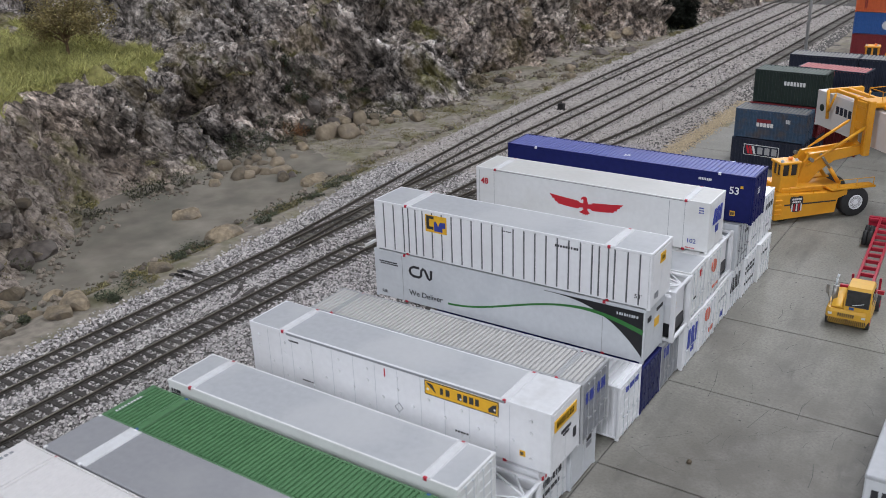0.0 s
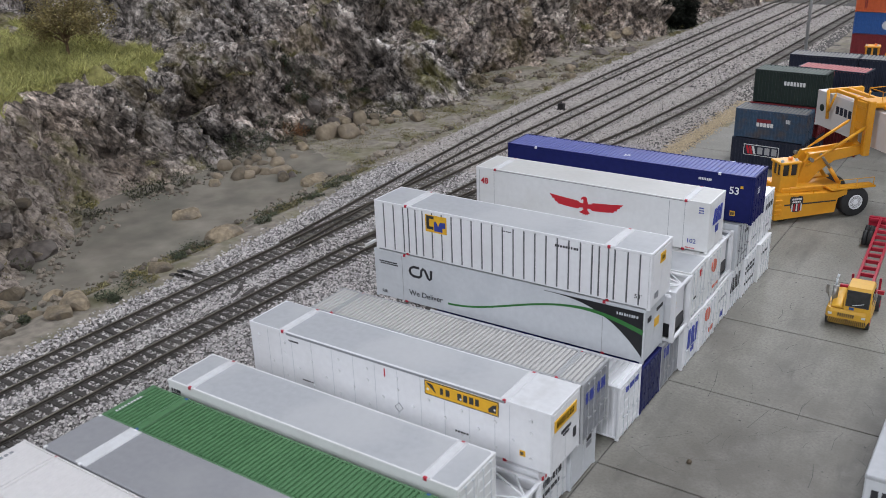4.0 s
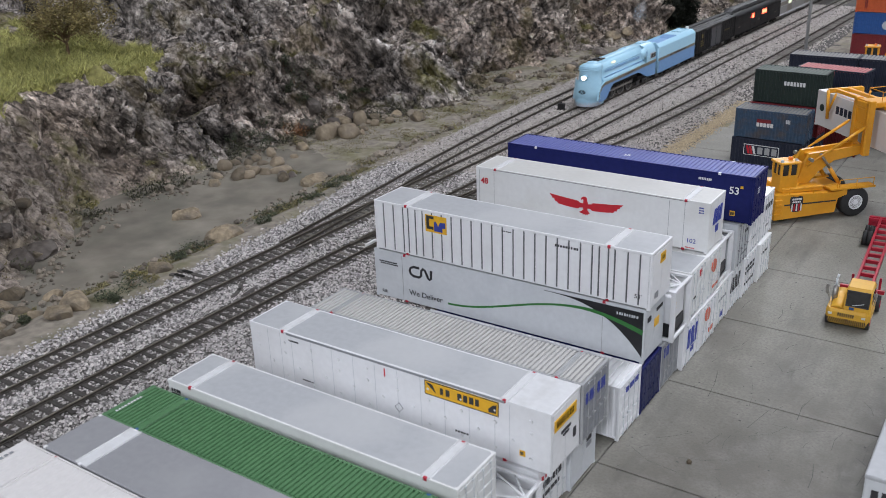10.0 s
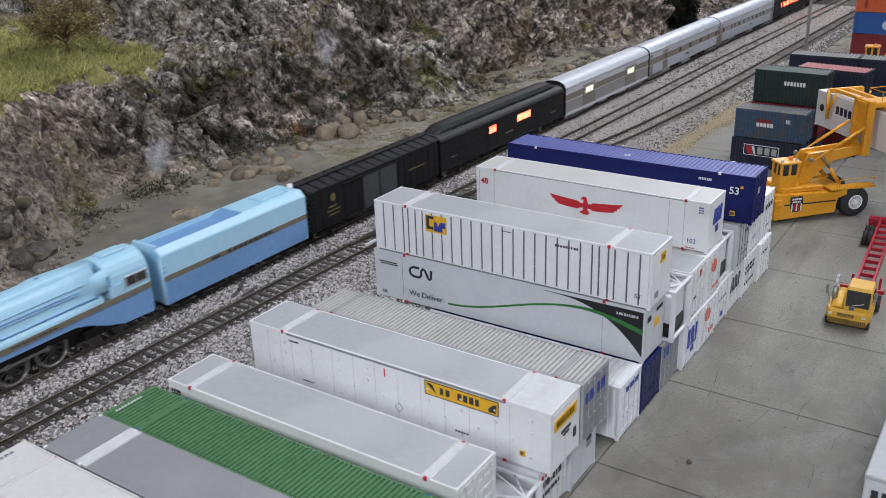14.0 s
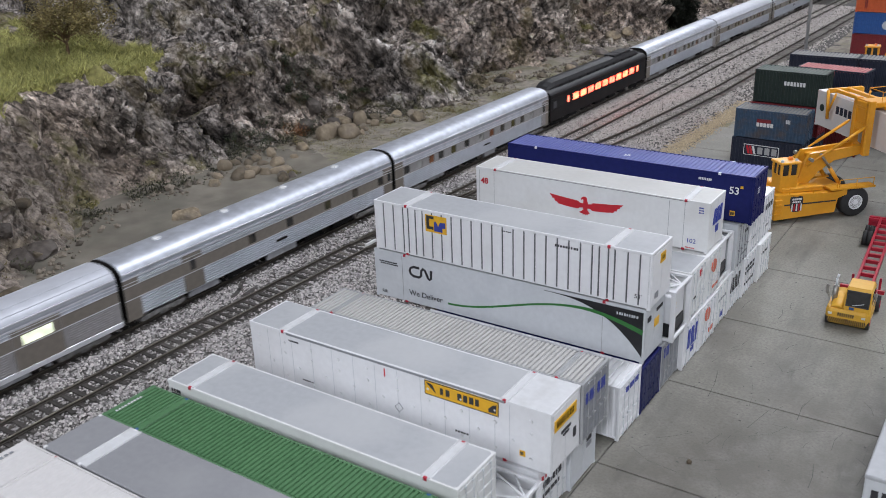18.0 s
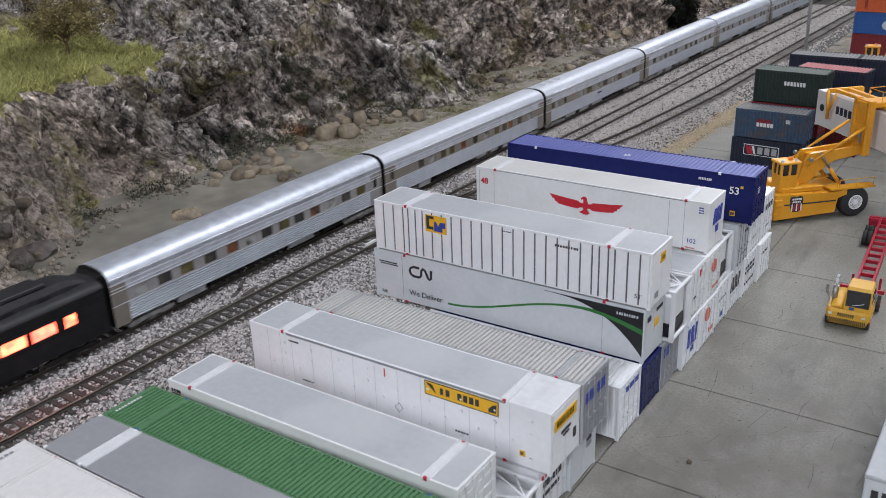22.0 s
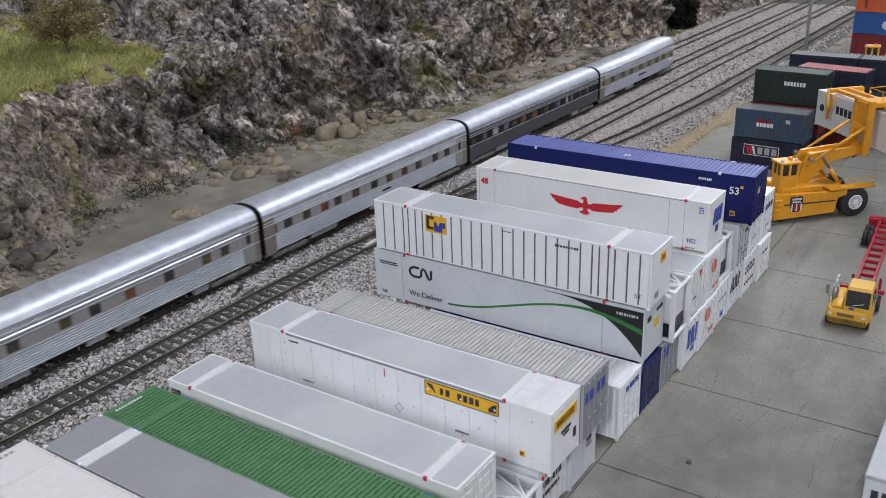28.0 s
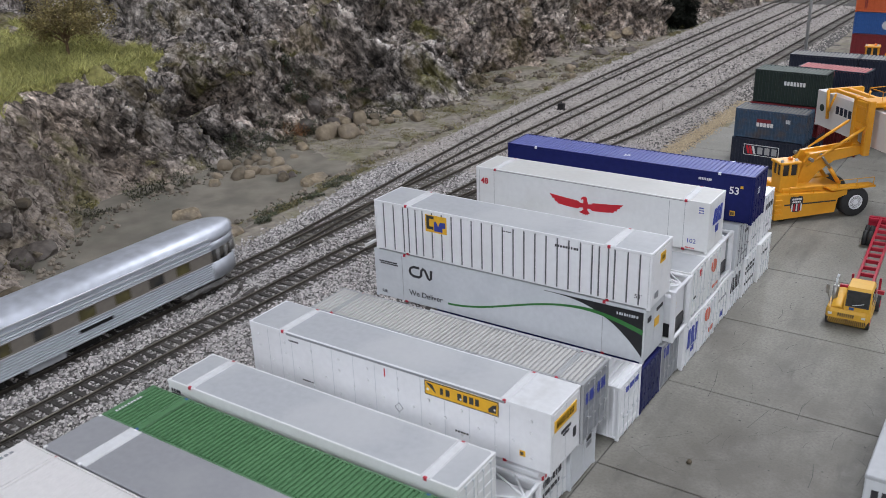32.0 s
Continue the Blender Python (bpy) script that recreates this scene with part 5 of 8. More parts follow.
def roof_outline(hw, z0, z1, n=14, power=2.4):
    pts = []
    for i in range(n + 1):
        a = math.pi * i / n
        c, s = math.cos(a), math.sin(a)
        pts.append((math.copysign(abs(c) ** (2 / power), c) * hw, z0 + s ** (2 / power) * (z1 - z0)))
    return pts


def fluted_outline(x0, x1, z0, z1, n):
    """Outline (x, z) of a side panel with n half-round flutes on its outer side."""
    pts = [(x0, z0)]
    h = (z1 - z0) / n
    for i in range(n):
        a = z0 + i * h
        pts += [(x1 - 0.75, a + 0.04 * h), (x1 - 0.75, a + 0.26 * h), (x1 - 0.1, a + 0.42 * h), (x1, a + 0.63 * h), (x1 - 0.1, a + 0.84 * h)]
    pts += [(x1 - 0.75, z1), (x0, z1)]
    return pts


def passenger_car(name, label, s0, s1, windows, body, roof, band, low_flutes=7, high_flutes=0, top=50.0, door=None,
                  panes=None, tail=False, roof_vents=0, trucks=None, window_z=(24.0, 31.4), panels=(), roof_seams=False, slots=(), dark=False, low=None):
    """One lightweight car. windows: list of (start, end) along the track at the reference time, on the yard side."""
    base = train_thing(name, label, "railway car", s0, s1)
    hl = (s1 - s0) / 2 - 2.6
    mid = (s0 + s1) / 2
    rear = hl - (34 if tail else 0)
    windows = [(a - mid, b - mid) for a, b in windows]
    wz0, wz1 = window_z
    hw, zs, ze = 17.2, 9.0, 38.6
    # core, seen only through the openings
    bm = new_bm()
    hexa(bm, -16.2, 15.6, -hl + 0.6, rear - 0.6, zs + 0.4, ze + 0.5)
    part("interior", bm, GLASS, base)
    # sides below and above the windows
    for sx in (1, -1):
        bm = new_bm()
        out = fluted_outline(15.0, hw, zs, wz0 - 1.0, low_flutes) if low_flutes else [(15, zs), (hw, zs), (hw, wz0 - 1.0), (15, wz0 - 1.0)]
        extrude_outline(bm, [(z, sx * x) for x, z in out], 1, -hl, rear)
        part("lower_side", bm, low or (FLUTE if low_flutes and body is STAINLESS else body), base)
        bm = new_bm()
        out = fluted_outline(15.0, hw, wz1 + 1.0, ze, high_flutes) if high_flutes else [(15, wz1 + 1.0), (hw, wz1 + 1.0), (hw, ze), (15, ze)]
        extrude_outline(bm, [(z, sx * x) for x, z in out], 1, -hl, rear)
        part("upper_side", bm, FLUTE if high_flutes and body is STAINLESS else body, base)
    bm = new_bm()
    hexa(bm, -hw, -15, -hl, rear, wz0 - 1.0, wz1 + 1.0)
    part("window_band", bm, band, base)
    bm = new_bm()
    hexa(bm, 15.4, hw - 0.05, -hl, rear, wz0 - 1.0, wz0)
    hexa(bm, 15.4, hw - 0.05, -hl, rear, wz1, wz1 + 1.0)
    y = -hl
    for a, b in windows:
        hexa(bm, 15.4, hw - 0.1, y, a, wz0, wz1)
        y = b
    hexa(bm, 15.4, hw - 0.1, y, rear, wz0, wz1)
    part("window_band", bm, band, base)
    for i, (a, b) in enumerate(windows):
        bm = new_bm()
        hexa(bm, 15.7, 17.5 if low else 16.2, a, b, wz0, wz1)
        part("pane", bm, (panes[i % len(panes)] if panes else GLASS), base)
    # belt mouldings
    for zz, hh in ((wz0 - 1.2, 0.5), (wz1 + 0.9, 0.5), (wz1 + 3.2, 0.4), (ze - 0.9, 0.9)):
        bm = new_bm()
        hexa(bm, hw - 0.1, hw + 0.3, -hl, rear, zz, zz + hh)
        part("belt_moulding", bm, body if dark else (TRIM if body is STAINLESS else STAINLESS), base)
    for a, b in panels:
        bm = new_bm()
        extrude_outline(bm, [(z, x) for x, z in fluted_outline(16.0, hw + 0.25, zs + 2.6, wz0 - 2.0, 8)], 1, a - mid, b - mid)
        part("fluted_panel", bm, WINDOW_BAND, base)
    if low:
        bm = new_bm()
        rbox(bm, 15.6, hw + 0.25, -hl, rear, zs - 1.6, zs + 2.2, 0.3)
        part("side_sill", bm, TRIM, base)
    for a, b, z0, z1 in slots:
        bm = new_bm()
        hexa(bm, hw - 0.4, hw + 0.12, a - mid, b - mid, z0, z1)
        part("name_plate", bm, UNDER, base)
    # roof
    prof = roof_outline(hw + 0.1, ze, top)
    bm = new_bm()
    rings = []
    if tail:
        stations = [-hl, rear] + [rear + 34 * math.sin(k * math.pi / 16) for k in range(1, 8)]
    else:
        stations = [-hl, -hl + 1.2, rear - 1.2, rear]
    for k, yy in enumerate(stations):
        if tail and yy > rear:
            f = math.sqrt(max(0.0, 1 - ((yy - rear) / 34.5) ** 2))
        elif not tail and k in (0, 3):
            f = 0.985
        else:
            f = 1.0
        rings.append([(x * f, yy, ze + (z - ze) * (0.35 + 0.65 * f if f < 0.98 else f)) for x, z in prof])
    skin(bm, rings)
    part("roof", bm, roof, base)
    if body is STAINLESS and not dark:
        bm = new_bm()
        x, z = prof[1]
        rod(bm, (x, -hl + 1.0, z), (x, rear - 1.0, z), 0.6, 6)
        part("shoulder_bead", bm, TRIM, base)
        for y0, y1 in ((-hl, -hl + 12.5),) + (() if tail else ((rear - 12.5, rear),)) if not low else ():
            bm = new_bm()
            rbox(bm, 15.0, hw + 0.1, y0, y1, zs - 1.2, ze - 1.0, 0.1)
            part("vestibule_side", bm, BROWN_BAND, base)
    if roof_seams:
        for k in (3, 5, 9, 11):
            bm = new_bm()
            x, z = prof[k]
            rod(bm, (x * 1.004, -hl + 1.5, z + 0.05), (x * 1.004, rear - 1.5, z + 0.05), 0.28, 5)
            part("roof_seam", bm, roof, base)
    if tail:
        for z0, z1, m_ in ((zs, wz0 - 1.0, FLUTE), (wz0 - 1, wz1 + 1, GLASS), (wz1 + 1.0, ze, FLUTE)):
            bm = new_bm()
            rows = []
            for zz in (z0, z1):
                rows.append([(hw * math.cos(a), rear + 34 * math.sin(a), zz) for a in [math.pi * i / 20 for i in range(21)]])
            skin(bm, rows, caps=True)
            part("round_end", bm, m_, base)
        for i in range(5):
            bm = new_bm()
            a = math.pi * (0.06 + 0.09 * i)
            x, yy = (hw + 0.1) * math.cos(a), rear + 34.2 * math.sin(a)
            rod(bm, (x, yy, wz0 - 1), (x, yy, wz1 + 1), 0.9, 6)
            part("window_post", bm, WINDOW_BAND, base)
    # ends: diaphragm and end wall
    for yy, sg in ((-hl, -1),) + (() if tail else ((rear, 1),)):
        bm = new_bm()
        rbox(bm, -11.5, 11.5, yy - (2.4 if sg < 0 else -0.2), yy + (-0.2 + 0.4 if sg < 0 else 2.4), 8, 46, 0.8)
        part("diaphragm", bm, UNDER, base)
        bm = new_bm()
        extrude_outline(bm, [(z, x) for x, z in [(-hw + .2, zs), (hw - .2, zs)] + [(x * 0.985, z - 0.2) for x, z in prof]], 1, yy - 0.3, yy + 0.3)
        part("end_wall", bm, UNDER, base)
    for a, b in door or ():
        bm = new_bm()
        rbox(bm, 16.4, hw + 0.14, a - mid, b - mid, zs + 1, ze - 1.6, 0.15)
        d = part("side_door", bm, band, base)
        if b - a > 30:
            for yy in (a - mid, b - mid - 0.5):
                bm = new_bm()
                hexa(bm, hw, hw + 0.4, yy, yy + 0.5, zs + 1, ze - 2)
                part("door_edge", bm, WINDOW_BAND, d)
            continue
        bm = new_bm()
        c_ = (a + b) / 2 - mid
        rbox(bm, hw, hw + 0.24, c_ - 2.4, c_ + 2.4, wz0 + 1, wz1 + 2, 0.1)
        part("door_window", bm, GLASS, d)
    for i in range(roof_vents):
        bm = new_bm()
        yy = -hl + (i + 0.7) * 2 * hl / (roof_vents + 0.6)
        rbox(bm, -2.2, 2.2, yy - 2.4, yy + 2.4, top - 0.8, top + 1.3, 0.3)
        part("roof_vent", bm, P_OFFWHITE if not dark else COAL, base)
    # underfloor: dark gear with a few silver skirt boxes
    bm = new_bm()
    hexa(bm, -13, 13, -hl + 3, rear - 2, 7.0, 9.3)
    rng = random.Random(int(s0))
    y = -hl + 54
    boxes = []
    while y < rear - 56:
        w = rng.uniform(14, 34)
        y1 = min(y + w, rear - 54)
        if dark or rng.random() < 0.45:
            for sx in (-1, 1):
                rbox(bm, sx * 10 - 4, sx * 10 + 4, y, y1, 3.4 + rng.uniform(0, 1.5), 9.0, 0.4)
        else:
            boxes.append((y, y1, 3.6 + rng.uniform(0, 2)))
        y += w + rng.uniform(5, 16)
    part("underfloor", bm, UNDER, base)
    for a, b, z0 in boxes:
        for sx in (-1, 1):
            bm = new_bm()
            rbox(bm, sx * 14.2 - 1.4, sx * 14.2 + 1.4, a, b, z0, 9.1, 0.5)
            part("skirt_box", bm, TRUCK_GREY, base)
    for yy in trucks or (-hl + 30, rear - (30 if not tail else 8)):
        truck(base, yy, finish=UNDER if dark else TRUCK_IRON)
    for yy in (-hl - 2.0, rear + 2.0):
        bm = new_bm()
        rbox(bm, -1.4, 1.4, yy - 2.2, yy + 2.2, 6.2, 9.0, 0.4)
        part("coupler", bm, UNDER, base)
    return base


def panes_at(width, *places):
    """Openings of one width centred on places along the track."""
    return [(p - width / 2, p + width / 2) for p in places]


def box_car():
    base = train_thing("box_car", "black double-door boxcar with yellow emblem bars", "railway car", -1240, -1051)
    hl = 92
    bm = new_bm()
    hexa(bm, -17, 17, -hl, hl, 8.4, 43)
    extrude_outline(bm, [(43.0, -17.2), (43.0, 17.2), (46.0, 0)], 1, -hl, hl)
    part("body", bm, COAL, base)
    for i in range(15):
        bm = new_bm()
        y = -hl + 3 + i * 12.4
        extrude_outline(bm, [(43.6, -16.6), (43.6, 16.6), (47.0, 0)], 1, y, y + 9.6)
        part("roof_panel", bm, COAL_ROOF, base)
    bm = new_bm()
    hexa(bm, -2.6, 2.6, -hl - 2, hl + 2, 47.4, 48.2)
    part("running_board", bm, COAL_ROOF, base)
    for i in range(20):
        y = -hl + 4 + i * 9.6
        if -27 < y < 24:
            continue
        bm = new_bm()
        hexa(bm, 16.9, 17.5, y, y + 0.6, 9, 42.4)
        part("rib", bm, COAL, base)
    for a, b in ((-24, -2), (0, 24)):
        bm = new_bm()
        rbox(bm, 16.9, 18.1, a, b, 10, 40, 0.2)
        for k in range(5):
            hexa(bm, 18.0, 18.4, a + 1, b - 1, 12 + k * 6, 12.8 + k * 6)
        part("door", bm, PEWTER, base)
    bm = new_bm()
    hexa(bm, 17.0, 18.6, -52, 26, 40.2, 41.4)
    hexa(bm, 17.0, 18.6, -52, 26, 8.8, 10.0)
    part("door_rail", bm, COAL, base)
    # pressed end walls
    for y, sg in ((-hl, -1), (hl, 1)):
        bm = new_bm()
        for k in range(8):
            z = 11 + k * 4.1
            rod(bm, (-15.5, y + sg * 0.2, z), (15.5, y + sg * 0.2, z), 1.3, 8)
        part("pressed_end", bm, COAL_ROOF, base)
    for y in (-hl + 2, hl - 6):
        bm = new_bm()
        for k in range(9):
            hexa(bm, 17.2, 18.0, y, y + 4, 9 + k * 3.7, 9.4 + k * 3.7)
        part("ladder", bm, COAL, base)
    bm = new_bm()
    rod(bm, (16.9, -64, 33), (17.6, -64, 33), 3.4, 16)
    part("round_emblem", bm, DIM_YELLOW, base)
    for y0, z0, n in ((-72, 21, 6), (-70, 17.5, 5), (44, 26, 9), (-70, 24.5, 4)):
        bm = new_bm()
        for i in range(n):
            hexa(bm, 16.9, 17.6, y0 + i * 2.8, y0 + i * 2.8 + 1.8, z0, z0 + 1.5)
        part("bar_marking", bm, DIM_YELLOW, base)
    bm = new_bm()
    hexa(bm, -10, 10, -hl + 2, hl - 2, 6.8, 8.6)
    part("underframe", bm, UNDER, base)
    for y in (-hl + 22, hl - 22):
        truck(base, y, (-10, 10), 4.8)


def clerestory(base, a, b, z0, top, wide):
    """A raised roof with rounded ends and a row of small vents along its side."""
    bm = new_bm()
    rings = []
    for yy, f in ((a, 0.12), (a + 6, 0.55), (a + 15, 0.92), (a + 24, 1.0), (b - 24, 1.0), (b - 15, 0.92), (b - 6, 0.55), (b, 0.12)):
        rings.append([(x * (0.75 + 0.25 * f), yy, z0 + z * f) for x, z in ((-wide, 0), (-wide, (top - z0) * 0.45), (-wide * 0.8, (top - z0) * 0.82), (0, top - z0), (wide * 0.8, (top - z0) * 0.82), (wide, (top - z0) * 0.45), (wide, 0))])
    skin(bm, rings, smooth=False)
    part("clerestory", bm, COAL_ROOF, base)
    for k in range(9):
        bm = new_bm()
        y = a + 34 + k * (b - a - 68) / 8
        rbox(bm, wide - 0.2, wide + 0.5, y - 4.5, y + 4.5, z0 + 0.6, z0 + (top - z0) * 0.4, 0.15)
        part("clerestory_vent", bm, COAL, base)


def baggage_black():
    base = passenger_car("baggage_car", "black baggage car with two warm lit door windows", -1051, -790,
                         [(-959, -944), (-901, -871)], COAL, COAL_ROOF, COAL, 0, 0, 46.0, panes=[GLOW_WARM, GLOW_WARM], window_z=(27.0, 34.8), dark=True)
    clerestory(base, -126, 126, 43.5, 53.0, 9.5)
    for a, b in ((-42, -18), (12, 56)):
        bm = new_bm()
        for z0, z1, y0, y1 in ((10, 11, a, b), (25.2, 26, a, b), (10, 37, a, a + 0.9), (10, 37, b - 0.9, b)):
            hexa(bm, 17.1, 17.7, y0, y1, z0, z1)
        part("door_frame", bm, COAL_ROOF, base)
    for y0, n in ((-6, 7), (-110, 4), (96, 5)):
        bm = new_bm()
        for i in range(n):
            hexa(bm, 17.0, 17.4, y0 + i * 2.4, y0 + i * 2.4 + 1.5, 20, 21.4)
        part("bar_marking", bm, GOLD, base)


def warm_car():
    wins = [(105, 112)] + [(119.6 + i * 20.6, 119.6 + i * 20.6 + 17.2) for i in range(9)] + [(307.5, 316)]
    base = passenger_car("lounge_car", "black lounge car with bright warm lit windows", 60, 341, wins, COAL, COAL_ROOF, COAL, 0, 0, 45.5,
                         panes=[GLOW_RED, GLOW_WARM, GLOW_WARM], window_z=(23.8, 32.0), dark=True)
    clerestory(base, -134, 134, 43.0, 53.4, 10.5)
    for y, w in ((62, 9), (88, 16)):
        bm = new_bm()
        rbox(bm, -7, 8.5, y - w, y + w, 52.0, 54.8, 0.6)
        part("roof_hatch", bm, COAL_ROOF, base)
    bm = new_bm()
    rbox(bm, 16.6, 17.5, -131, -123, 23.8, 32, 0.3)
    part("blind_window", bm, PEWTER, base)
    bm = new_bm()
    for z in (4.6, 6.8, 9.0):
        hexa(bm, 12.5, 17.4, -136, -127, z, z + 0.6)
    part("step", bm, UNDER, base)


box_car()
baggage_black()
passenger_car("baggage_car", "silver baggage car with two pale lit windows", -790, -537, [(-735, -714.5), (-610, -589)], STAINLESS, SATIN, BROWN_BAND, 0, 0,
              panes=[GLOW_PALE, GLOW_PALE], window_z=(26.2, 32.6), panels=[(-782, -744), (-702, -621), (-579, -544)], roof_seams=True, roof_vents=2, door=[(-742, -708), (-617, -583)], low=WINDOW_BAND)
passenger_car("sleeping_car", "stainless fluted car with broad baggage door near one end", -537, -237, panes_at(8, -416, -374, -328, -292, -256), STAINLESS, STAINLESS, BROWN_BAND, 8, 3,
              door=[(-484, -466), (-248, -240)], roof_vents=4, panes=[GLASS, GLASS, GLASS_OLIVE], slots=[(-391, -379, 16.2, 18.0)])
passenger_car("sleeping_car", "stainless fluted sleeping car with small windows", -237, 60, panes_at(9, -216, -196, -176, -160, -138, -114, -87, -66, -44.5, -22, -2, 18), STAINLESS, STAINLESS, WINDOW_BAND, 8, 0,
              door=[(42, 51)], panes=[GLASS, GLASS_PALE, GLASS_RED, GLASS, GLASS_OLIVE], slots=[(-82, -70, 17, 18.6)])
warm_car()
passenger_car("coach_car", "stainless fluted coach with a long row of windows", 341, 636, panes_at(12, 368, 388, 408, 430, 452, 471, 488, 507.5, 525, 544, 564, 584, 604), STAINLESS, STAINLESS, WINDOW_BAND, 8, 0,
              door=[(617, 630)], panes=[GLASS_PALE, GLASS, GLASS_OLIVE, GLASS, GLASS_RED])
passenger_car("sleeping_car", "satin silver smooth-roof sleeping car", 636, 937, panes_at(9, 695, 713, 732, 747, 768, 790, 811, 832, 848, 860, 880, 902), STAINLESS, SATIN, BROWN_BAND, 8, 0,
              door=[(644, 655)], roof_seams=True, panes=[GLASS, GLASS_PALE, GLASS_OLIVE, GLASS_OLIVE, GLASS_RED])
dining = passenger_car("dining_car", "satin silver dining car with broad windows and roof gear", 937, 1224, panes_at(7, 957, 967, 988) + panes_at(13, 1030, 1052, 1076, 1098, 1120, 1142, 1165, 1188), STAINLESS, SATIN, BROWN_BAND, 8, 0,
                       roof_seams=True, panes=[GLASS_OLIVE, GLASS_PALE, GLASS, GLASS_PALE], slots=[(1076, 1088, 18, 19.6)])
for y in (-124, -106, -88):
    bm = new_bm()
    extrude_outline(bm, [(y - 3.5, 48.6), (y + 4, 48.6), (y + 4, 51.6), (y + 2.6, 52.0)], 0, -4, 5)
    fan = part("roof_fan", bm, SATIN, dining)
    bm = new_bm()
    hexa(bm, -3, 4, y + 3.9, y + 4.3, 49.4, 51.2)
    part("fan_opening", bm, COAL_ROOF, fan)
passenger_car("coach_car", "stainless fluted coach with broad windows", 1224, 1525, panes_at(12, 1260, 1280, 1301, 1321, 1342, 1363, 1384, 1405, 1426, 1447, 1468, 1490), STAINLESS, STAINLESS, WINDOW_BAND, 8, 0,
              panes=[GLASS, GLASS_PALE, GLASS, GLASS_OLIVE])
passenger_car("coach_car", "stainless fluted coach with high windows", 1525, 1814, panes_at(9, 1560, 1582, 1604, 1640, 1662, 1690, 1723, 1758, 1776), STAINLESS, STAINLESS, WINDOW_BAND, 8, 2, door=[(1794, 1806)],
              panes=[GLASS, GLASS_RED, GLASS, GLASS_OLIVE])
passenger_car("sleeping_car", "stainless fluted sleeping car with paired windows", 1814, 2108, panes_at(10, 1826, 1844, 1866, 1888, 1905, 1929, 1955, 1977, 2000, 2022, 2050, 2070), STAINLESS, STAINLESS, WINDOW_BAND, 9, 0,
              door=[(2086, 2098)], panes=[GLASS, GLASS, GLASS_OLIVE, GLASS_RED, GLASS], slots=[(1965, 1978, 18, 19.6)])
club = passenger_car("club_car", "dark grey car with silver roof and window strip", 2108, 2411, panes_at(9, 2120, 2141) + panes_at(13, 2162, 2185, 2203, 2222, 2247, 2274, 2302) + panes_at(8, 2325, 2338, 2362, 2380),
                     PEWTER, STAINLESS, COAL, 0, 0, panes=[GLASS, GLASS_LILAC, GLASS_PALE, GLASS_LILAC, GLASS, GLASS_RED, GLASS_RED])
for k in range(24):
    bm = new_bm()
    rbox(bm, 17.0, 17.6, -122 + k * 10.4, -119.6 + k * 10.4, 36.6, 37.6, 0.1)
    part("rivet_plate", bm, STAINLESS, club)
passenger_car("observation_car", "stainless fluted round-end observation car", 2411, 2687, panes_at(13, 2452, 2484, 2512, 2544, 2572, 2600, 2624), STAINLESS, STAINLESS, BROWN_BAND, 8, 4, tail=True,
              door=[(2417, 2428)], panes=[GLASS_OLIVE, GLASS_OLIVE, GLASS], slots=[(2536, 2562, 16.5, 18.8)])


# locomotive: front at -1599, rear at -1401
DRIVERS = []
SPOKE = []


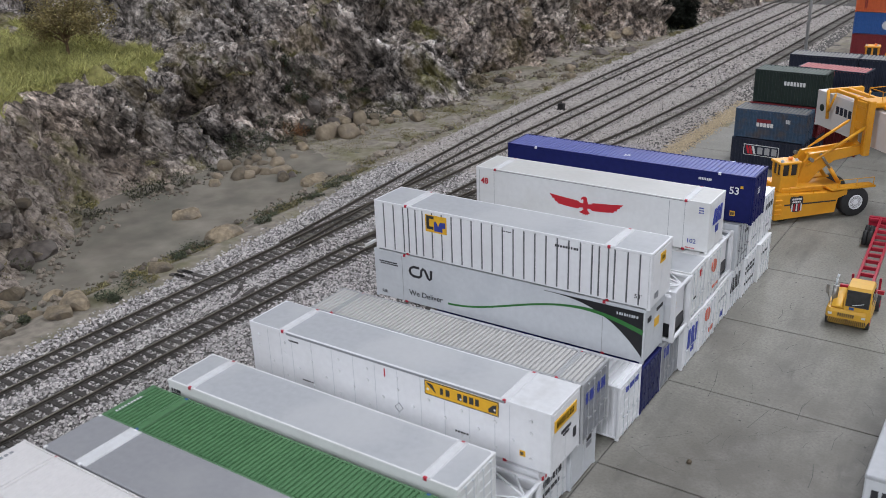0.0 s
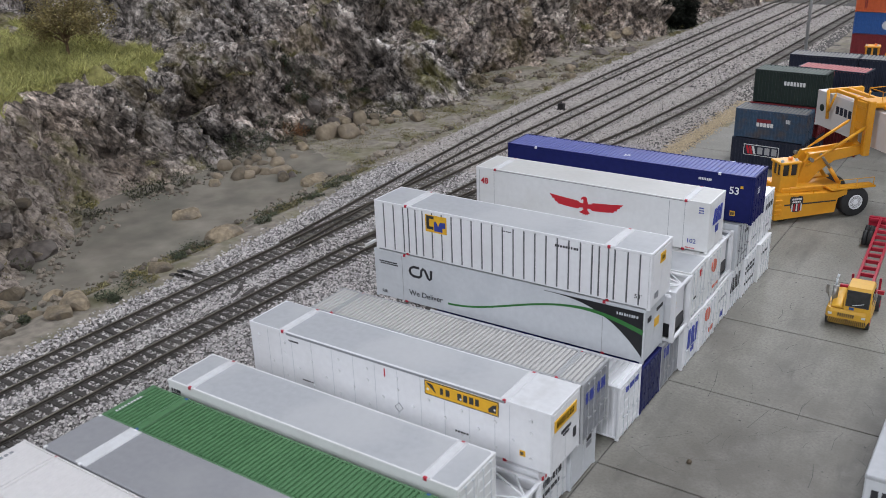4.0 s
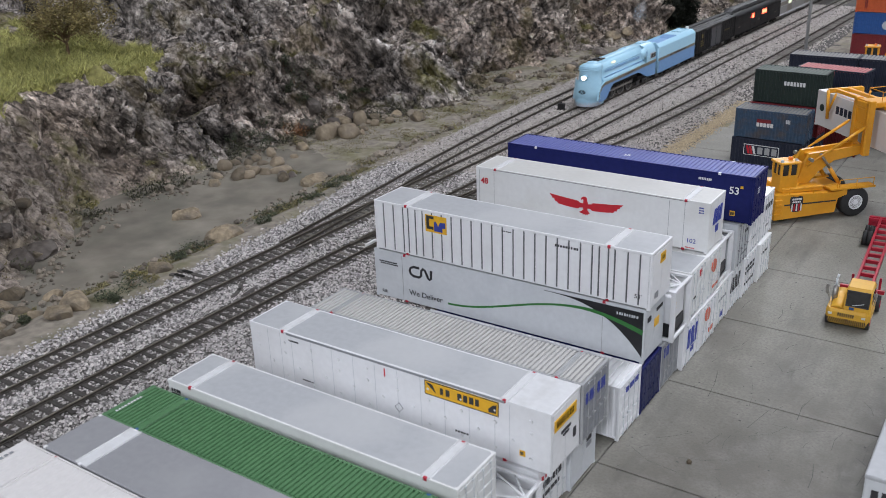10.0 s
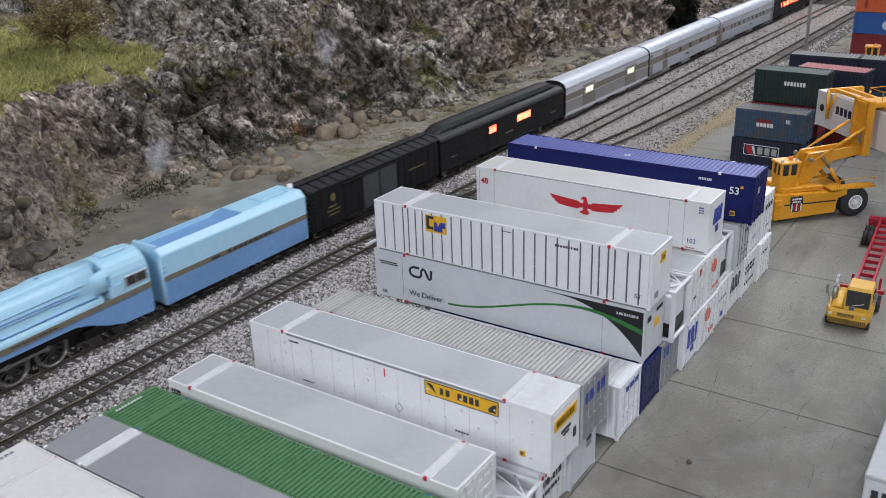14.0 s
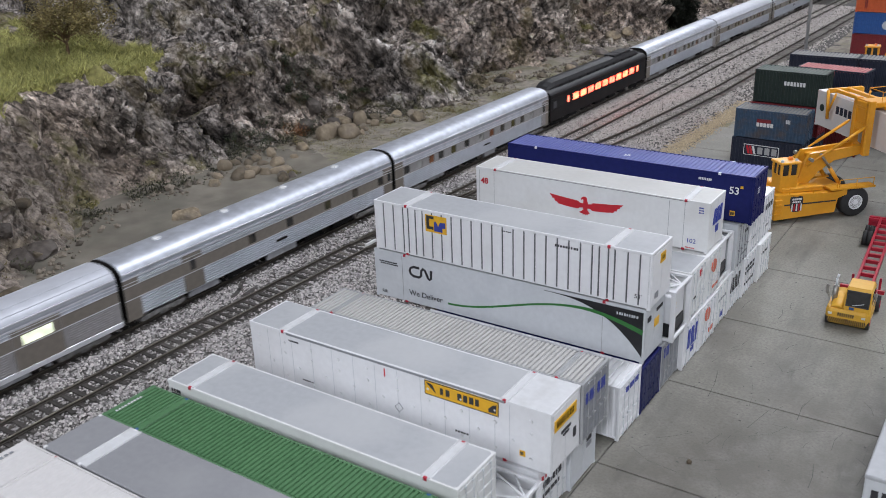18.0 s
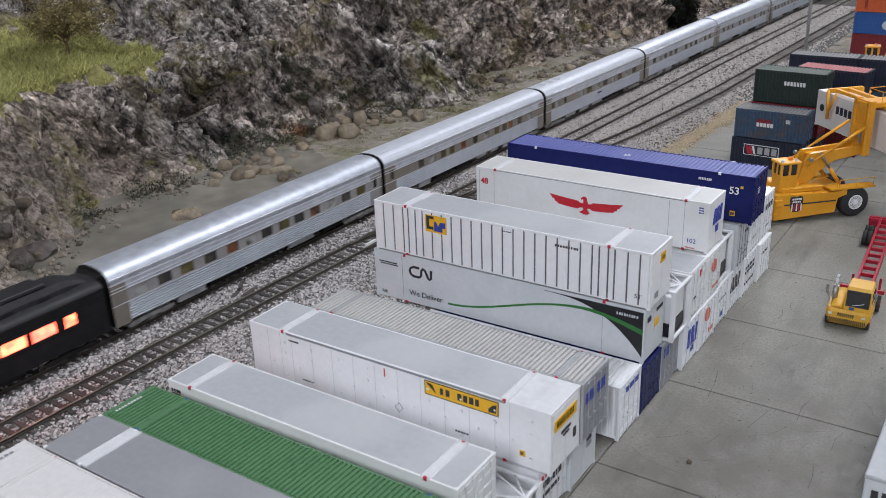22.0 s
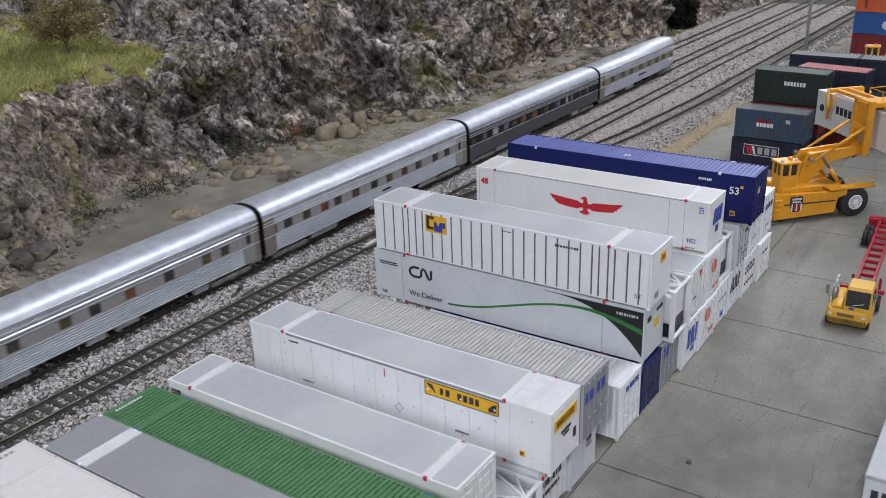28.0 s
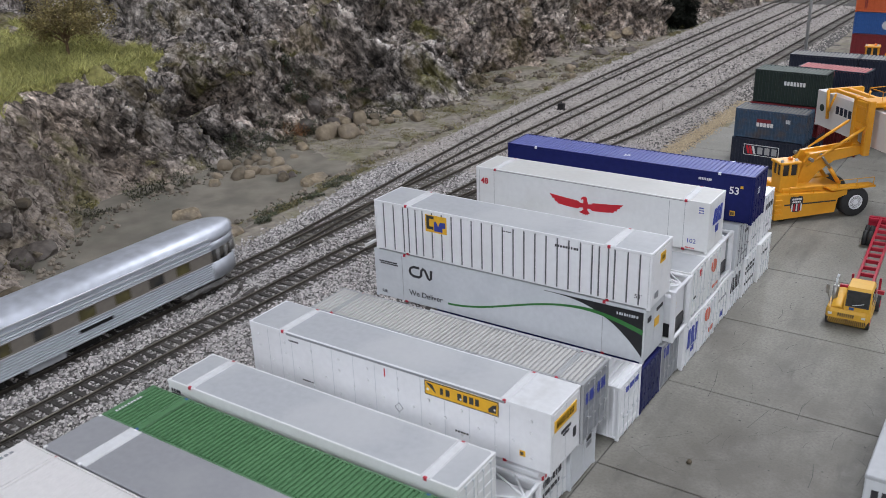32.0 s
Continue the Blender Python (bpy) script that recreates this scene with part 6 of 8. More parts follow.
def streamlined_engine():
    base = train_thing("steam_locomotive", "sky blue streamlined steam locomotive with gold stripe", "locomotive", -1599, -1401)

    def ring(y, zt, low=17.0, waist=13.4):
        """Shroud section: ledge below, rounded boiler above."""
        half = [(low, 24.0), (low, 30.6), (low - 0.7, 32.0), (waist + 1.2, 33.4), (waist + 0.2, 35.0), (waist, 38.6)]
        top = []
        for i in range(1, 9):
            a = math.pi / 2 * i / 9
            top.append((waist * math.cos(a) ** 0.72, 38.6 + (zt - 38.6) * math.sin(a) ** 0.85))
        right = half + top
        return [(x, y, z) for x, z in right] + [(0, y, zt)] + [(-x, y, z) for x, z in reversed(right)]
    bm = new_bm()
    skin(bm, [ring(*r) for r in ((-70, 52.4), (-30, 52.8), (30, 53.2), (62, 53.4))])
    part("boiler_shroud", bm, SKY, base)
    # nose: stacked rounded plan sections, leaning back to the boiler top
    bm = new_bm()
    rings = []
    for z, w, y in ((1.0, 15.0, -97.5), (8, 16.6, -98.5), (18, 16.6, -96), (25, 15.8, -93.4), (30, 14.6, -91.2), (33, 13.6, -90.4), (38, 13.2, -90.0), (44, 12.8, -89.2), (48, 12.6, -88.2), (50.4, 12.0, -86.4), (51.8, 10.0, -84.0), (52.3, 7.0, -81)):
        rings.append([(w * math.cos(a), -76 + (y + 76) * math.sin(a) ** 0.7, z) for a in [math.pi * i / 18 for i in range(19)]] + [(-w, -66, z), (w, -66, z)])
    skin(bm, rings)
    part("nose_shroud", bm, SKY, base)
    # visor ribs round the brow and a groove below it
    for z, w, y in ((45.6, 13.7, -90.6), (47.6, 13.6, -89.4), (49.4, 13.1, -87.9)):
        bm = new_bm()
        rr = []
        for zz, g in ((z - 0.5, 0.1), (z, 0.75), (z + 0.5, 0.1)):
            rr.append([((w + g) * math.cos(a), -76 + (y + 76 - g) * math.sin(a) ** 0.7, zz) for a in [math.pi * i / 18 for i in range(19)]])
        skin(bm, rr, closed=False, caps=False)
        part("visor_rib", bm, SKY, base)
    # apron over the pilot
    bm = new_bm()
    rr = []
    for zz, g in ((9.0, 0.2), (9.6, 1.3), (18, 1.2), (26, 0.8), (31.0, 0.2)):
        rr.append([((16.9 + g) * math.cos(a), -76 - (20.6 + g - 0.12 * (zz - 9)) * math.sin(a) ** 0.7, zz + (4.5 * abs(math.cos(a)) if zz > 20 else 0)) for a in [math.pi * (1 + i) / 20 for i in range(19)]])
    skin(bm, rr, closed=False, caps=False)
    part("apron", bm, SKY, base)
    bm = new_bm()
    for k in range(6):
        z = 0.9 + k * 1.35
        rr = []
        for zz, g in ((z, 0.3), (z + 0.6, 1.0), (z + 1.15, 0.3)):
            rr.append([((15.6 + g) * math.cos(a), -76 - (21.4 + g) * math.sin(a) ** 0.72, zz) for a in [math.pi * i / 18 for i in range(19)]])
        skin(bm, rr, closed=False, caps=False)
    part("pilot_bars", bm, STAINLESS, base)
    bm = new_bm()
    for k in range(9):
        a = math.pi * k / 8
        rod(bm, (4.4 * math.cos(a), -98.3, 20 + 2.6 * math.sin(a)), (4.4 * math.cos(a), -98.3, 20 - 2.6 * math.sin(a)), 0.5, 5)
    part("nose_grille", bm, UNDER, base)
    bm = new_bm()
    rod(bm, (0, -86, 37.6), (0, -94.2, 37.2), 3.7, 18, 3.2)
    lamp = part("headlamp_housing", bm, SKY, base)
    bm = new_bm()
    rod(bm, (0, -94.0, 37.2), (0, -94.8, 37.2), 2.7, 18)
    part("headlamp", bm, HEADLAMP, lamp, "glowing white headlamp")
    # casing along the top, with the recess of the chimney, a dome plate and a rear hump
    bm = new_bm()
    rings = []
    for y, w, h in ((-82, 6, 50), (-78, 8, 53.2), (-70, 8.4, 54.6), (-44, 8.4, 54.6), (-34, 7.4, 54.4), (18, 7.2, 54.6), (24, 7.6, 55.6), (36, 7.6, 55.8), (46, 7.0, 55.2), (64, 7.0, 55.0)):
        rings.append([(-w, y, 47), (-w * 0.92, y, h - 1.2), (-w * 0.6, y, h), (w * 0.6, y, h), (w * 0.92, y, h - 1.2), (w, y, 47)])
    skin(bm, rings)
    part("top_casing", bm, SKY, base)
    bm = new_bm()
    rbox(bm, -6.6, 6.6, -68, -46, 54.2, 55.5, 0.5)
    part("smoke_stack", bm, P_BLACK, base, "black chimney opening")
    for k, y in enumerate((-63, -55)):
        bm = new_bm()
        rod(bm, (0, y, 55), (0, y, 56.6), 3.4, 14)
        part("stack_pipe", bm, COAL, base)
    bm = new_bm()
    rod(bm, (0, 29, 55.4), (0, 29, 56.2), 1.5, 12)
    part("safety_valve", bm, MIDBLUE, base)
    for sx in (-1, 1):
        # side skirt with the opening over the drivers
        bm = new_bm()
        out = [(-82, 5.5), (-80, 14), (-76, 22), (-68, 25.0), (99, 27.0), (99, 8.5), (74, 9.4), (62, 13), (48, 19.0), (38, 21.8), (-42, 21.8), (-48, 19), (-55, 12), (-62, 6.5), (-66, 5.5)]
        extrude_outline(bm, out, 0, sx * 15.6, sx * 17.2)
        part("side_skirt", bm, MIDBLUE, base)
        bm = new_bm()
        out = [(-84.4, 8), (-81.5, 17), (-76, 22.6), (-68, 24.8), (99, 26.6), (99, 30.4), (-68, 28.4), (-78, 25.6), (-84, 18.6), (-86.6, 8)]
        extrude_outline(bm, out, 0, sx * 16.2, sx * 17.7)
        part("gold_stripe", bm, GOLD, base)
        bm = new_bm()
        extrude_outline(bm, [(-88.4, 8), (-86.0, 19), (-79.4, 26.6), (-68.5, 29.6), (-68.5, 28.4), (-78, 25.6), (-84, 18.6), (-86.6, 8)], 0, sx * 16.2, sx * 17.8)
        part("stripe_edge", bm, SKY, base)
        bm = new_bm()
        for i in range(9):
            hexa(bm, sx * 17.6 - 0.15, sx * 17.6 + 0.15, -6 + i * 3.6, -3.8 + i * 3.6, 26.8, 28.2)
        part("bar_marking", bm, P_INK, base)
        for zz in (40.2, 42.0):
            bm = new_bm()
            rbox(bm, sx * 13.5 - 0.4, sx * 13.5 + 0.4, -62, 48, zz, zz + 0.55, 0.15)
            part("trim_strip", bm, MIDBLUE, base)
        bm = new_bm()
        rod(bm, (sx * 13.0, -60, 44.6), (sx * 13.0, 52, 45.4), 0.45, 6)
        for y in (-50, -20, 10, 40):
            rod(bm, (sx * 12.0, y, 44.8), (sx * 13.0, y, 44.8), 0.35, 5)
        part("handrail", bm, SKY, base)
        bm = new_bm()
        rod(bm, (sx * 15.0, -64, 33.9), (sx * 15.0, 60, 34.6), 0.55, 6)
        part("pipe", bm, MIDBLUE, base)
        bm = new_bm()
        rbox(bm, sx * 11.6 - 1.2, sx * 11.6 + 1.2, -38, -28, 47.0, 49.0, 0.4)
        part("number_lamp", bm, GLOW_CREAM, base)
        # flared casing ahead of the cab
        bm = new_bm()
        rings = []
        for y, g, h in ((56, 0.0, 46), (60, 1.4, 47), (64, 2.6, 48), (68, 3.0, 48.6)):
            rings.append([(sx * 12.6, y, 35), (sx * (13.2 + g), y, 36), (sx * (13.2 + g), y, h - 3), (sx * (11.5 + g * 0.6), y, h + 1.5), (sx * 10, y, h + 1)])
        skin(bm, rings)
        part("flared_casing", bm, SKY, base)
        bm = new_bm()
        rbox(bm, sx * 16.2 - 0.5, sx * 16.2 + 0.5, 67.2, 68.6, 35, 46, 0.2)
        part("cab_pillar", bm, MIDBLUE, base)
    # cab
    bm = new_bm()
    extrude_outline(bm, [(z, x) for x, z in [(-17.0, 27), (17.0, 27), (17.2, 38)] + [(x * 0.98, z) for x, z in roof_outline(16.9, 38, 54.2, 12, 2.5)] + [(-17.3, 38)]], 1, 67, 99)
    cab = part("cab", bm, SKY, base)
    bm = new_bm()
    rbox(bm, 17.0, 17.8, 79, 97, 33.6, 41.4, 0.3)
    part("cab_window_frame", bm, STAINLESS, cab)
    for a, b in ((80, 87.6), (88.4, 96)):
        bm = new_bm()
        hexa(bm, 17.3, 18.0, a, b, 34.6, 40.4)
        part("cab_window", bm, GLASS, cab)
    bm = new_bm()
    rbox(bm, -4.5, 4.5, 74, 92, 53.6, 55.6, 0.5)
    part("cab_hatch", bm, SKY, cab)
    bm = new_bm()
    hexa(bm, -13, 13, 98.6, 102, 8, 40)
    part("cab_curtain", bm, MIDBLUE, base)
    # frame, cylinders, wheels
    bm = new_bm()
    hexa(bm, -7, 7, -84, 96, 5, 15)
    for sx in (-1, 1):
        rod(bm, (sx * 12.5, -64, 9), (sx * 12.5, -46, 9), 4.4, 14)
    hexa(bm, -13, 13, 46, 94, 8, 14)
    hexa(bm, -12, 12, -50, 46, 15, 22)
    part("frame", bm, UNDER, base)
    for y, r in ((-72, 4.9), (-56, 4.9), (54, 5.2), (74, 5.6)):
        bm = new_bm()
        for sx in (-1, 1):
            rod(bm, (sx * 8, y, r), (sx * 10.4, y, r), r, 16)
        rod(bm, (-10, y, r), (10, y, r), 1.2, 8)
        part("small_wheelset", bm, WHEEL_DARK, base)
    for y in (-32, -4.7, 22.6):
        for sx in (-1, 1):
            bm = new_bm()
            r = 11.4
            n = 28
            ring_o = [[(px, r_ * math.cos(2 * math.pi * i / n), r_ * math.sin(2 * math.pi * i / n)) for i in range(n)] for px, r_ in
                      ((-1.2, r - 1.8), (-1.2, r), (1.2, r), (1.2, r - 1.8))]
            rows = [[bm.verts.new(p) for p in q] for q in ring_o]
            for k in range(4):
                a_, b_ = rows[k], rows[(k + 1) % 4]
                for i in range(n):
                    bm.faces.new((a_[i], a_[(i + 1) % n], b_[(i + 1) % n], b_[i]))
            rod(bm, (-1.4, 0, 0), (1.6, 0, 0), 2.6, 12)
            extrude_outline(bm, [(9.2 * math.cos(a), 9.2 * math.sin(a)) for a in [math.pi * (1.2 + 0.6 * i / 8) for i in range(9)]], 0, -0.8, 0.8)
            w = part("driving_wheel", bm, WHEEL_DARK, base)
            tb = new_bm()
            rows = [[tb.verts.new((px, r_ * math.cos(2 * math.pi * i / n), r_ * math.sin(2 * math.pi * i / n))) for i in range(n)] for px, r_ in ((1.15, r - 1.5), (1.45, r - 1.3), (1.45, r - 0.2), (1.15, r))]
            for k in range(3):
                for i in range(n):
                    tb.faces.new((rows[k][i], rows[k][(i + 1) % n], rows[k + 1][(i + 1) % n], rows[k + 1][i]))
            part("tyre", tb, STEEL, w, "bright steel tyre")
            if not SPOKE:
                sb = new_bm()
                rod(sb, (0, 2, 0), (0, 10, 0), 0.55, 6)
                SPOKE.append(to_mesh("spoke", sb, WHEEL_DARK))
            for i in range(12):
                sp = new("spoke", SPOKE[0])
                sp.parent = w
                sp.matrix_local = pose(0, 0, 0, 30 * i, 0, 0)
            w.matrix_local = at(sx * 9.4, y, r)
            DRIVERS.append((w, sx * 9.4, y, r))
    for sx in (-1, 1):
        bm = new_bm()
        rbox(bm, -0.5, 0.5, -32.5, 24.6, -1.1, 1.1, 0.25)
        for y in (-32, -4.7, 22.6):
            rod(bm, (-0.7, y, 0), (0.7, y, 0), 1.9, 10)
        hexa(bm, -0.1, 0.9, -50, -31, -0.7, 0.7)
        w = part("side_rod", bm, STEEL, base)
        w.matrix_local = at(sx * 11.6, 0, 11.4)
        DRIVERS.append((w, sx * 11.6, 0, None))
    return base


def engine_tender():
    base = train_thing("tender", "sky blue streamlined tender with gold stripe", "tender", -1391, -1241)
    a, b = -73.5, 73.5
    bm = new_bm()
    out = [(-17.2, 7.5), (17.2, 7.5), (17.2, 43.4), (16.6, 44.6), (12.2, 48.4), (11.4, 48.6), (11.2, 44.0), (-11.2, 44.0), (-11.4, 48.6), (-12.2, 48.4), (-16.6, 44.6), (-17.2, 43.4)]
    extrude_outline(bm, [(z, x) for x, z in out], 1, a, b)
    part("body", bm, SKY, base)
    # rounded front corners of the sides
    for sx in (-1, 1):
        bm = new_bm()
        rod(bm, (sx * 15.7, a + 0.4, 7.6), (sx * 15.7, a + 0.4, 43.0), 1.5, 10)
        part("corner", bm, SKY, base)
    bm = new_bm()
    hexa(bm, -17.35, 17.35, a + 0.5, b - 0.5, 7.3, 24.8)
    part("lower_side", bm, MIDBLUE, base)
    bm = new_bm()
    hexa(bm, -17.5, 17.5, a + 0.2, b - 0.2, 24.8, 28.6)
    part("gold_stripe", bm, GOLD, base)
    bm = new_bm()
    for i in range(9):
        hexa(bm, 17.4, 17.8, -14 + i * 5.4, -14 + i * 5.4 + 3.6, 25.6, 27.8)
    hexa(bm, 17.4, 17.8, -30, -22, 25.8, 27.4)
    part("bar_marking", bm, P_INK, base)
    # open bunker: deep blue trough with sloping rear sheet
    bm = new_bm()
    extrude_outline(bm, [(a + 2, 44.2), (-4, 45.0), (10, 48.8), (10, 44.0)], 0, -11, 11)
    part("bunker_slope", bm, MIDBLUE, base)
    bm = new_bm()
    rbox(bm, -12, 12, a, a + 2.5, 44, 50.6, 0.6)
    part("bunker_wall", bm, SKY, base)
    bm = new_bm()
    rbox(bm, -11.3, 11.3, 10, b - 0.4, 44.2, 49.0, 0.6)
    part("water_deck", bm, SKY, base)
    bm = new_bm()
    for x0, x1, y0, y1 in ((-7, 7, 34, 35.2), (-7, 7, 64, 65.2), (-7.6, -6.6, 34, 65), (6.6, 7.6, 34, 65)):
        rbox(bm, x0, x1, y0, y1, 48.8, 50.2, 0.3)
    part("water_hatch", bm, SKY, base)
    bm = new_bm()
    for k in range(8):
        hexa(bm, 16.0, 17.9, a + 0.5 + 0.01 * k, a + 2.8, 10 + k * 3.6, 10.5 + k * 3.6)
    part("ladder", bm, MIDBLUE, base)
    bm = new_bm()
    hexa(bm, -10, 10, a + 2, b - 2, 5, 8)
    part("underframe", bm, UNDER, base)
    for y in (-44, 44):
        truck(base, y, (-16, 0, 16), 4.9)
    bm = new_bm()
    rod(bm, (4, b - 3, 48), (4, b - 3, 52.6), 2.4, 12)
    part("lamp", bm, P_WHITE, base)


streamlined_engine()
engine_tender()


def wisp_material():
    mat = bpy.data.materials.new("thin_smoke")
    mat.use_nodes = True
    nt = mat.node_tree
    n, l = nt.nodes, nt.links
    bsdf = n["Principled BSDF"]
    bsdf.inputs["Base Color"].default_value = (0.75, 0.77, 0.8, 1)
    bsdf.inputs["Roughness"].default_value = 1.0
    co = n.new("ShaderNodeTexCoord").outputs["Object"]
    t = n.new("ShaderNodeTexNoise")
    t.inputs["Scale"].default_value, t.inputs["Detail"].default_value = 90.0, 5.0
    l.new(co, t.inputs["Vector"])
    r = n.new("ShaderNodeMapRange")
    r.inputs[1].default_value, r.inputs[2].default_value, r.inputs[4].default_value = 0.42, 0.8, 0.26
    l.new(t.outputs["Fac"], r.inputs[0])
    l.new(r.outputs[0], bsdf.inputs["Alpha"])
    return mat


WISP = wisp_material()
PUFFS = []
for k in range(9):
    base = thing("smoke_puff", ident(), "thin pale puff of chimney smoke in the air", "smoke", "smoke of the locomotive")
    for j in range(4):
        bm = new_bm()
        bmesh.ops.create_icosphere(bm, subdivisions=3, radius=1.0)
        rr = 2.6 + 2.9 * j
        off = Vector((k * 3.1, j * 5.7, 2.0))
        for v in bm.verts:
            n_ = noise.noise(v.co * 1.3 + off) * 0.5
            v.co = Vector((v.co.x * rr * 0.8, v.co.y * rr * 0.9, v.co.z * rr * 1.25)) * (1 + n_)
        for f in bm.faces:
            f.smooth = True
        part("wisp", bm, WISP, base)
    PUFFS.append((base, 6.4 + 0.95 * k))
# ---- far container stacks ----
def twenty(x, y, z, paint, label, turn=0.0, H=H8, L=L20, **kw):
    return container(x, y, z, L, W8, H, label, paint, turn=turn, group="far container stacks", name="short_container", **kw)


P_FADEROOF = surface("dusty_grey_roof", (0.20, 0.195, 0.185), 0.6, var=0.15, stain=(0.27, 0.26, 0.24))
P_GREENROOF = surface("dusty_green_roof", (0.10, 0.125, 0.11), 0.6, var=0.15, stain=(0.15, 0.17, 0.15))
c = twenty(84, 483, 0, P_DKNAVY, "dark navy short container with white framed sign", -2)
side_plate(c, "framed_sign", rect(13, 48, 13, 24), P_OFFWHITE, "", 0.3)
side_plate(c, "sign_field", rect(13.6, 47.4, 13.6, 23.4), P_DKNAVY, "", 0.4)
for k in range(3):
    side_plate(c, "slanted_mark", [(15 + k * 3, 22.6), (17.2 + k * 3, 22.6), (19.6 + k * 3, 14.4), (17.4 + k * 3, 14.4)], P_RED if k < 2 else P_OFFWHITE, "", 0.5)
bm = new_bm()
for k in range(3):
    hexa(bm, 27 + k * 7, 32 + k * 7, -0.5, 0.1, 15, 22)
part("company_mark", bm, P_GREY, c)
c = twenty(85.5, 483, 29.8, P_SEACO, "weathered blue short container with red and white mark", -2, roof_paint=P_FADEROOF)
side_plate(c, "red_field", rect(22, 36, 17.5, 21), P_MAROON, "", 0.3)
bm = new_bm()
for k in range(5):
    hexa(bm, 22 + k * 3.4, 24.6 + k * 3.4, -0.5, 0.1, 13.4, 17.2)
part("company_mark", bm, P_OFFWHITE, c)
side_bars(c, 50, 55, 19, 23, 3, P_PALE, 2)
for z, paint, label, mark, roofp in ((0, P_DKNAVY, "dark short container at the bottom of a stack", None, None), (29.8, P_MAROON, "dark red short container in a stack", P_WHITE, None),
                                     (59.6, P_DKGREEN, "dark green short container with pale lettering bars", P_OFFWHITE, P_GREENROOF)):
    hh = H9 if z > 50 else H8
    c = twenty(92 if z > 50 else 90, 517, z, paint, label, -3, H=hh, roof_paint=roofp)
    if mark:
        zz = 19.5 if z > 50 else 17
        bm = new_bm()
        for k in range(7):
            hexa(bm, 30 + k * 3.1 - (13 if z < 50 else 0), 32.2 + k * 3.1 - (13 if z < 50 else 0), -0.3, 0.1, zz, zz + 4.0)
        part("company_mark", bm, mark, c)
for z, paint, label in ((0, P_MAROON, "dark red short container in a mixed stack"), (29.8, P_GREY, "grey short container in a mixed stack"), (59.6, P_DKNAVY, "dark short container with faded red roof")):
    c = twenty(120, 574, z * 0.975, paint, label, -8, roof_paint=P_PINK if z > 50 else None)
    if z > 50:
        side_bars(c, 4, 40, 23, 28, 9, P_PINK, 3)
for x in (102, 173):
    for z, paint, label in ((0, P_MIDGREY, "grey short container at the bottom of a stack"), (29.8, P_SEACO, "weathered blue short container in a stack"), (59.6, P_DKNAVY, "dark navy short container on top of a stack")):
        twenty(x, 612, z, paint, label, 0, H=H9 if z > 50 else H8, roof_paint=P_FADEROOF if z > 50 else None)
for k, (z, paint, label) in enumerate(((0, P_MAROON, "oxide red container at the bottom of a tall stack"), (33.4, P_SEABLUE, "blue container with white round mark in a tall stack"), (66.8, P_ORANGE, "orange red container in a tall stack"), (100.2, P_ORANGE, "orange red container on top of a tall stack"))):
    c = container(70, 1145, z, L40, W8, H9, label, paint, group="far container stacks")
    if z == 33.4:
        bm = new_bm()
        rod(bm, (48, 0.2, 15), (48, -0.4, 15), 6.5, 20)
        part("round_mark", bm, P_PALE, c)
    if z == 66.8:
        side_bars(c, 13, 17, 6, 20, 2, P_MAROON, 3)


# ---- lifting machine ----
def disc(bm, x, y, z, r, w, seg=24, axis=1):
    a, b = [x, y, z], [x, y, z]
    a[axis] -= w / 2
    b[axis] += w / 2
    rod(bm, a, b, r, seg)


def tyre(parent, x, y, z, r, w, hub=P_WHITE, out=-1):
    """A fat tyre with a dished hub; its outer side looks to out * y."""
    bm = new_bm()
    prof = [(-w / 2, r * 0.46), (-w / 2, r * 0.9), (-w * 0.36, r), (w * 0.36, r), (w / 2, r * 0.9), (w / 2, r * 0.46)]
    n = 28
    rows = [[(x + rr * math.cos(2 * math.pi * i / n), y + yy, z + rr * math.sin(2 * math.pi * i / n)) for i in range(n)] for yy, rr in prof]
    skin(bm, rows)
    t = part("tyre", bm, RUBBER, parent)
    bm = new_bm()
    rings = []
    for yy, rr in ((out * w * 0.5, r * 0.5), (out * (w * 0.5 + 0.5), r * 0.45), (out * (w * 0.5 - 0.6), r * 0.36), (out * (w * 0.5 - 0.4), r * 0.2), (out * (w * 0.5 + 0.5), r * 0.16)):
        rings.append([(x + rr * math.cos(2 * math.pi * i / n), y + yy, z + rr * math.sin(2 * math.pi * i / n)) for i in range(n)])
    skin(bm, rings)
    part("wheel_hub", bm, hub, t, "white dished wheel hub")
    return t


CLEAR = surface("dim_cab_glass", (0.035, 0.035, 0.035), 0.08, var=0.2)
AMBER = surface("amber_beacon_plastic", (0.85, 0.22, 0.03), 0.3, var=0.05)


def rail_bars(parent, pts, h, r=0.35, name="handrail"):
    bm = new_bm()
    tops = [(p[0], p[1], p[2] + h) for p in pts]
    for p, q in zip(pts, tops):
        rod(bm, p, q, r, 5)
    for p, q in zip(tops, tops[1:]):
        rod(bm, p, q, r, 5)
    part(name, bm, P_CAT, parent)


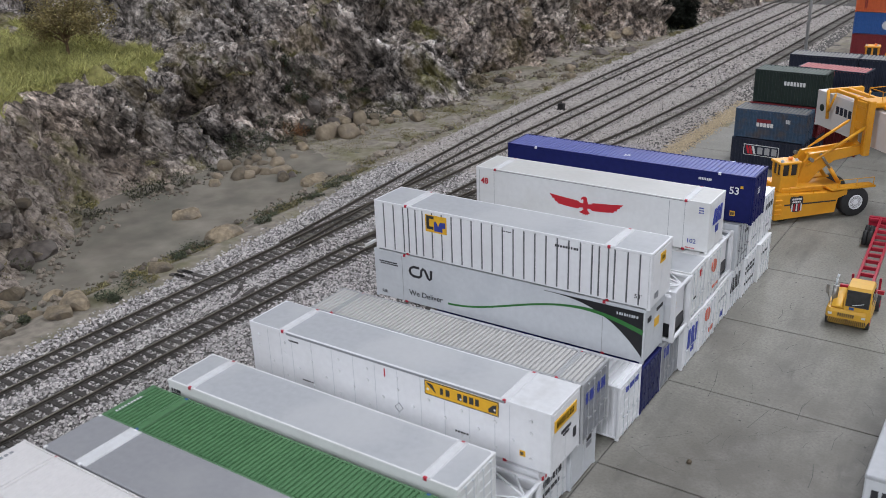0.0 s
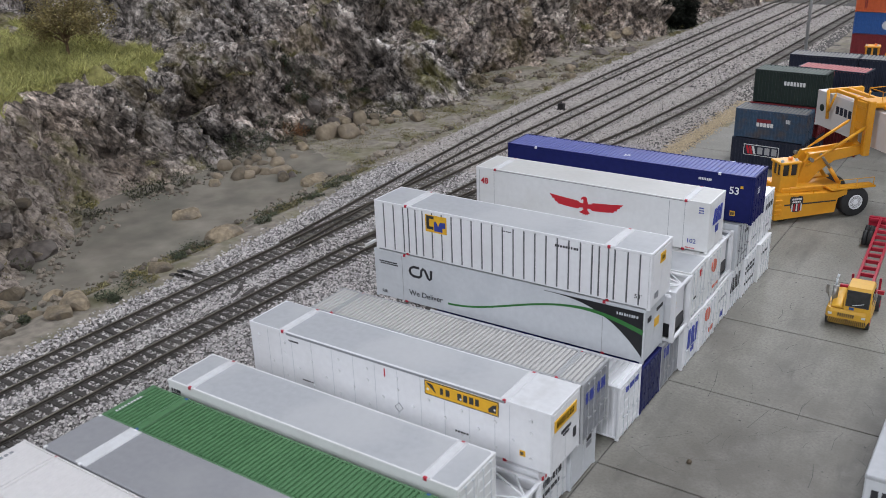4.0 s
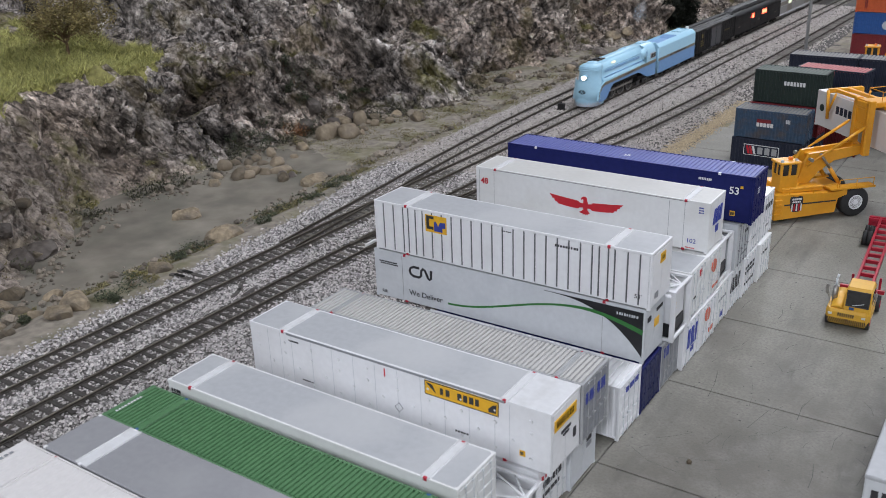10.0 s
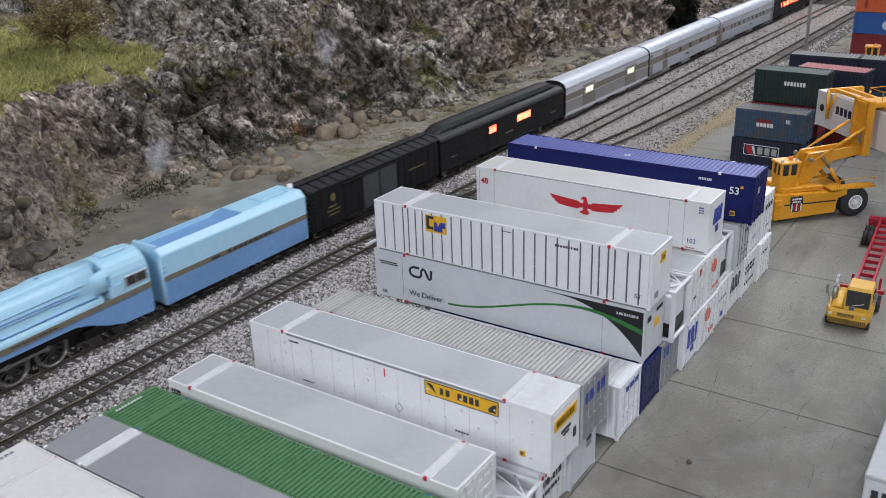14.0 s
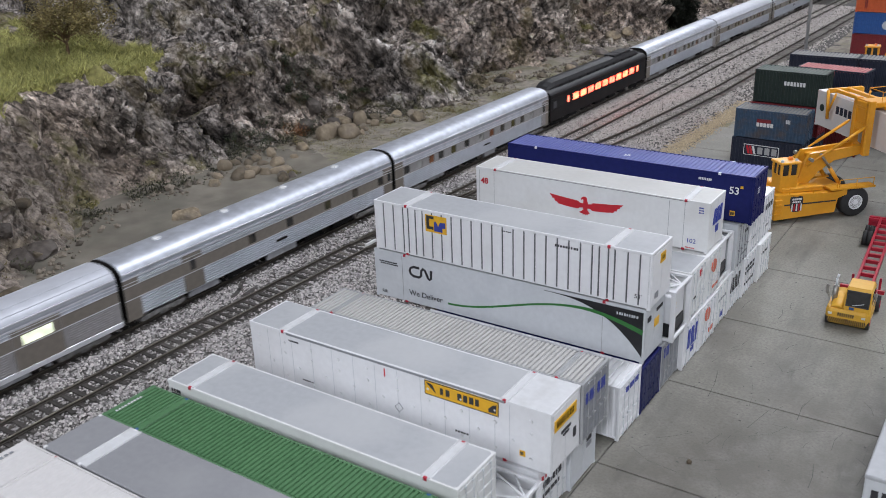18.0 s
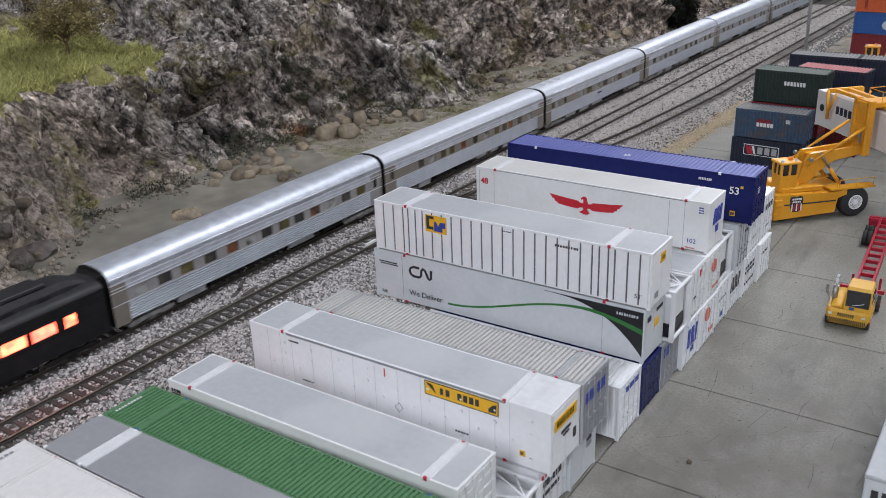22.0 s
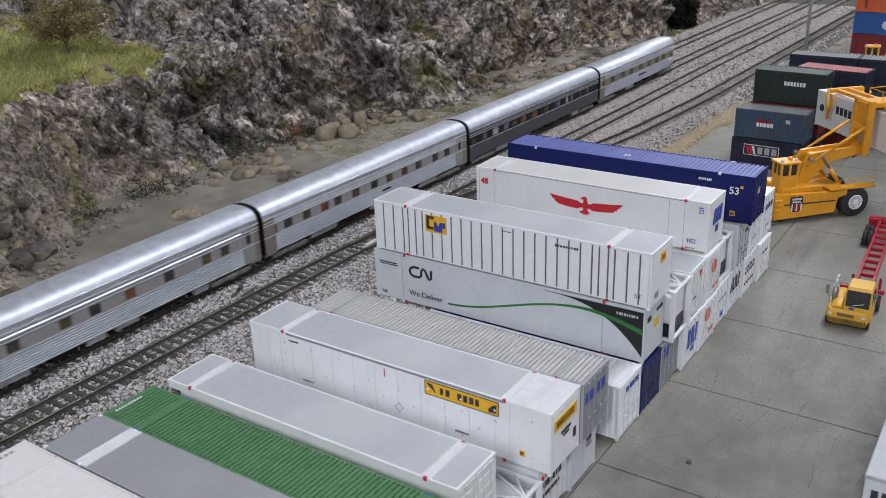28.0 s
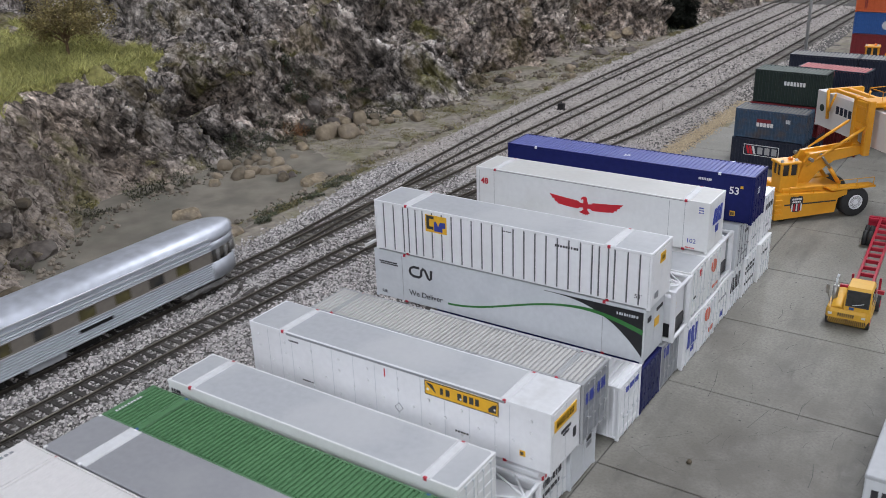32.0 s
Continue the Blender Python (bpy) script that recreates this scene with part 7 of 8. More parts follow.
def container_lifter(x, y, turn):
    """Yellow side-loading lifter: local x runs forward, y away from the shown side."""
    b = thing("container_lifter", at(x, y, 0, turn), "yellow articulated container lifting machine with white wheel hubs", "lifting machine", "container lifters")
    bm = new_bm()
    # local outline in x, z drawn across y
    extrude_outline(bm, [(z, x_) for x_, z in ((0, 3.6), (0, 26), (52, 24), (58, 24.5), (66, 25.5), (66, 21), (58, 18.5), (56, 6.0))], 1, 1.0, 44.0)
    part("chassis", bm, P_CAT, b)
    bm = new_bm()
    rbox(bm, 50, 92, 0, 10, 25.6, 27.4, 0.3)
    rbox(bm, 50, 70, 35, 45, 25.6, 27.4, 0.3)
    rbox(bm, 50, 66, 9, 36, 24.4, 26.4, 0.3)
    part("front_deck", bm, P_CAT, b)
    bm = new_bm()
    hexa(bm, 8, 56, 0.75, 1.1, 16.0, 17.2)
    part("dark_stripe", bm, P_INK, b)
    # shield emblem
    bm = new_bm()
    extrude_outline(bm, [(z, x_) for x_, z in ((13, 21), (13.6, 23.4), (16, 24), (19, 23.2), (22, 24), (24.2, 23.4), (25, 21), (24.4, 14), (22, 10), (16, 10), (13.8, 14))], 1, 0.45, 1.0)
    shield = part("shield_emblem", bm, P_INK, b)
    for k in range(5):
        bm = new_bm()
        hexa(bm, 14.6 + k * 2.1, 15.7 + k * 2.1, 0.2, 0.6, 10.8, 17.2)
        part("shield_stripe", bm, P_WHITE if k % 2 == 0 else P_RED, shield)
    bm = new_bm()
    for q in range(5):
        hexa(bm, 14.8 + q * 1.8, 16.1 + q * 1.8, 0.2, 0.6, 20.6, 22.2)
        hexa(bm, 15.2 + q * 1.6, 16.3 + q * 1.6, 0.2, 0.6, 18.2, 19.6)
    part("shield_bar", bm, P_WHITE, shield)
    for k in range(4):
        bm = new_bm()
        rbox(bm, -1.5, 5, -1.5, 1.2, 8.5 + k * 4.2, 9.5 + k * 4.2, 0.2)
        part("ladder_rung", bm, P_CAT, b)
    # engine hood
    bm = new_bm()
    rbox(bm, 8, 46, 6, 40, 25, 29.5, 0.8)
    part("engine_hood", bm, P_CAT, b)
    # cab
    cx0, cx1, cy0, cy1 = 6, 22.5, 8, 22
    bm = new_bm()
    rbox(bm, cx0, cx1, cy0, cy1, 26, 40, 0.6)
    cab = part("cab", bm, P_CAT, b)
    bm = new_bm()
    rbox(bm, cx0 + 1, cx1 - 1, cy0 + 1, cy1 - 1, 40, 50, 0.4)
    part("cab_glass", bm, CLEAR, cab)
    for px in (cx0, cx0 + 7.6, cx1 - 1.4):
        for py in (cy0, cy1 - 1.4):
            bm = new_bm()
            rbox(bm, px - 0.1, px + 2.0, py, py + 2.0, 39.5, 50.5, 0.2)
            part("cab_post", bm, P_CAT, cab)
    for py in (cy0 + 6.4,):
        for px in (cx0, cx1 - 1.4):
            bm = new_bm()
            rbox(bm, px, px + 1.4, py, py + 1.4, 39.5, 50.5, 0.2)
            part("cab_post", bm, P_CAT, cab)
    bm = new_bm()
    rbox(bm, cx0 - 1.5, cx1 + 1.5, cy0 - 1.5, cy1 + 1.5, 50.2, 52.2, 0.6)
    part("cab_roof", bm, P_CAT, cab)
    bm = new_bm()
    rbox(bm, 16, 19.4, 13, 16.4, 52, 54.8, 0.6)
    part("beacon", bm, AMBER, cab, "amber roof beacon")
    for px, py in ((cx0 + 1, cy0 + 1), (cx1 - 2, cy0 + 2)):
        bm = new_bm()
        disc(bm, px, py, 53.2, 1.3, 1.6, 12)
        part("work_lamp", bm, P_PALE, cab)
    # boom
    bm = new_bm()
    prof = [(26, 26), (33, 48), (37, 55), (44, 55.5), (90, 58.5), (92, 56), (92, 52), (60, 47), (46, 38), (36, 26)]
    extrude_outline(bm, [(z, x_) for x_, z in prof], 1, 17, 20)
    extrude_outline(bm, [(z, x_) for x_, z in prof], 1, 30, 33)
    rbox(bm, 40, 86, 19.5, 30.5, 50, 53, 0.5)
    part("boom", bm, P_CAT, b)
    for yy in (13, 37):
        bm = new_bm()
        rod(bm, (32, yy, 46), (84, yy, 76), 0.95, 10)
        rod(bm, (54, yy, 58.7), (82, yy, 74.8), 1.35, 10)
        part("tie_rod", bm, P_CAT, b)
        bm = new_bm()
        disc(bm, 36, yy, 51, 1.7, 4, 14)
        part("pivot_pin", bm, STEEL, b)
    for yy in (14, 36):
        bm = new_bm()
        rod(bm, (66, yy, 27), (55, yy, 42), 1.8, 12)
        ram = part("lift_cylinder", bm, P_CAT, b)
        bm = new_bm()
        rod(bm, (55, yy, 42), (45, yy, 55), 1.2, 12)
        part("piston_rod", bm, STEEL, ram)
    # mast and spreader
    bm = new_bm()
    for yy in (12, 30):
        rbox(bm, 84, 90, yy, yy + 5, 50, 97.5, 0.6)
    for zz in (52, 72, 89):
        rbox(bm, 84.5, 89.5, 14, 33, zz, zz + 5, 0.4)
    hexa(bm, 85.5, 88, 15, 32, 70, 96.5)
    part("mast", bm, P_CAT, b)
    bm = new_bm()
    for yy in (11.5, 15.0):
        rod(bm, (82.6, yy, 58), (82.6, yy, 96), 0.35, 5)
    for k in range(11):
        rod(bm, (82.6, 11.5, 59 + k * 3.4), (82.6, 15, 59 + k * 3.4), 0.3, 5)
    part("mast_ladder", bm, P_CAT, b)
    bm = new_bm()
    rbox(bm, 84, 122, 14, 33, 91, 95.5, 0.6)
    part("spreader_head", bm, P_CAT, b)
    for yy in (-44, 84):
        far = yy > 22
        bm = new_bm()
        ya, yb = (36, yy) if far else (yy, 14)
        rbox(bm, 98, 101.5, ya, yb, 89.7, 92.9, 0.5)
        rbox(bm, 110, 113.5, ya, yb, 89.7, 92.9, 0.5)
        part("spreader_beam", bm, P_CAT, b)
        bm = new_bm()
        rbox(bm, 92, 126, yy - 2, yy + 2, 89.3, 93.3, 0.5)
        part("spreader_end", bm, P_CAT, b)
        for xx in (91.5, 126):
            bm = new_bm()
            rod(bm, (xx, yy, 92), (xx, yy - (3 if far else -3), 66), 1.5, 8)
            part("grapple_leg", bm, P_CAT, b)
            bm = new_bm()
            rod(bm, (xx, yy + (-12 if far else 12), 91), (xx, yy - (3 if far else -3), 72), 1.0, 8)
            part("grapple_link", bm, P_CAT, b)
    rail_bars(b, [(96, 14, 95.5), (96, 32, 95.5), (120, 32, 95.5), (120, 14, 95.5), (96, 14, 95.5)], 9)
    rail_bars(b, [(12, 1, 26), (34, 1, 25), (56, 1, 25.5)], 6)
    rail_bars(b, [(58, 1, 27.4), (74, 1, 27.4), (90, 1, 27.4)], 7)
    for xx, rr in ((75, 13.2),):
        for yy, out in ((6, -1), (39, 1)):
            tyre(b, xx, yy, rr, rr, 11, P_WHITE, out)
    for yy, out in ((9, -1), (36, 1)):
        tyre(b, 10, yy, 9.4, 9.4, 8, P_WHITE, out)
    return b


lifter = container_lifter(170, 329, 44.5)
copy_thing(lifter, at(121.5, 921.7, 0, 5))
c = container(164, 471, 54.5, L48, W85, H9, "white container held up by the yellow lifting machine", P_CREAM, P_CREAM, "smooth", "flat", turn=-45.5, door_ribs=False, name="lifted_container")
bm = new_bm()
for k in range(4):
    hexa(bm, 31 + k * 6.2, 35.2 + k * 6.2, -0.25, 0.1, 17.5, 24.5)
part("company_mark", bm, P_DKNAVY, c)
bm = new_bm()
rod(bm, (9, 0.1, 18), (9, -0.2, 18), 3.4, 14)
part("round_mark", bm, P_DKGREEN, c)

# ---- yard truck and its frame trailer ----
def hazard(parent, x0, x1, y, z0, z1, n):
    """Slanted dark stripes on a bumper that looks to -y."""
    for i in range(n):
        bm = new_bm()
        w = (x1 - x0) / n
        a = x0 + i * w
        s = w * (1 if i < n / 2 else -1) * 0.9
        extrude_outline(bm, [(z0, a), (z0, a + w * 0.45), (z1, a + w * 0.45 + s), (z1, a + s)], 1, y - 0.25, y + 0.1)
        part("hazard_stripe", bm, P_INK, parent)


def yard_truck(x, y, turn):
    b = thing("yard_truck", at(x, y, 0, turn), "yellow off-centre cab yard tractor with striped bumper", "truck")
    bm = new_bm()
    rbox(bm, -11, 11, 4, 50, 7, 10.5, 0.4)
    part("frame", bm, P_CHASSIS, b)
    bm = new_bm()
    rings = []
    for z, w0, w1, yf in ((3.2, -14, 14, 1.5), (8.0, -14.6, 14.6, 0), (12.5, -14.6, 14.6, 0.2), (14.5, -14.2, 14.4, 1.0)):
        rings.append([(w0 + 2.5, yf, z), (w1 - 2.5, yf, z), (w1, yf + 3, z), (w1, 26, z), (w0, 26, z), (w0, yf + 3, z)])
    skin(bm, rings, smooth=False)
    hull = part("front_body", bm, P_TRUCK, b)
    hazard(hull, -13.8, 13.8, 0.2, 4.2, 8.2, 20)
    bm = new_bm()
    rings = []
    for yy, h, w in ((2.5, 16.0, 5), (8, 17.4, 5.6), (18, 19.4, 6), (27, 20.4, 6)):
        rings.append([(-10 - w * 0.4, yy, 15), (-10 - w * 0.3, yy, h - 1), (-9, yy, h), (-5.5, yy, h), (-4.2, yy, h - 1), (-4, yy, 15)])
    skin(bm, rings)
    part("engine_hood", bm, P_TRUCK, b)
    bm = new_bm()
    for i in range(8):
        hexa(bm, -6.4 + i * 1.4, -5.6 + i * 1.4, -0.15, 0.4, 9.6, 12.2)
    part("grille", bm, P_INK, b)
    for px in (-11.5, 10.5):
        bm = new_bm()
        rbox(bm, px - 1.3, px + 1.3, -0.3, 0.5, 10.0, 11.6, 0.2)
        part("headlight", bm, P_PALE, b)
    bm = new_bm()
    rings = []
    for z, x0, x1, y0, y1 in ((14, -3.8, 14.2, 1.6, 22), (18, -3.6, 14.1, 2.0, 22), (29.4, -3.0, 13.7, 3.6, 21.6), (31.4, -2.2, 13.0, 4.8, 21.0)):
        rings.append([(x0 + .8, y0, z), (x1 - .8, y0, z), (x1, y0 + 1, z), (x1, y1, z), (x0, y1, z), (x0, y0 + 1, z)])
    skin(bm, rings, smooth=False)
    cab = part("cab", bm, P_TRUCK, b)
    bm = new_bm()
    m = Matrix.Translation((5.3, 2.7, 23.6)) @ Matrix.Rotation(math.atan2(1.6, 11.4), 4, "X").inverted()
    rbox(bm, -7.2, 7.2, -0.45, 0.2, -5.4, 5.2, 0.3, 1, m)
    part("windscreen", bm, CLEAR, cab)
    bm = new_bm()
    hexa(bm, -7.6, -7.0, -0.7, 0.2, -5.8, 5.6, m)
    hexa(bm, 7.0, 7.6, -0.7, 0.2, -5.8, 5.6, m)
    hexa(bm, -7.6, 7.6, -0.7, 0.2, 5.1, 5.7, m)
    hexa(bm, -7.6, 7.6, -0.7, 0.2, -5.9, -5.3, m)
    part("windscreen_seal", bm, P_INK, cab)
    bm = new_bm()
    rod(bm, (2, 1.3, 18.6), (9.5, 1.5, 21.0), 0.25, 5)
    part("wiper", bm, P_PALE, cab)
    bm = new_bm()
    rbox(bm, 13.3, 14.2, 7, 19, 19, 28, 0.3)
    part("side_window", bm, CLEAR, cab)
    bm = new_bm()
    rbox(bm, 0.2, 3.4, 1.2, 1.9, 15.2, 17.0, 0.1)
    part("small_badge", bm, P_SEABLUE, cab)
    bm = new_bm()
    rod(bm, (-11.2, 13, 12), (-11.2, 13, 27), 1.9, 12)
    stack = part("exhaust_muffler", bm, STEEL, b, "grey perforated exhaust muffler")
    bm = new_bm()
    rod(bm, (-11.2, 13, 27), (-11.2, 13, 32), 0.8, 10)
    rod(bm, (-11.2, 13, 32), (-10.6, 15, 35), 0.8, 10)
    part("exhaust_pipe", bm, P_PALE, stack)
    bm = new_bm()
    rbox(bm, -17.6, -15.4, 12, 13, 20, 27, 0.2)
    rod(bm, (-16, 12.5, 20), (-14, 12.5, 15), 0.3, 5)
    part("mirror", bm, STEEL, b)
    bm = new_bm()
    rod(bm, (15.0, 9, 18), (15.6, 9, 30), 0.3, 5)
    rbox(bm, 15.0, 16.4, 8.4, 9.2, 22, 28, 0.2)
    part("mirror", bm, STEEL, b)
    for yy, w in ((8, 4.2), (42, 8.0)):
        for sx in (-1, 1):
            bm = new_bm()
            disc(bm, sx * 12.2, yy, 5.9, 5.9, w, 22, 0)
            t = part("tyre", bm, RUBBER, b)
            bm = new_bm()
            disc(bm, sx * (12.3 + w / 2), yy, 5.9, 2.8, 0.5, 16, 0)
            part("wheel_hub", bm, P_CHASSIS, t)
    bm = new_bm()
    rbox(bm, -6, 6, 34, 48, 10.5, 13, 0.6)
    part("fifth_wheel", bm, UNDER, b)
    return b


def frame_trailer(x, y, turn):
    b = thing("container_chassis", at(x, y, 0, turn), "dark red skeletal container trailer coupled to the tractor", "trailer")
    for sx in (-1, 1):
        bm = new_bm()
        rbox(bm, sx * 5.2 - 0.9, sx * 5.2 + 0.9, 0, 150, 12.2, 15.6, 0.2)
        part("main_beam", bm, P_CHASSIS, b)
    for k in range(12):
        bm = new_bm()
        w = 14 if k in (0, 11) else 5.4
        rbox(bm, -w, w, 1 + k * 13.2, 3.2 + k * 13.2, 12.6, 15.2, 0.2)
        part("cross_member", bm, P_CHASSIS, b)
    for yy in (28,):
        for sx in (-1, 1):
            bm = new_bm()
            rbox(bm, sx * 9 - 0.8, sx * 9 + 0.8, yy, yy + 1.6, 3, 13, 0.2)
            hexa(bm, sx * 9 - 1.8, sx * 9 + 1.8, yy - 1, yy + 2.6, 2.4, 3)
            part("landing_leg", bm, P_CHASSIS, b)
    for yy in (124, 138):
        for sx in (-1, 1):
            for off in (9.4, 13.0):
                bm = new_bm()
                disc(bm, sx * off, yy, 5.9, 5.9, 3.0, 20, 0)
                part("tyre", bm, RUBBER, b)
    bm = new_bm()
    rbox(bm, -14, 14, 150, 153, 7, 15.5, 0.3)
    part("rear_bumper", bm, P_CHASSIS, b)
    return b


truck_thing = yard_truck(261, 159, 2)
truck_thing.scale = (0.93, 0.93, 0.93)
frame_trailer(262.5, 196, 3)


# ---- box trailer that reaches into the yard corner ----
def box_trailer():
    b = thing("box_trailer", at(308.5, -66, 0), "silver grey box trailer with pale side panels", "trailer")
    bm = new_bm()
    rbox(bm, 0, 29.7, 0, 170, 12, 44, 0.6)
    part("body", bm, P_PALE, b)
    bm = new_bm()
    rbox(bm, -0.3, 30, -0.3, 170.3, 43, 45.4, 0.7, 2)
    part("roof", bm, P_ROOF, b)
    bm = new_bm()
    for k in range(3):
        hexa(bm, 3.2 + k * 4.2, 6 + k * 4.2, -0.35, 0.1, 33, 38.5)
    part("company_mark", bm, P_INK, b)
    for k in range(17):
        bm = new_bm()
        hexa(bm, -0.25, 0.1, 5 + k * 10, 5.6 + k * 10, 13, 42)
        part("side_rib", bm, P_GREY, b)
    for yy in (128, 142):
        for xx in (3, 26.7):
            bm = new_bm()
            disc(bm, xx, yy, 5.9, 5.9, 5, 20, 0)
            part("tyre", bm, RUBBER, b)
    for xx in (6, 23):
        bm = new_bm()
        rbox(bm, xx - 1, xx + 1, 34, 36, 0.2, 12.5, 0.2)
        part("landing_leg", bm, UNDER, b)


box_trailer()


# ---- lamp mast, switch gear ----
def lamp_mast():
    b = thing("lamp_mast", at(6, 1129, 0), "slim grey steel lamp mast beside the yard tracks", "lamp mast")
    bm = new_bm()
    rod(bm, (0, 0, -1.5), (0, 0, 260), 2.6, 12, 1.8)
    part("pole", bm, P_GREY, b)
    bm = new_bm()
    rod(bm, (0, 0, -1.5), (0, 0, 5), 6, 14, 4.5)
    part("base", bm, P_GREY, b)
    bm = new_bm()
    rbox(bm, -14, 14, -3, 3, 256, 262, 0.8)
    part("lamp_head", bm, P_GREY, b)


lamp_mast()


def switch_motor(x, y, label):
    b = thing("switch_stand", at(x, y, 1.5), label, "switch stand")
    bm = new_bm()
    rbox(bm, -6, 6, -4, 4, 0, 1.2, 0.3)
    part("base_plate", bm, UNDER, b)
    bm = new_bm()
    rbox(bm, -4, 4, -3.2, 3.2, 1, 8.5, 0.6)
    part("case", bm, P_BLACK, b)
    bm = new_bm()
    rod(bm, (0, 0, 8.2), (0, 0, 11), 1.2, 8)
    part("knob", bm, P_BLACK, b)


switch_motor(-173.5, 612, "small black switch stand between the tracks")
for x, y, turn in ((-104, 122, 0),):
    b = thing("switch_throw_bar", at(x, y, 3.2, turn), "pale grey throw bar of the turnout", "throw bar", "turnout parts")
    bm = new_bm()
    rbox(bm, -1.0, 1.0, -7, 7, -0.9, 1.6, 0.2)
    part("bar", bm, P_OFFWHITE, b)


for y in (-3.5, 4.5):
    b = thing("head_tie", at(-176, y, 0.7, 2), "long dark weathered head tie under the switch rails", "railway tie", "turnout parts")
    bm = new_bm()
    rbox(bm, -29, 16, -1.9, 1.9, -0.6, 2.0, 0.2)
    part("timber", bm, TIE_WOOD, b)
    bm = new_bm()
    rbox(bm, -24, -14, -1.4, 1.4, 2.0, 2.9, 0.2)
    part("iron_plate", bm, UNDER, b)
for x, y, w in ((-139, 6, 9), (-126, 3, 7), (-133, -4, 8)):
    b = thing("timber_scrap", at(x, y, 0.9, 14 * w), "dark broken timber between the tracks", "timber", "turnout parts")
    bm = new_bm()
    rbox(bm, -w, w, -1.7, 1.7, -0.4, 1.8, 0.3)
    part("timber", bm, TIE_WOOD, b)


def sand_patch():
    """Spilt yellow sand along the edge of the paving."""
    rng = np.random.default_rng(21)
    n = 5200
    y = rng.uniform(440, 760, n)
    x = 16 + 0.03 * (y - 500) + rng.normal(0, 6.5, n)
    base = np.array([(1, 0, 0), (-0.6, 0.8, 0), (-0.6, -0.8, 0), (0, 0, 0.8)])
    tri = np.array([(0, 1, 3), (1, 2, 3), (2, 0, 3)])
    r = rng.uniform(0.5, 1.5, (n, 1, 1))
    p = base[None] * r + np.stack([x, y, np.where(x > 26, 0.05, 0.4)], -1)[:, None]
    f = (tri[None] + (np.arange(n) * 4)[:, None, None]).reshape(-1, 3)
    ob = new("sand_grains", array_mesh("sand_grains", p.reshape(-1, 3), f, SAND))
    tagged(ob, "yellow sand spilt along the paving edge", "sand", "", "stuff")


SAND = surface("yellow_tan_sand", (0.40, 0.325, 0.22), 0.9, var=0.15, island=0.25, grain=600, space="World")
sand_patch()
b = thing("loose_stone", at(224, -34, 0), "small dark loose stone on the concrete", "stone")
bm = new_bm()
bmesh.ops.create_icosphere(bm, subdivisions=1, radius=1.6)
for v in bm.verts:
    v.co.z = max(-0.8, v.co.z) + 0.8
part("stone", bm, BOULDER, b)
# ---- scenery: boulders, scrub, grass, tree ----
def support_z(x, y, r=5.0):
    """Top of the ground or of the rock at a place."""
    g = max(float(ground_height(np.array([x * 1.0]), np.array([y * 1.0]))[0]), -4.6)
    close = (CLIFF_X - x) ** 2 + (CLIFF_Y - y) ** 2 < r * r
    return max(g, float(np.median(CLIFF_Z[close]))) if close.any() else g


def boulder(x, y, rx, rz, seed, label, flat=1.0, broken=1.0, stone=None):
    rng = random.Random(seed)
    bm = new_bm()
    bmesh.ops.create_icosphere(bm, subdivisions=3, radius=1.0)
    off = Vector((rng.uniform(0, 50), rng.uniform(0, 50), rng.uniform(0, 50)))
    ry = rx * rng.uniform(0.7, 1.05)
    for v in bm.verts:
        n = noise.noise(v.co * 1.1 + off) * 0.34 + noise.noise(v.co * 2.6 + off) * 0.13
        cut = max(-0.75, min(0.86, v.co.z))
        v.co = Vector((v.co.x * rx, v.co.y * ry, cut * rz * flat)) * (1 + n)
    # broken flat faces
    for k in range(int(9 * broken)):
        a, e = rng.uniform(0, 6.28), rng.uniform(-0.3, 1.3)
        n = Vector((math.cos(a) * math.cos(e), math.sin(a) * math.cos(e), math.sin(e)))
        reach = max(v.co.dot(n) for v in bm.verts) * rng.uniform(0.62, 0.85)
        for v in bm.verts:
            over = v.co.dot(n) - reach
            if over > 0:
                v.co -= n * over * 0.93
    for f in bm.faces:
        f.smooth = broken < 0.5
    gz = support_z(x, y)
    ob = new("boulder", to_mesh("boulder", bm, stone or BOULDER))
    ob.matrix_world = at(x, y, gz + rz * 0.4, rng.uniform(0, 360))
    tagged(ob, label, "rock", "boulders along the river")


TAN_STONE = surface("tan_river_stone", (0.19, 0.153, 0.106), 0.75, var=0.25, rand=0.35, grain=160, stain=(0.13, 0.105, 0.08), stain_scale=90, stain_amount=0.85, bump=1.0, bump_scale=240)
DARK_STONE = surface("dark_brown_stone", (0.085, 0.070, 0.060), 0.75, var=0.3, rand=0.3, grain=180, stain=(0.16, 0.14, 0.125), stain_scale=60, stain_amount=0.7, bump=0.8, bump_scale=300)
BIG = [(-389, 230, 8.3, 9.6), (-355, 218, 11, 9), (-381, 294, 6.6, 7.3), (-352, 271, 8.3, 6.4), (-349, 234, 7.5, 6.8), (-338, 240, 6.2, 5), (-380, 256, 5.8, 5.8),
       (-329, 255, 12.4, 5.6), (-371, 381, 14.6, 13.2), (-351, 396, 13.2, 10.4), (-378, 453, 13, 12.4)]
FLAT = [(-380, 270, 5.8, 5.2), (-395, 442, 12.5, 8), (-384, 405, 12, 9), (-308, 102, 12.7, 8.3), (-327, 107, 5.6, 3.9), (-276, 251, 13.2, 5.4), (-272, 233, 8.8, 5.9),
        (-304, 230, 7.8, 7.2), (-290, -88, 11, 6.8), (-223, -77, 14, 7.2)]
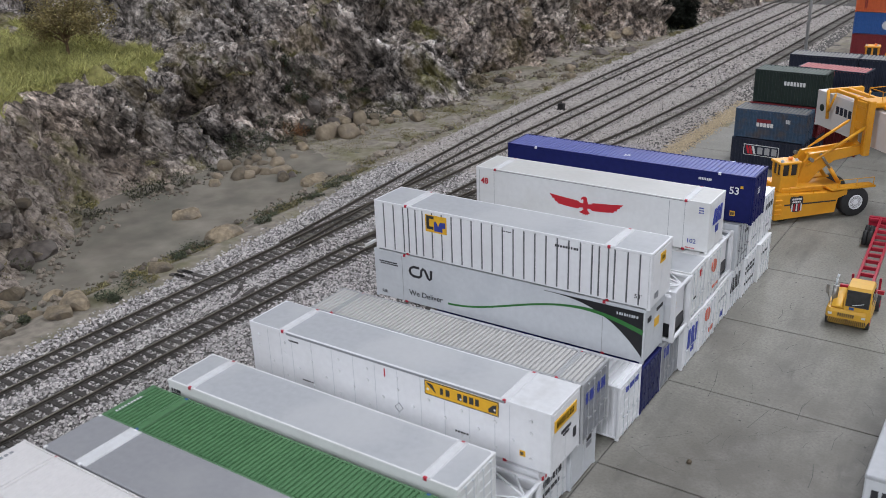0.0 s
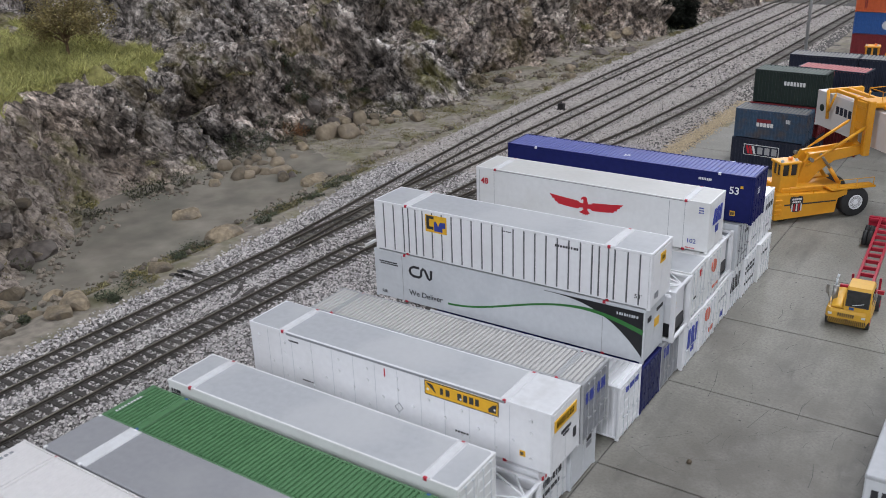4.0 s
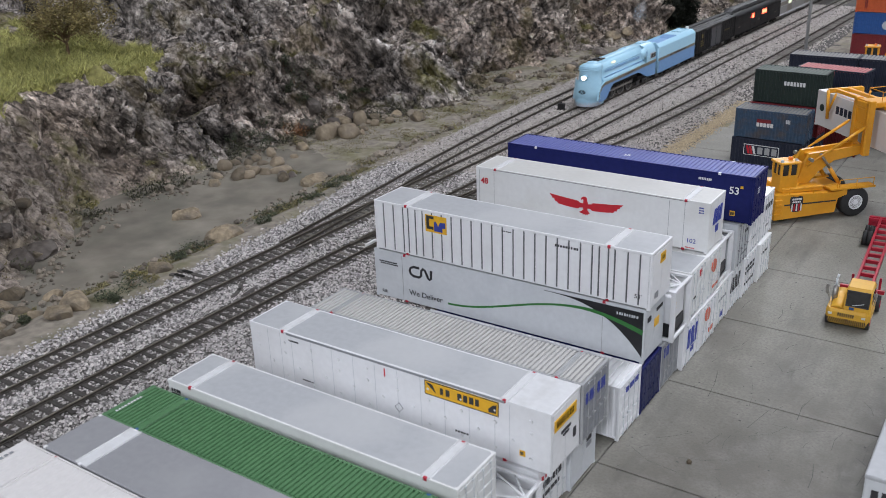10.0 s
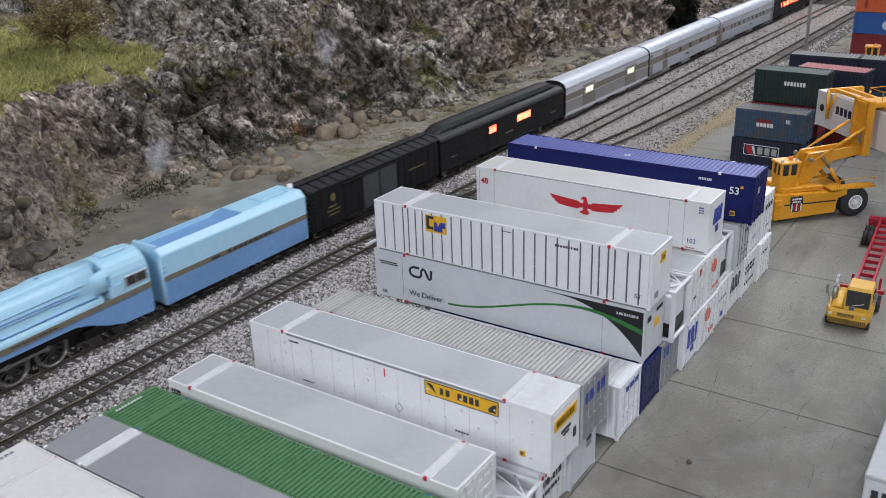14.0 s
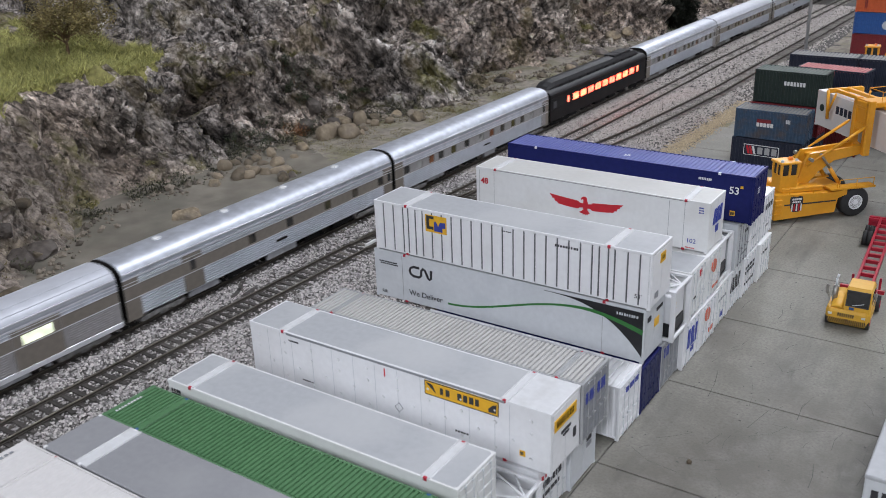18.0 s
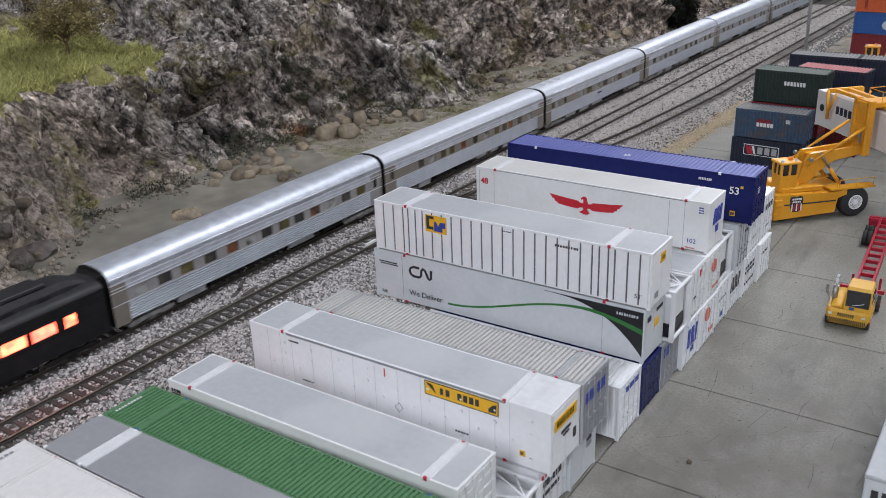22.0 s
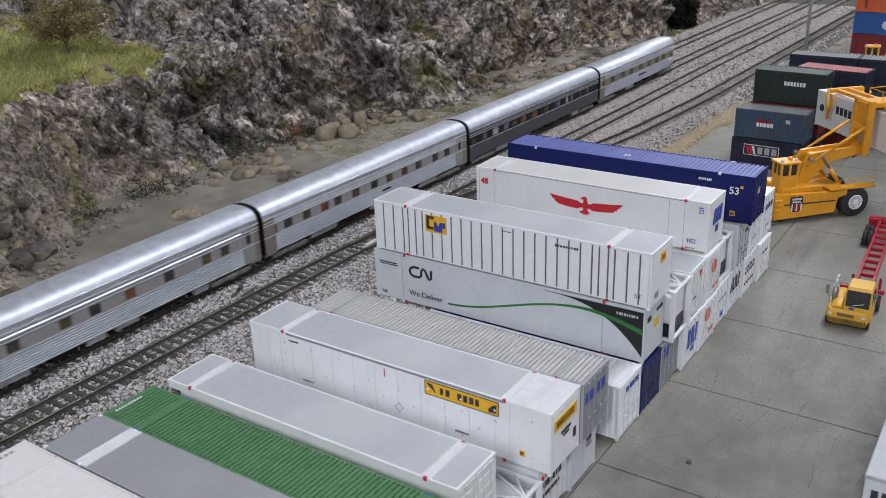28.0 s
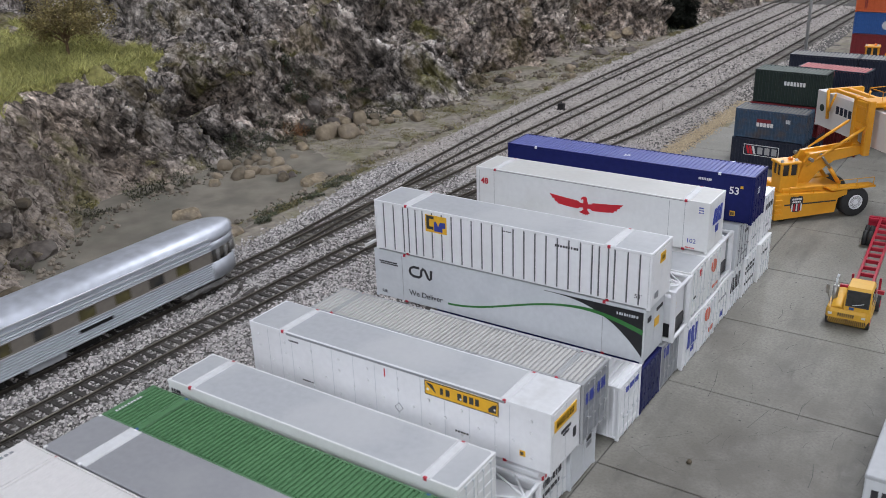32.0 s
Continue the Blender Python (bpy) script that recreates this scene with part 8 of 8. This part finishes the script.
LOW = [(-218, -95, 11, 5.8), (-213, -79, 5.8, 4), (-236, 80, 17, 11), (-221, -2, 10.4, 5.7), (-323, 503, 11, 10.3), (-286, 869, 11, 9), (-260, 812, 14, 7), (-358, 185, 8.5, 5.4),
       (-375, 481, 8.9, 6.7), (-360, 506, 8.3, 5.3), (-260, -100, 6, 3.7), (-233, -129, 5.3, 4)]
SMALL = [(-245, -99, 6.8, 3.2), (-249, -9, 3.4, 2.4), (-240, -116, 3.6, 2.7), (-298, 797, 8.8, 5.3), (-335, 766, 11.4, 6.2), (-315, 1097, 17.9, 8.4), (-304, 1133, 16, 8.5), (-226, -129, 4.4, 3.5),
         (-262, -72, 9, 5), (-278, -104, 8, 5), (-250, -125, 7, 4), (-366, 330, 9, 7), (-383, 345, 8, 8)]
for group, words in ((BIG, "rounded tan boulder at the foot of the rock"), (FLAT, "weathered brown boulder in the river bed"), (LOW, "low brown boulder on the river bank"), (SMALL, "small grey stone on the river bank")):
    for k, (x, y, rx, rz) in enumerate(group):
        boulder(x, y, rx, rz, k * 7 + len(words), words, broken=0.35 if group is BIG else 1.0, stone=TAN_STONE if group is BIG else None)
for x, y, rx, rz in ((-349, -24, 17, 9), (-343, -50, 14, 12), (-362, -44, 9, 8), (-330, -78, 12, 6), (-352, -72, 10, 6)):
    boulder(x, y, rx, rz, int(rx * 3 - y), "dark brown angular boulder at the waterline", stone=DARK_STONE)
for x, y, rx, rz in ((-408, 400, 13, 12), (-398, 426, 11, 9), (-392, 462, 12, 9), (-404, 378, 10, 8), (-340, 745, 14, 6), (-300, 1010, 16, 9), (-262, 1040, 14, 8), (-290, 880, 10, 9)):
    boulder(x, y, rx, rz, int(rx * 5 + y), "dark grey broken rock at the foot of the cutting", stone=DARK_STONE)
for x, y, rx, rz in ((-313, 240, 6, 7), (-306, 246, 5, 5)):
    boulder(x, y, rx, rz, int(x + y) % 97, "black broken stone in the shallows", stone=DARK_STONE)
rng = random.Random(77)
for x, y in ((-392, 250), (-372, 243), (-366, 262), (-358, 283), (-345, 250), (-372, 208), (-362, 232), (-386, 276), (-369, 290), (-343, 222), (-397, 238), (-352, 300),
             (-400, 420), (-388, 418), (-366, 420), (-352, 425), (-340, 410), (-385, 470), (-372, 462), (-345, 470), (-352, 455), (-400, 455), (-397, 470), (-411, 448), (-388, 480), (-404, 432), (-380, 490)):
    r_ = rng.uniform(3.8, 7.0)
    boulder(x + rng.uniform(-3, 3), y + rng.uniform(-3, 3), r_, r_ * rng.uniform(0.65, 0.9), rng.randrange(999), "small tan river stone at the foot of the rock", broken=0.4, stone=TAN_STONE)
boulder(-379, -12, 7.5, 5.5, 311, "pale grey broken stone on the shore")
boulder(-346, -30, 12, 8, 312, "dark brown boulder at the waterline")


def pebbles():
    rng = np.random.default_rng(12)
    n = 1900
    y = rng.uniform(-260, 1100, n)
    side = rng.uniform(0, 1, n)
    foot, bank = cliff_foot(y), bank_line(y)
    x = np.where(side < 0.6, foot + np.abs(rng.normal(0, 14, n)) + 2, bank - 22 - np.abs(rng.normal(0, 9, n)))
    size = np.exp(rng.normal(0.35, 0.5, n))
    base = np.array([(1, 0, 0), (-1, 0, 0), (0, 1, 0), (0, -1, 0), (0, 0, 1), (0, 0, -1), (.6, .6, .5), (-.6, .6, .5), (-.6, -.6, .5), (.6, -.6, .5)])
    tri = np.array([(0, 6, 9), (0, 2, 6), (2, 7, 6), (2, 1, 7), (1, 8, 7), (1, 3, 8), (3, 9, 8), (3, 0, 9), (6, 7, 4), (7, 8, 4), (8, 9, 4), (9, 6, 4), (2, 0, 5), (1, 2, 5), (3, 1, 5), (0, 3, 5)])
    p = base[None] * rng.uniform(0.75, 1.25, (n, 10, 1)) * size[:, None, None]
    p = p + np.stack([x, y, np.maximum(ground_height(x, y), -4.2) + size * 0.25], -1)[:, None]
    f = (tri[None] + (np.arange(n) * 10)[:, None, None]).reshape(-1, 3)
    ob = new("pebbles", array_mesh("pebbles", p.reshape(-1, 3), f, PEBBLE))
    tagged(ob, "small tan and grey river pebbles", "pebbles", "", "stuff")


PEBBLE = surface("river_pebbles", (0.165, 0.14, 0.11), 0.8, var=0.2, island=0.55, grain=400, space="World")
pebbles()


def leaves(points, size, rng, up=0.0):
    """Small bent leaves at the points."""
    n = len(points)
    a, t = rng.uniform(0, 6.28, n), rng.uniform(-1.2, 1.2, n)
    u = np.stack([np.cos(a), np.sin(a), np.zeros(n)], -1)
    w = np.stack([-np.sin(a) * np.cos(t), np.cos(a) * np.cos(t), np.sin(t) + up], -1)
    s = size * rng.uniform(0.6, 1.4, (n, 1))
    v = np.stack([points - u * s * 0.5, points + w * s * 0.3, points + u * s * 0.5 + w * s * 0.15, points + w * s * 1.1], 1)
    k = np.arange(n) * 4
    f = np.stack([k, k + 1, k + 3, k, k + 1, k + 2, k + 3, k + 3], -1)
    tri = np.concatenate([np.stack([k, k + 1, k + 3], -1), np.stack([k + 1, k + 2, k + 3], -1)])
    return v.reshape(-1, 3), tri


def bush(x, y, w, h, foliage, label, seed, z=None, count=420, size=1.5):
    rng = np.random.default_rng(seed)
    gz = support_z(x, y) if z is None else z
    b = thing("bush", at(x, y, gz - 0.5), label, "bush", "scrub along the river")
    lumps = rng.uniform(-1, 1, (7, 3)) * (w * 0.62, w * 0.55, h * 0.28) + (0, 0, h * 0.4)
    pts = []
    for c_ in lumps:
        r = rng.uniform(0.3, 0.55)
        d = rng.normal(0, 1, (count // 7, 3))
        d = d / np.linalg.norm(d, axis=1)[:, None] * rng.uniform(0.55, 1.0, (count // 7, 1))
        pts.append(c_ + d * (w * r, w * r, h * 0.42))
    p = np.concatenate(pts)
    p = p[p[:, 2] > -0.5]
    v, f = leaves(p, size, rng)
    ob = new("foliage", array_mesh("foliage", v, f, foliage))
    ob.parent = b
    bm = new_bm()
    for k in range(6):
        q = lumps[k]
        rod(bm, (0, 0, -0.5), tuple(q), 0.35, 4, 0.12)
    part("stem", bm, BARK, b)


for k, (x, y, w, h) in enumerate([(-214, -36, 18, 10), (-212, -58, 12, 7), (-237, 52, 17, 8), (-237, 34, 12, 6), (-229, 25, 7.3, 5), (-241, 176, 20, 8), (-240, 146, 16, 6), (-224, 118, 10.4, 5.5), (-229, 193, 13.8, 6), (-206, -58, 6.7, 4.5), (-244, -109, 6.8, 5.6),
                                 (-404, 300, 28, 18), (-412, 326, 20, 16), (-396, 382, 18, 24), (-440, 430, 20, 24), (-425, 360, 20, 22), (-430, 395, 16, 40), (-232, 232, 14.3, 5), (-236, 252, 12, 4)]):
    bush(x, y, w, h, BUSH, "dark green low bush on the river bank", k)
for k, (x, y, w, h) in enumerate([(-311, 255, 10, 3.5), (-275, 378, 19, 5), (-270, 320, 21, 5), (-262, 485, 24, 6), (-282, 431, 20, 5.5), (-257, 619, 23, 7), (-252, 718, 12, 8), (-382, 339, 10, 10), (-345, 760, 20, 11),
                                 (-229, -20, 11, 3.8), (-213, -18, 8, 3), (-245, -40, 7, 3), (-300, 560, 22, 6), (-290, 660, 20, 6), (-270, 900, 22, 7), (-262, 1000, 20, 7), (-315, 1010, 20, 8), (-275, 1180, 26, 9), (-262, 1320, 26, 9), (-235, 165, 10, 4)]):
    bush(x, y, w, h, SCRUB if k % 3 else OLIVE, "dry yellow-green scrub tuft on the bank", 40 + k, count=300)
# bushes added for darkness at the mouth of the hollow
for k, (x, y, w, h) in enumerate(((-262, 1250, 26, 12), (-252, 1400, 30, 16), (-246, 1450, 26, 20), (-258, 1330, 22, 7))):
    bush(x, y, w, h, BUSH, "dark scrub added to darken the hollow in the rock", 160 + k, count=500)
# added leaf masses fill the hollow, which the lamps leave too bright
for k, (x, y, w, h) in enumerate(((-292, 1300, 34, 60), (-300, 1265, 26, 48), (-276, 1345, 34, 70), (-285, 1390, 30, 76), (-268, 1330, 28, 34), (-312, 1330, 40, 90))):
    bush(x, y, w, h, HOLLOW_SHADE, "near-black leaf mass added as the shade of a rock hollow", 260 + k, count=2800, z=-3, size=4.2)
bush(-397, 357, 15, 21, RUST_SCRUB, "rust brown dry bush between boulders", 90, z=0, count=700)


for k, (x, y, z, w, h) in enumerate(((-465, 415, 70, 12, 16), (-432, 390, 44, 11, 16), (-414, 390, 34, 12, 18), (-427, 307, 10, 17, 14), (-425, 278, 11, 14, 12), (-418, 463, 20, 17, 10), (-413, 504, 24, 15, 9), (-436, 445, 38, 12, 12), (-456, 359, 4, 16, 16))):
    bush(x, y, w, h, BUSH, "dark green growth in a cleft of the rock", 220 + k, z=z, count=600)
for k, (x, y, h) in enumerate(((-387, 61, 8), (-440, 173, 11), (-455, 211, 80), (-418, 512, 64), (-423, 485, 39), (-445, 329, 77), (-456, 312, 79), (-422, 458, 11), (-500, 268, 94))):
    bush(x, y, 10 + k % 3 * 2, 4.5, SCRUB if k % 3 else OLIVE, "yellow-green moss tuft on the rock", 120 + k, z=h, count=300)


def scrub_litter():
    """Short dry ground cover on the banks."""
    rng = np.random.default_rng(8)
    n = 120000
    y = rng.uniform(-200, 1500, n)
    bank, foot = bank_line(y), cliff_foot(y)
    f = rng.uniform(0, 1, n)
    x = np.where(y > 330, foot + (bank - 6 - foot) * f, bank - 8 - 26 * f)
    patch = fbm(x / 26, y / 26, 0 * x, 3, 77)
    keep = patch > np.where(y > 330, 0.53, 0.57)
    x, y = x[keep], y[keep]
    z = np.maximum(ground_height(x, y), -4.0)
    v, t = leaves(np.stack([x, y, z], -1), 0.95, rng, 0.5)
    ob = new("ground_scrub", array_mesh("ground_scrub", v, t, SCRUB))
    tagged(ob, "sparse yellow-green ground cover on the banks", "ground cover", "", "stuff")


scrub_litter()


def shore_debris():
    """Dark weed and twigs where the rock meets the water."""
    rng = np.random.default_rng(28)
    n = 15000
    y = rng.uniform(-120, 760, n)
    x = cliff_foot(y) + rng.normal(-3, 7, n)
    keep = fbm(x / 20, y / 20, 0 * x, 3, 177) > 0.5
    x, y = x[keep], y[keep]
    d = np.maximum(cliff_foot(y) - x, 0)
    z = np.maximum(ground_height(x, y), -4.2) + d * 0.75
    v, t = leaves(np.stack([x, y, z + rng.uniform(0, 2, len(x))], -1), 1.9, rng, 0.5)
    ob = new("shore_debris", array_mesh("shore_debris", v, t, DEBRIS))
    tagged(ob, "dark weed and twigs along the waterline", "ground cover", "", "stuff")


DEBRIS = surface("dark_waterline_weed", (0.055, 0.055, 0.032), 0.85, var=0.3, island=0.8, grain=200, space="World")
shore_debris()


def ledge_grass():
    rng = np.random.default_rng(4)
    ii, jj = np.nonzero(CLIFF_TURF)
    pick = rng.integers(0, len(ii), 42000)
    ii, jj = ii[pick], jj[pick]
    p = np.stack([CLIFF_X[ii, jj], CLIFF_Y[ii, jj], CLIFF_Z[ii, jj]], -1) + rng.normal(0, 1.2, (len(ii), 3)) * (1, 1, 0.15)
    n = len(p)
    h = rng.uniform(5, 14, n)[:, None]
    lean = rng.normal(0, 0.75, (n, 2))
    tip = p + np.concatenate([lean * h, h * rng.uniform(0.5, 0.9, (n, 1))], 1)
    a = rng.uniform(0, 6.28, n)
    side = np.stack([np.cos(a), np.sin(a), 0 * a], -1) * 0.5
    v = np.stack([p - side, p + side, tip], 1).reshape(-1, 3)
    f = (np.arange(n)[:, None] * 3 + np.arange(3)[None]).astype(int)
    ob = new("ledge_grass", array_mesh("ledge_grass", v, f, GRASS))
    tagged(ob, "straw-green static grass on the rock ledge", "grass", "", "stuff")


ledge_grass()


def moss_tufts():
    """Sparse moss on the rock."""
    rng = np.random.default_rng(19)
    n = 90000
    ii = rng.integers(0, CLIFF_X.shape[0] - 1, n)
    jj = rng.integers(0, CLIFF_X.shape[1] - 1, n)
    p = np.stack([CLIFF_X[ii, jj], CLIFF_Y[ii, jj], CLIFF_Z[ii, jj]], -1)
    up = CLIFF_Z[ii + 1, jj] - CLIFF_Z[ii, jj]
    flat = np.abs(up) < 1.0
    patch = fbm(p[:, 0] / 40, p[:, 1] / 40, p[:, 2] / 40, 3, 91)
    keep = (patch > 0.56) & (flat | (patch > 0.68)) & (p[:, 2] > -4) & (p[:, 1] < 1300)
    p = p[keep] + rng.normal(0, 0.8, (keep.sum(), 3))
    v, t = leaves(p, 1.6, rng, 0.6)
    ob = new("rock_moss", array_mesh("rock_moss", v, t, OLIVE))
    tagged(ob, "olive moss patches on the rock face", "moss", "", "stuff")


moss_tufts()


TREE_LEAF = surface("olive_brown_foliage", (0.235, 0.19, 0.075), 0.8, var=0.3, island=0.55, grain=200, space="World")


def ledge_tree(x, y, z):
    rng = np.random.default_rng(33)
    b = thing("tree", at(x, y, z), "small bushy olive-brown tree on the grassy ledge", "tree")
    bm = new_bm()
    rod(bm, (0, 0, -4), (1, 0, 30), 2.0, 8, 1.3)
    part("trunk", bm, BARK, b)
    tips = []
    for k in range(22):
        bm = new_bm()
        a = 6.28 * k / 22 * 2.4
        el = rng.uniform(0.35, 1.4)
        L = rng.uniform(38, 70)
        d = np.array([math.cos(a) * math.cos(el), math.sin(a) * math.cos(el), math.sin(el)])
        s = np.array([1, 0, rng.uniform(14, 30)])
        m = s + d * L * 0.55
        e = s + d * L + rng.normal(0, 3, 3)
        rod(bm, tuple(s), tuple(m), 0.9, 5, 0.5)
        rod(bm, tuple(m), tuple(e), 0.5, 4, 0.2)
        tips += [m, e]
        for j in range(3):
            q = m + (e - m) * rng.uniform(0, 0.8) + rng.normal(0, 9, 3)
            rod(bm, tuple(m), tuple(q), 0.32, 4, 0.15)
            tips.append(q)
        part("limb", bm, BARK, b)
    pts = np.concatenate([np.array(t) + rng.normal(0, rng.uniform(3.5, 7.5), (int(rng.integers(40, 240)), 3)) for t in tips])
    v, f = leaves(pts, 2.0, rng)
    ob = new("crown", array_mesh("crown", v, f, TREE_LEAF))
    ob.parent = b


best = np.argmin((CLIFF_X + 562) ** 2 + (CLIFF_Y - 182) ** 2)
ledge_tree(-562, 182, float(CLIFF_Z.ravel()[best]))
bush(-480, 300, 20, 14, OLIVE, "olive shrub on the rock", 95, z=float(CLIFF_Z.ravel()[np.argmin((CLIFF_X + 480) ** 2 + (CLIFF_Y - 300) ** 2)]))


# ---- motion ----
def motions():
    for base, mid in MOVERS:
        rows = []
        t = 0.0
        while t < 32.001:
            y = mid + SPEED * (REF - t)
            x = float(line_b(y))
            slope = (float(line_b(y + 70)) - float(line_b(y - 70))) / 140
            rows.append((t, at(x, y, RAIL_TOP_Z, -math.degrees(math.atan(slope)))))
            t += 0.5
        walk(base, rows)
    stack = (-1599 - 1401) / 2 - 57
    for base, born in PUFFS:
        rows = []
        t = 0.0
        while t < 32.001:
            y0 = stack + SPEED * (REF - min(t, born))
            age = max(0.0, t - born)
            rise = -14.0 if age == 0 else 8 + 46 * age + 22 * max(0.0, age - 2.5) ** 2
            rows.append((t, at(float(line_b(y0)) - 14 * min(age, 4), y0 - 10 * min(age, 3), min(RAIL_TOP_Z + 52 + rise, 420.0), 40 * min(age, 4))))
            t += 0.25 if born - 0.3 < t < born + 3 else 0.5
        walk(base, rows)
    step = 2.0 / FPS
    n = int(32.0 / step)
    for ob, x, y, r in DRIVERS:
        rows = []
        for i in range(n + 1):
            t = i * step
            a = math.degrees(SPEED * t / 11.4)
            if r is not None:
                rows.append((t, pose(x * MM, y * MM, r * MM, a, 0, 0)))
            else:
                rows.append((t, at(x, 4.2 * math.cos(radians(a)), 11.4 + 4.2 * math.sin(radians(a)))))
        walk(ob, rows)


motions()
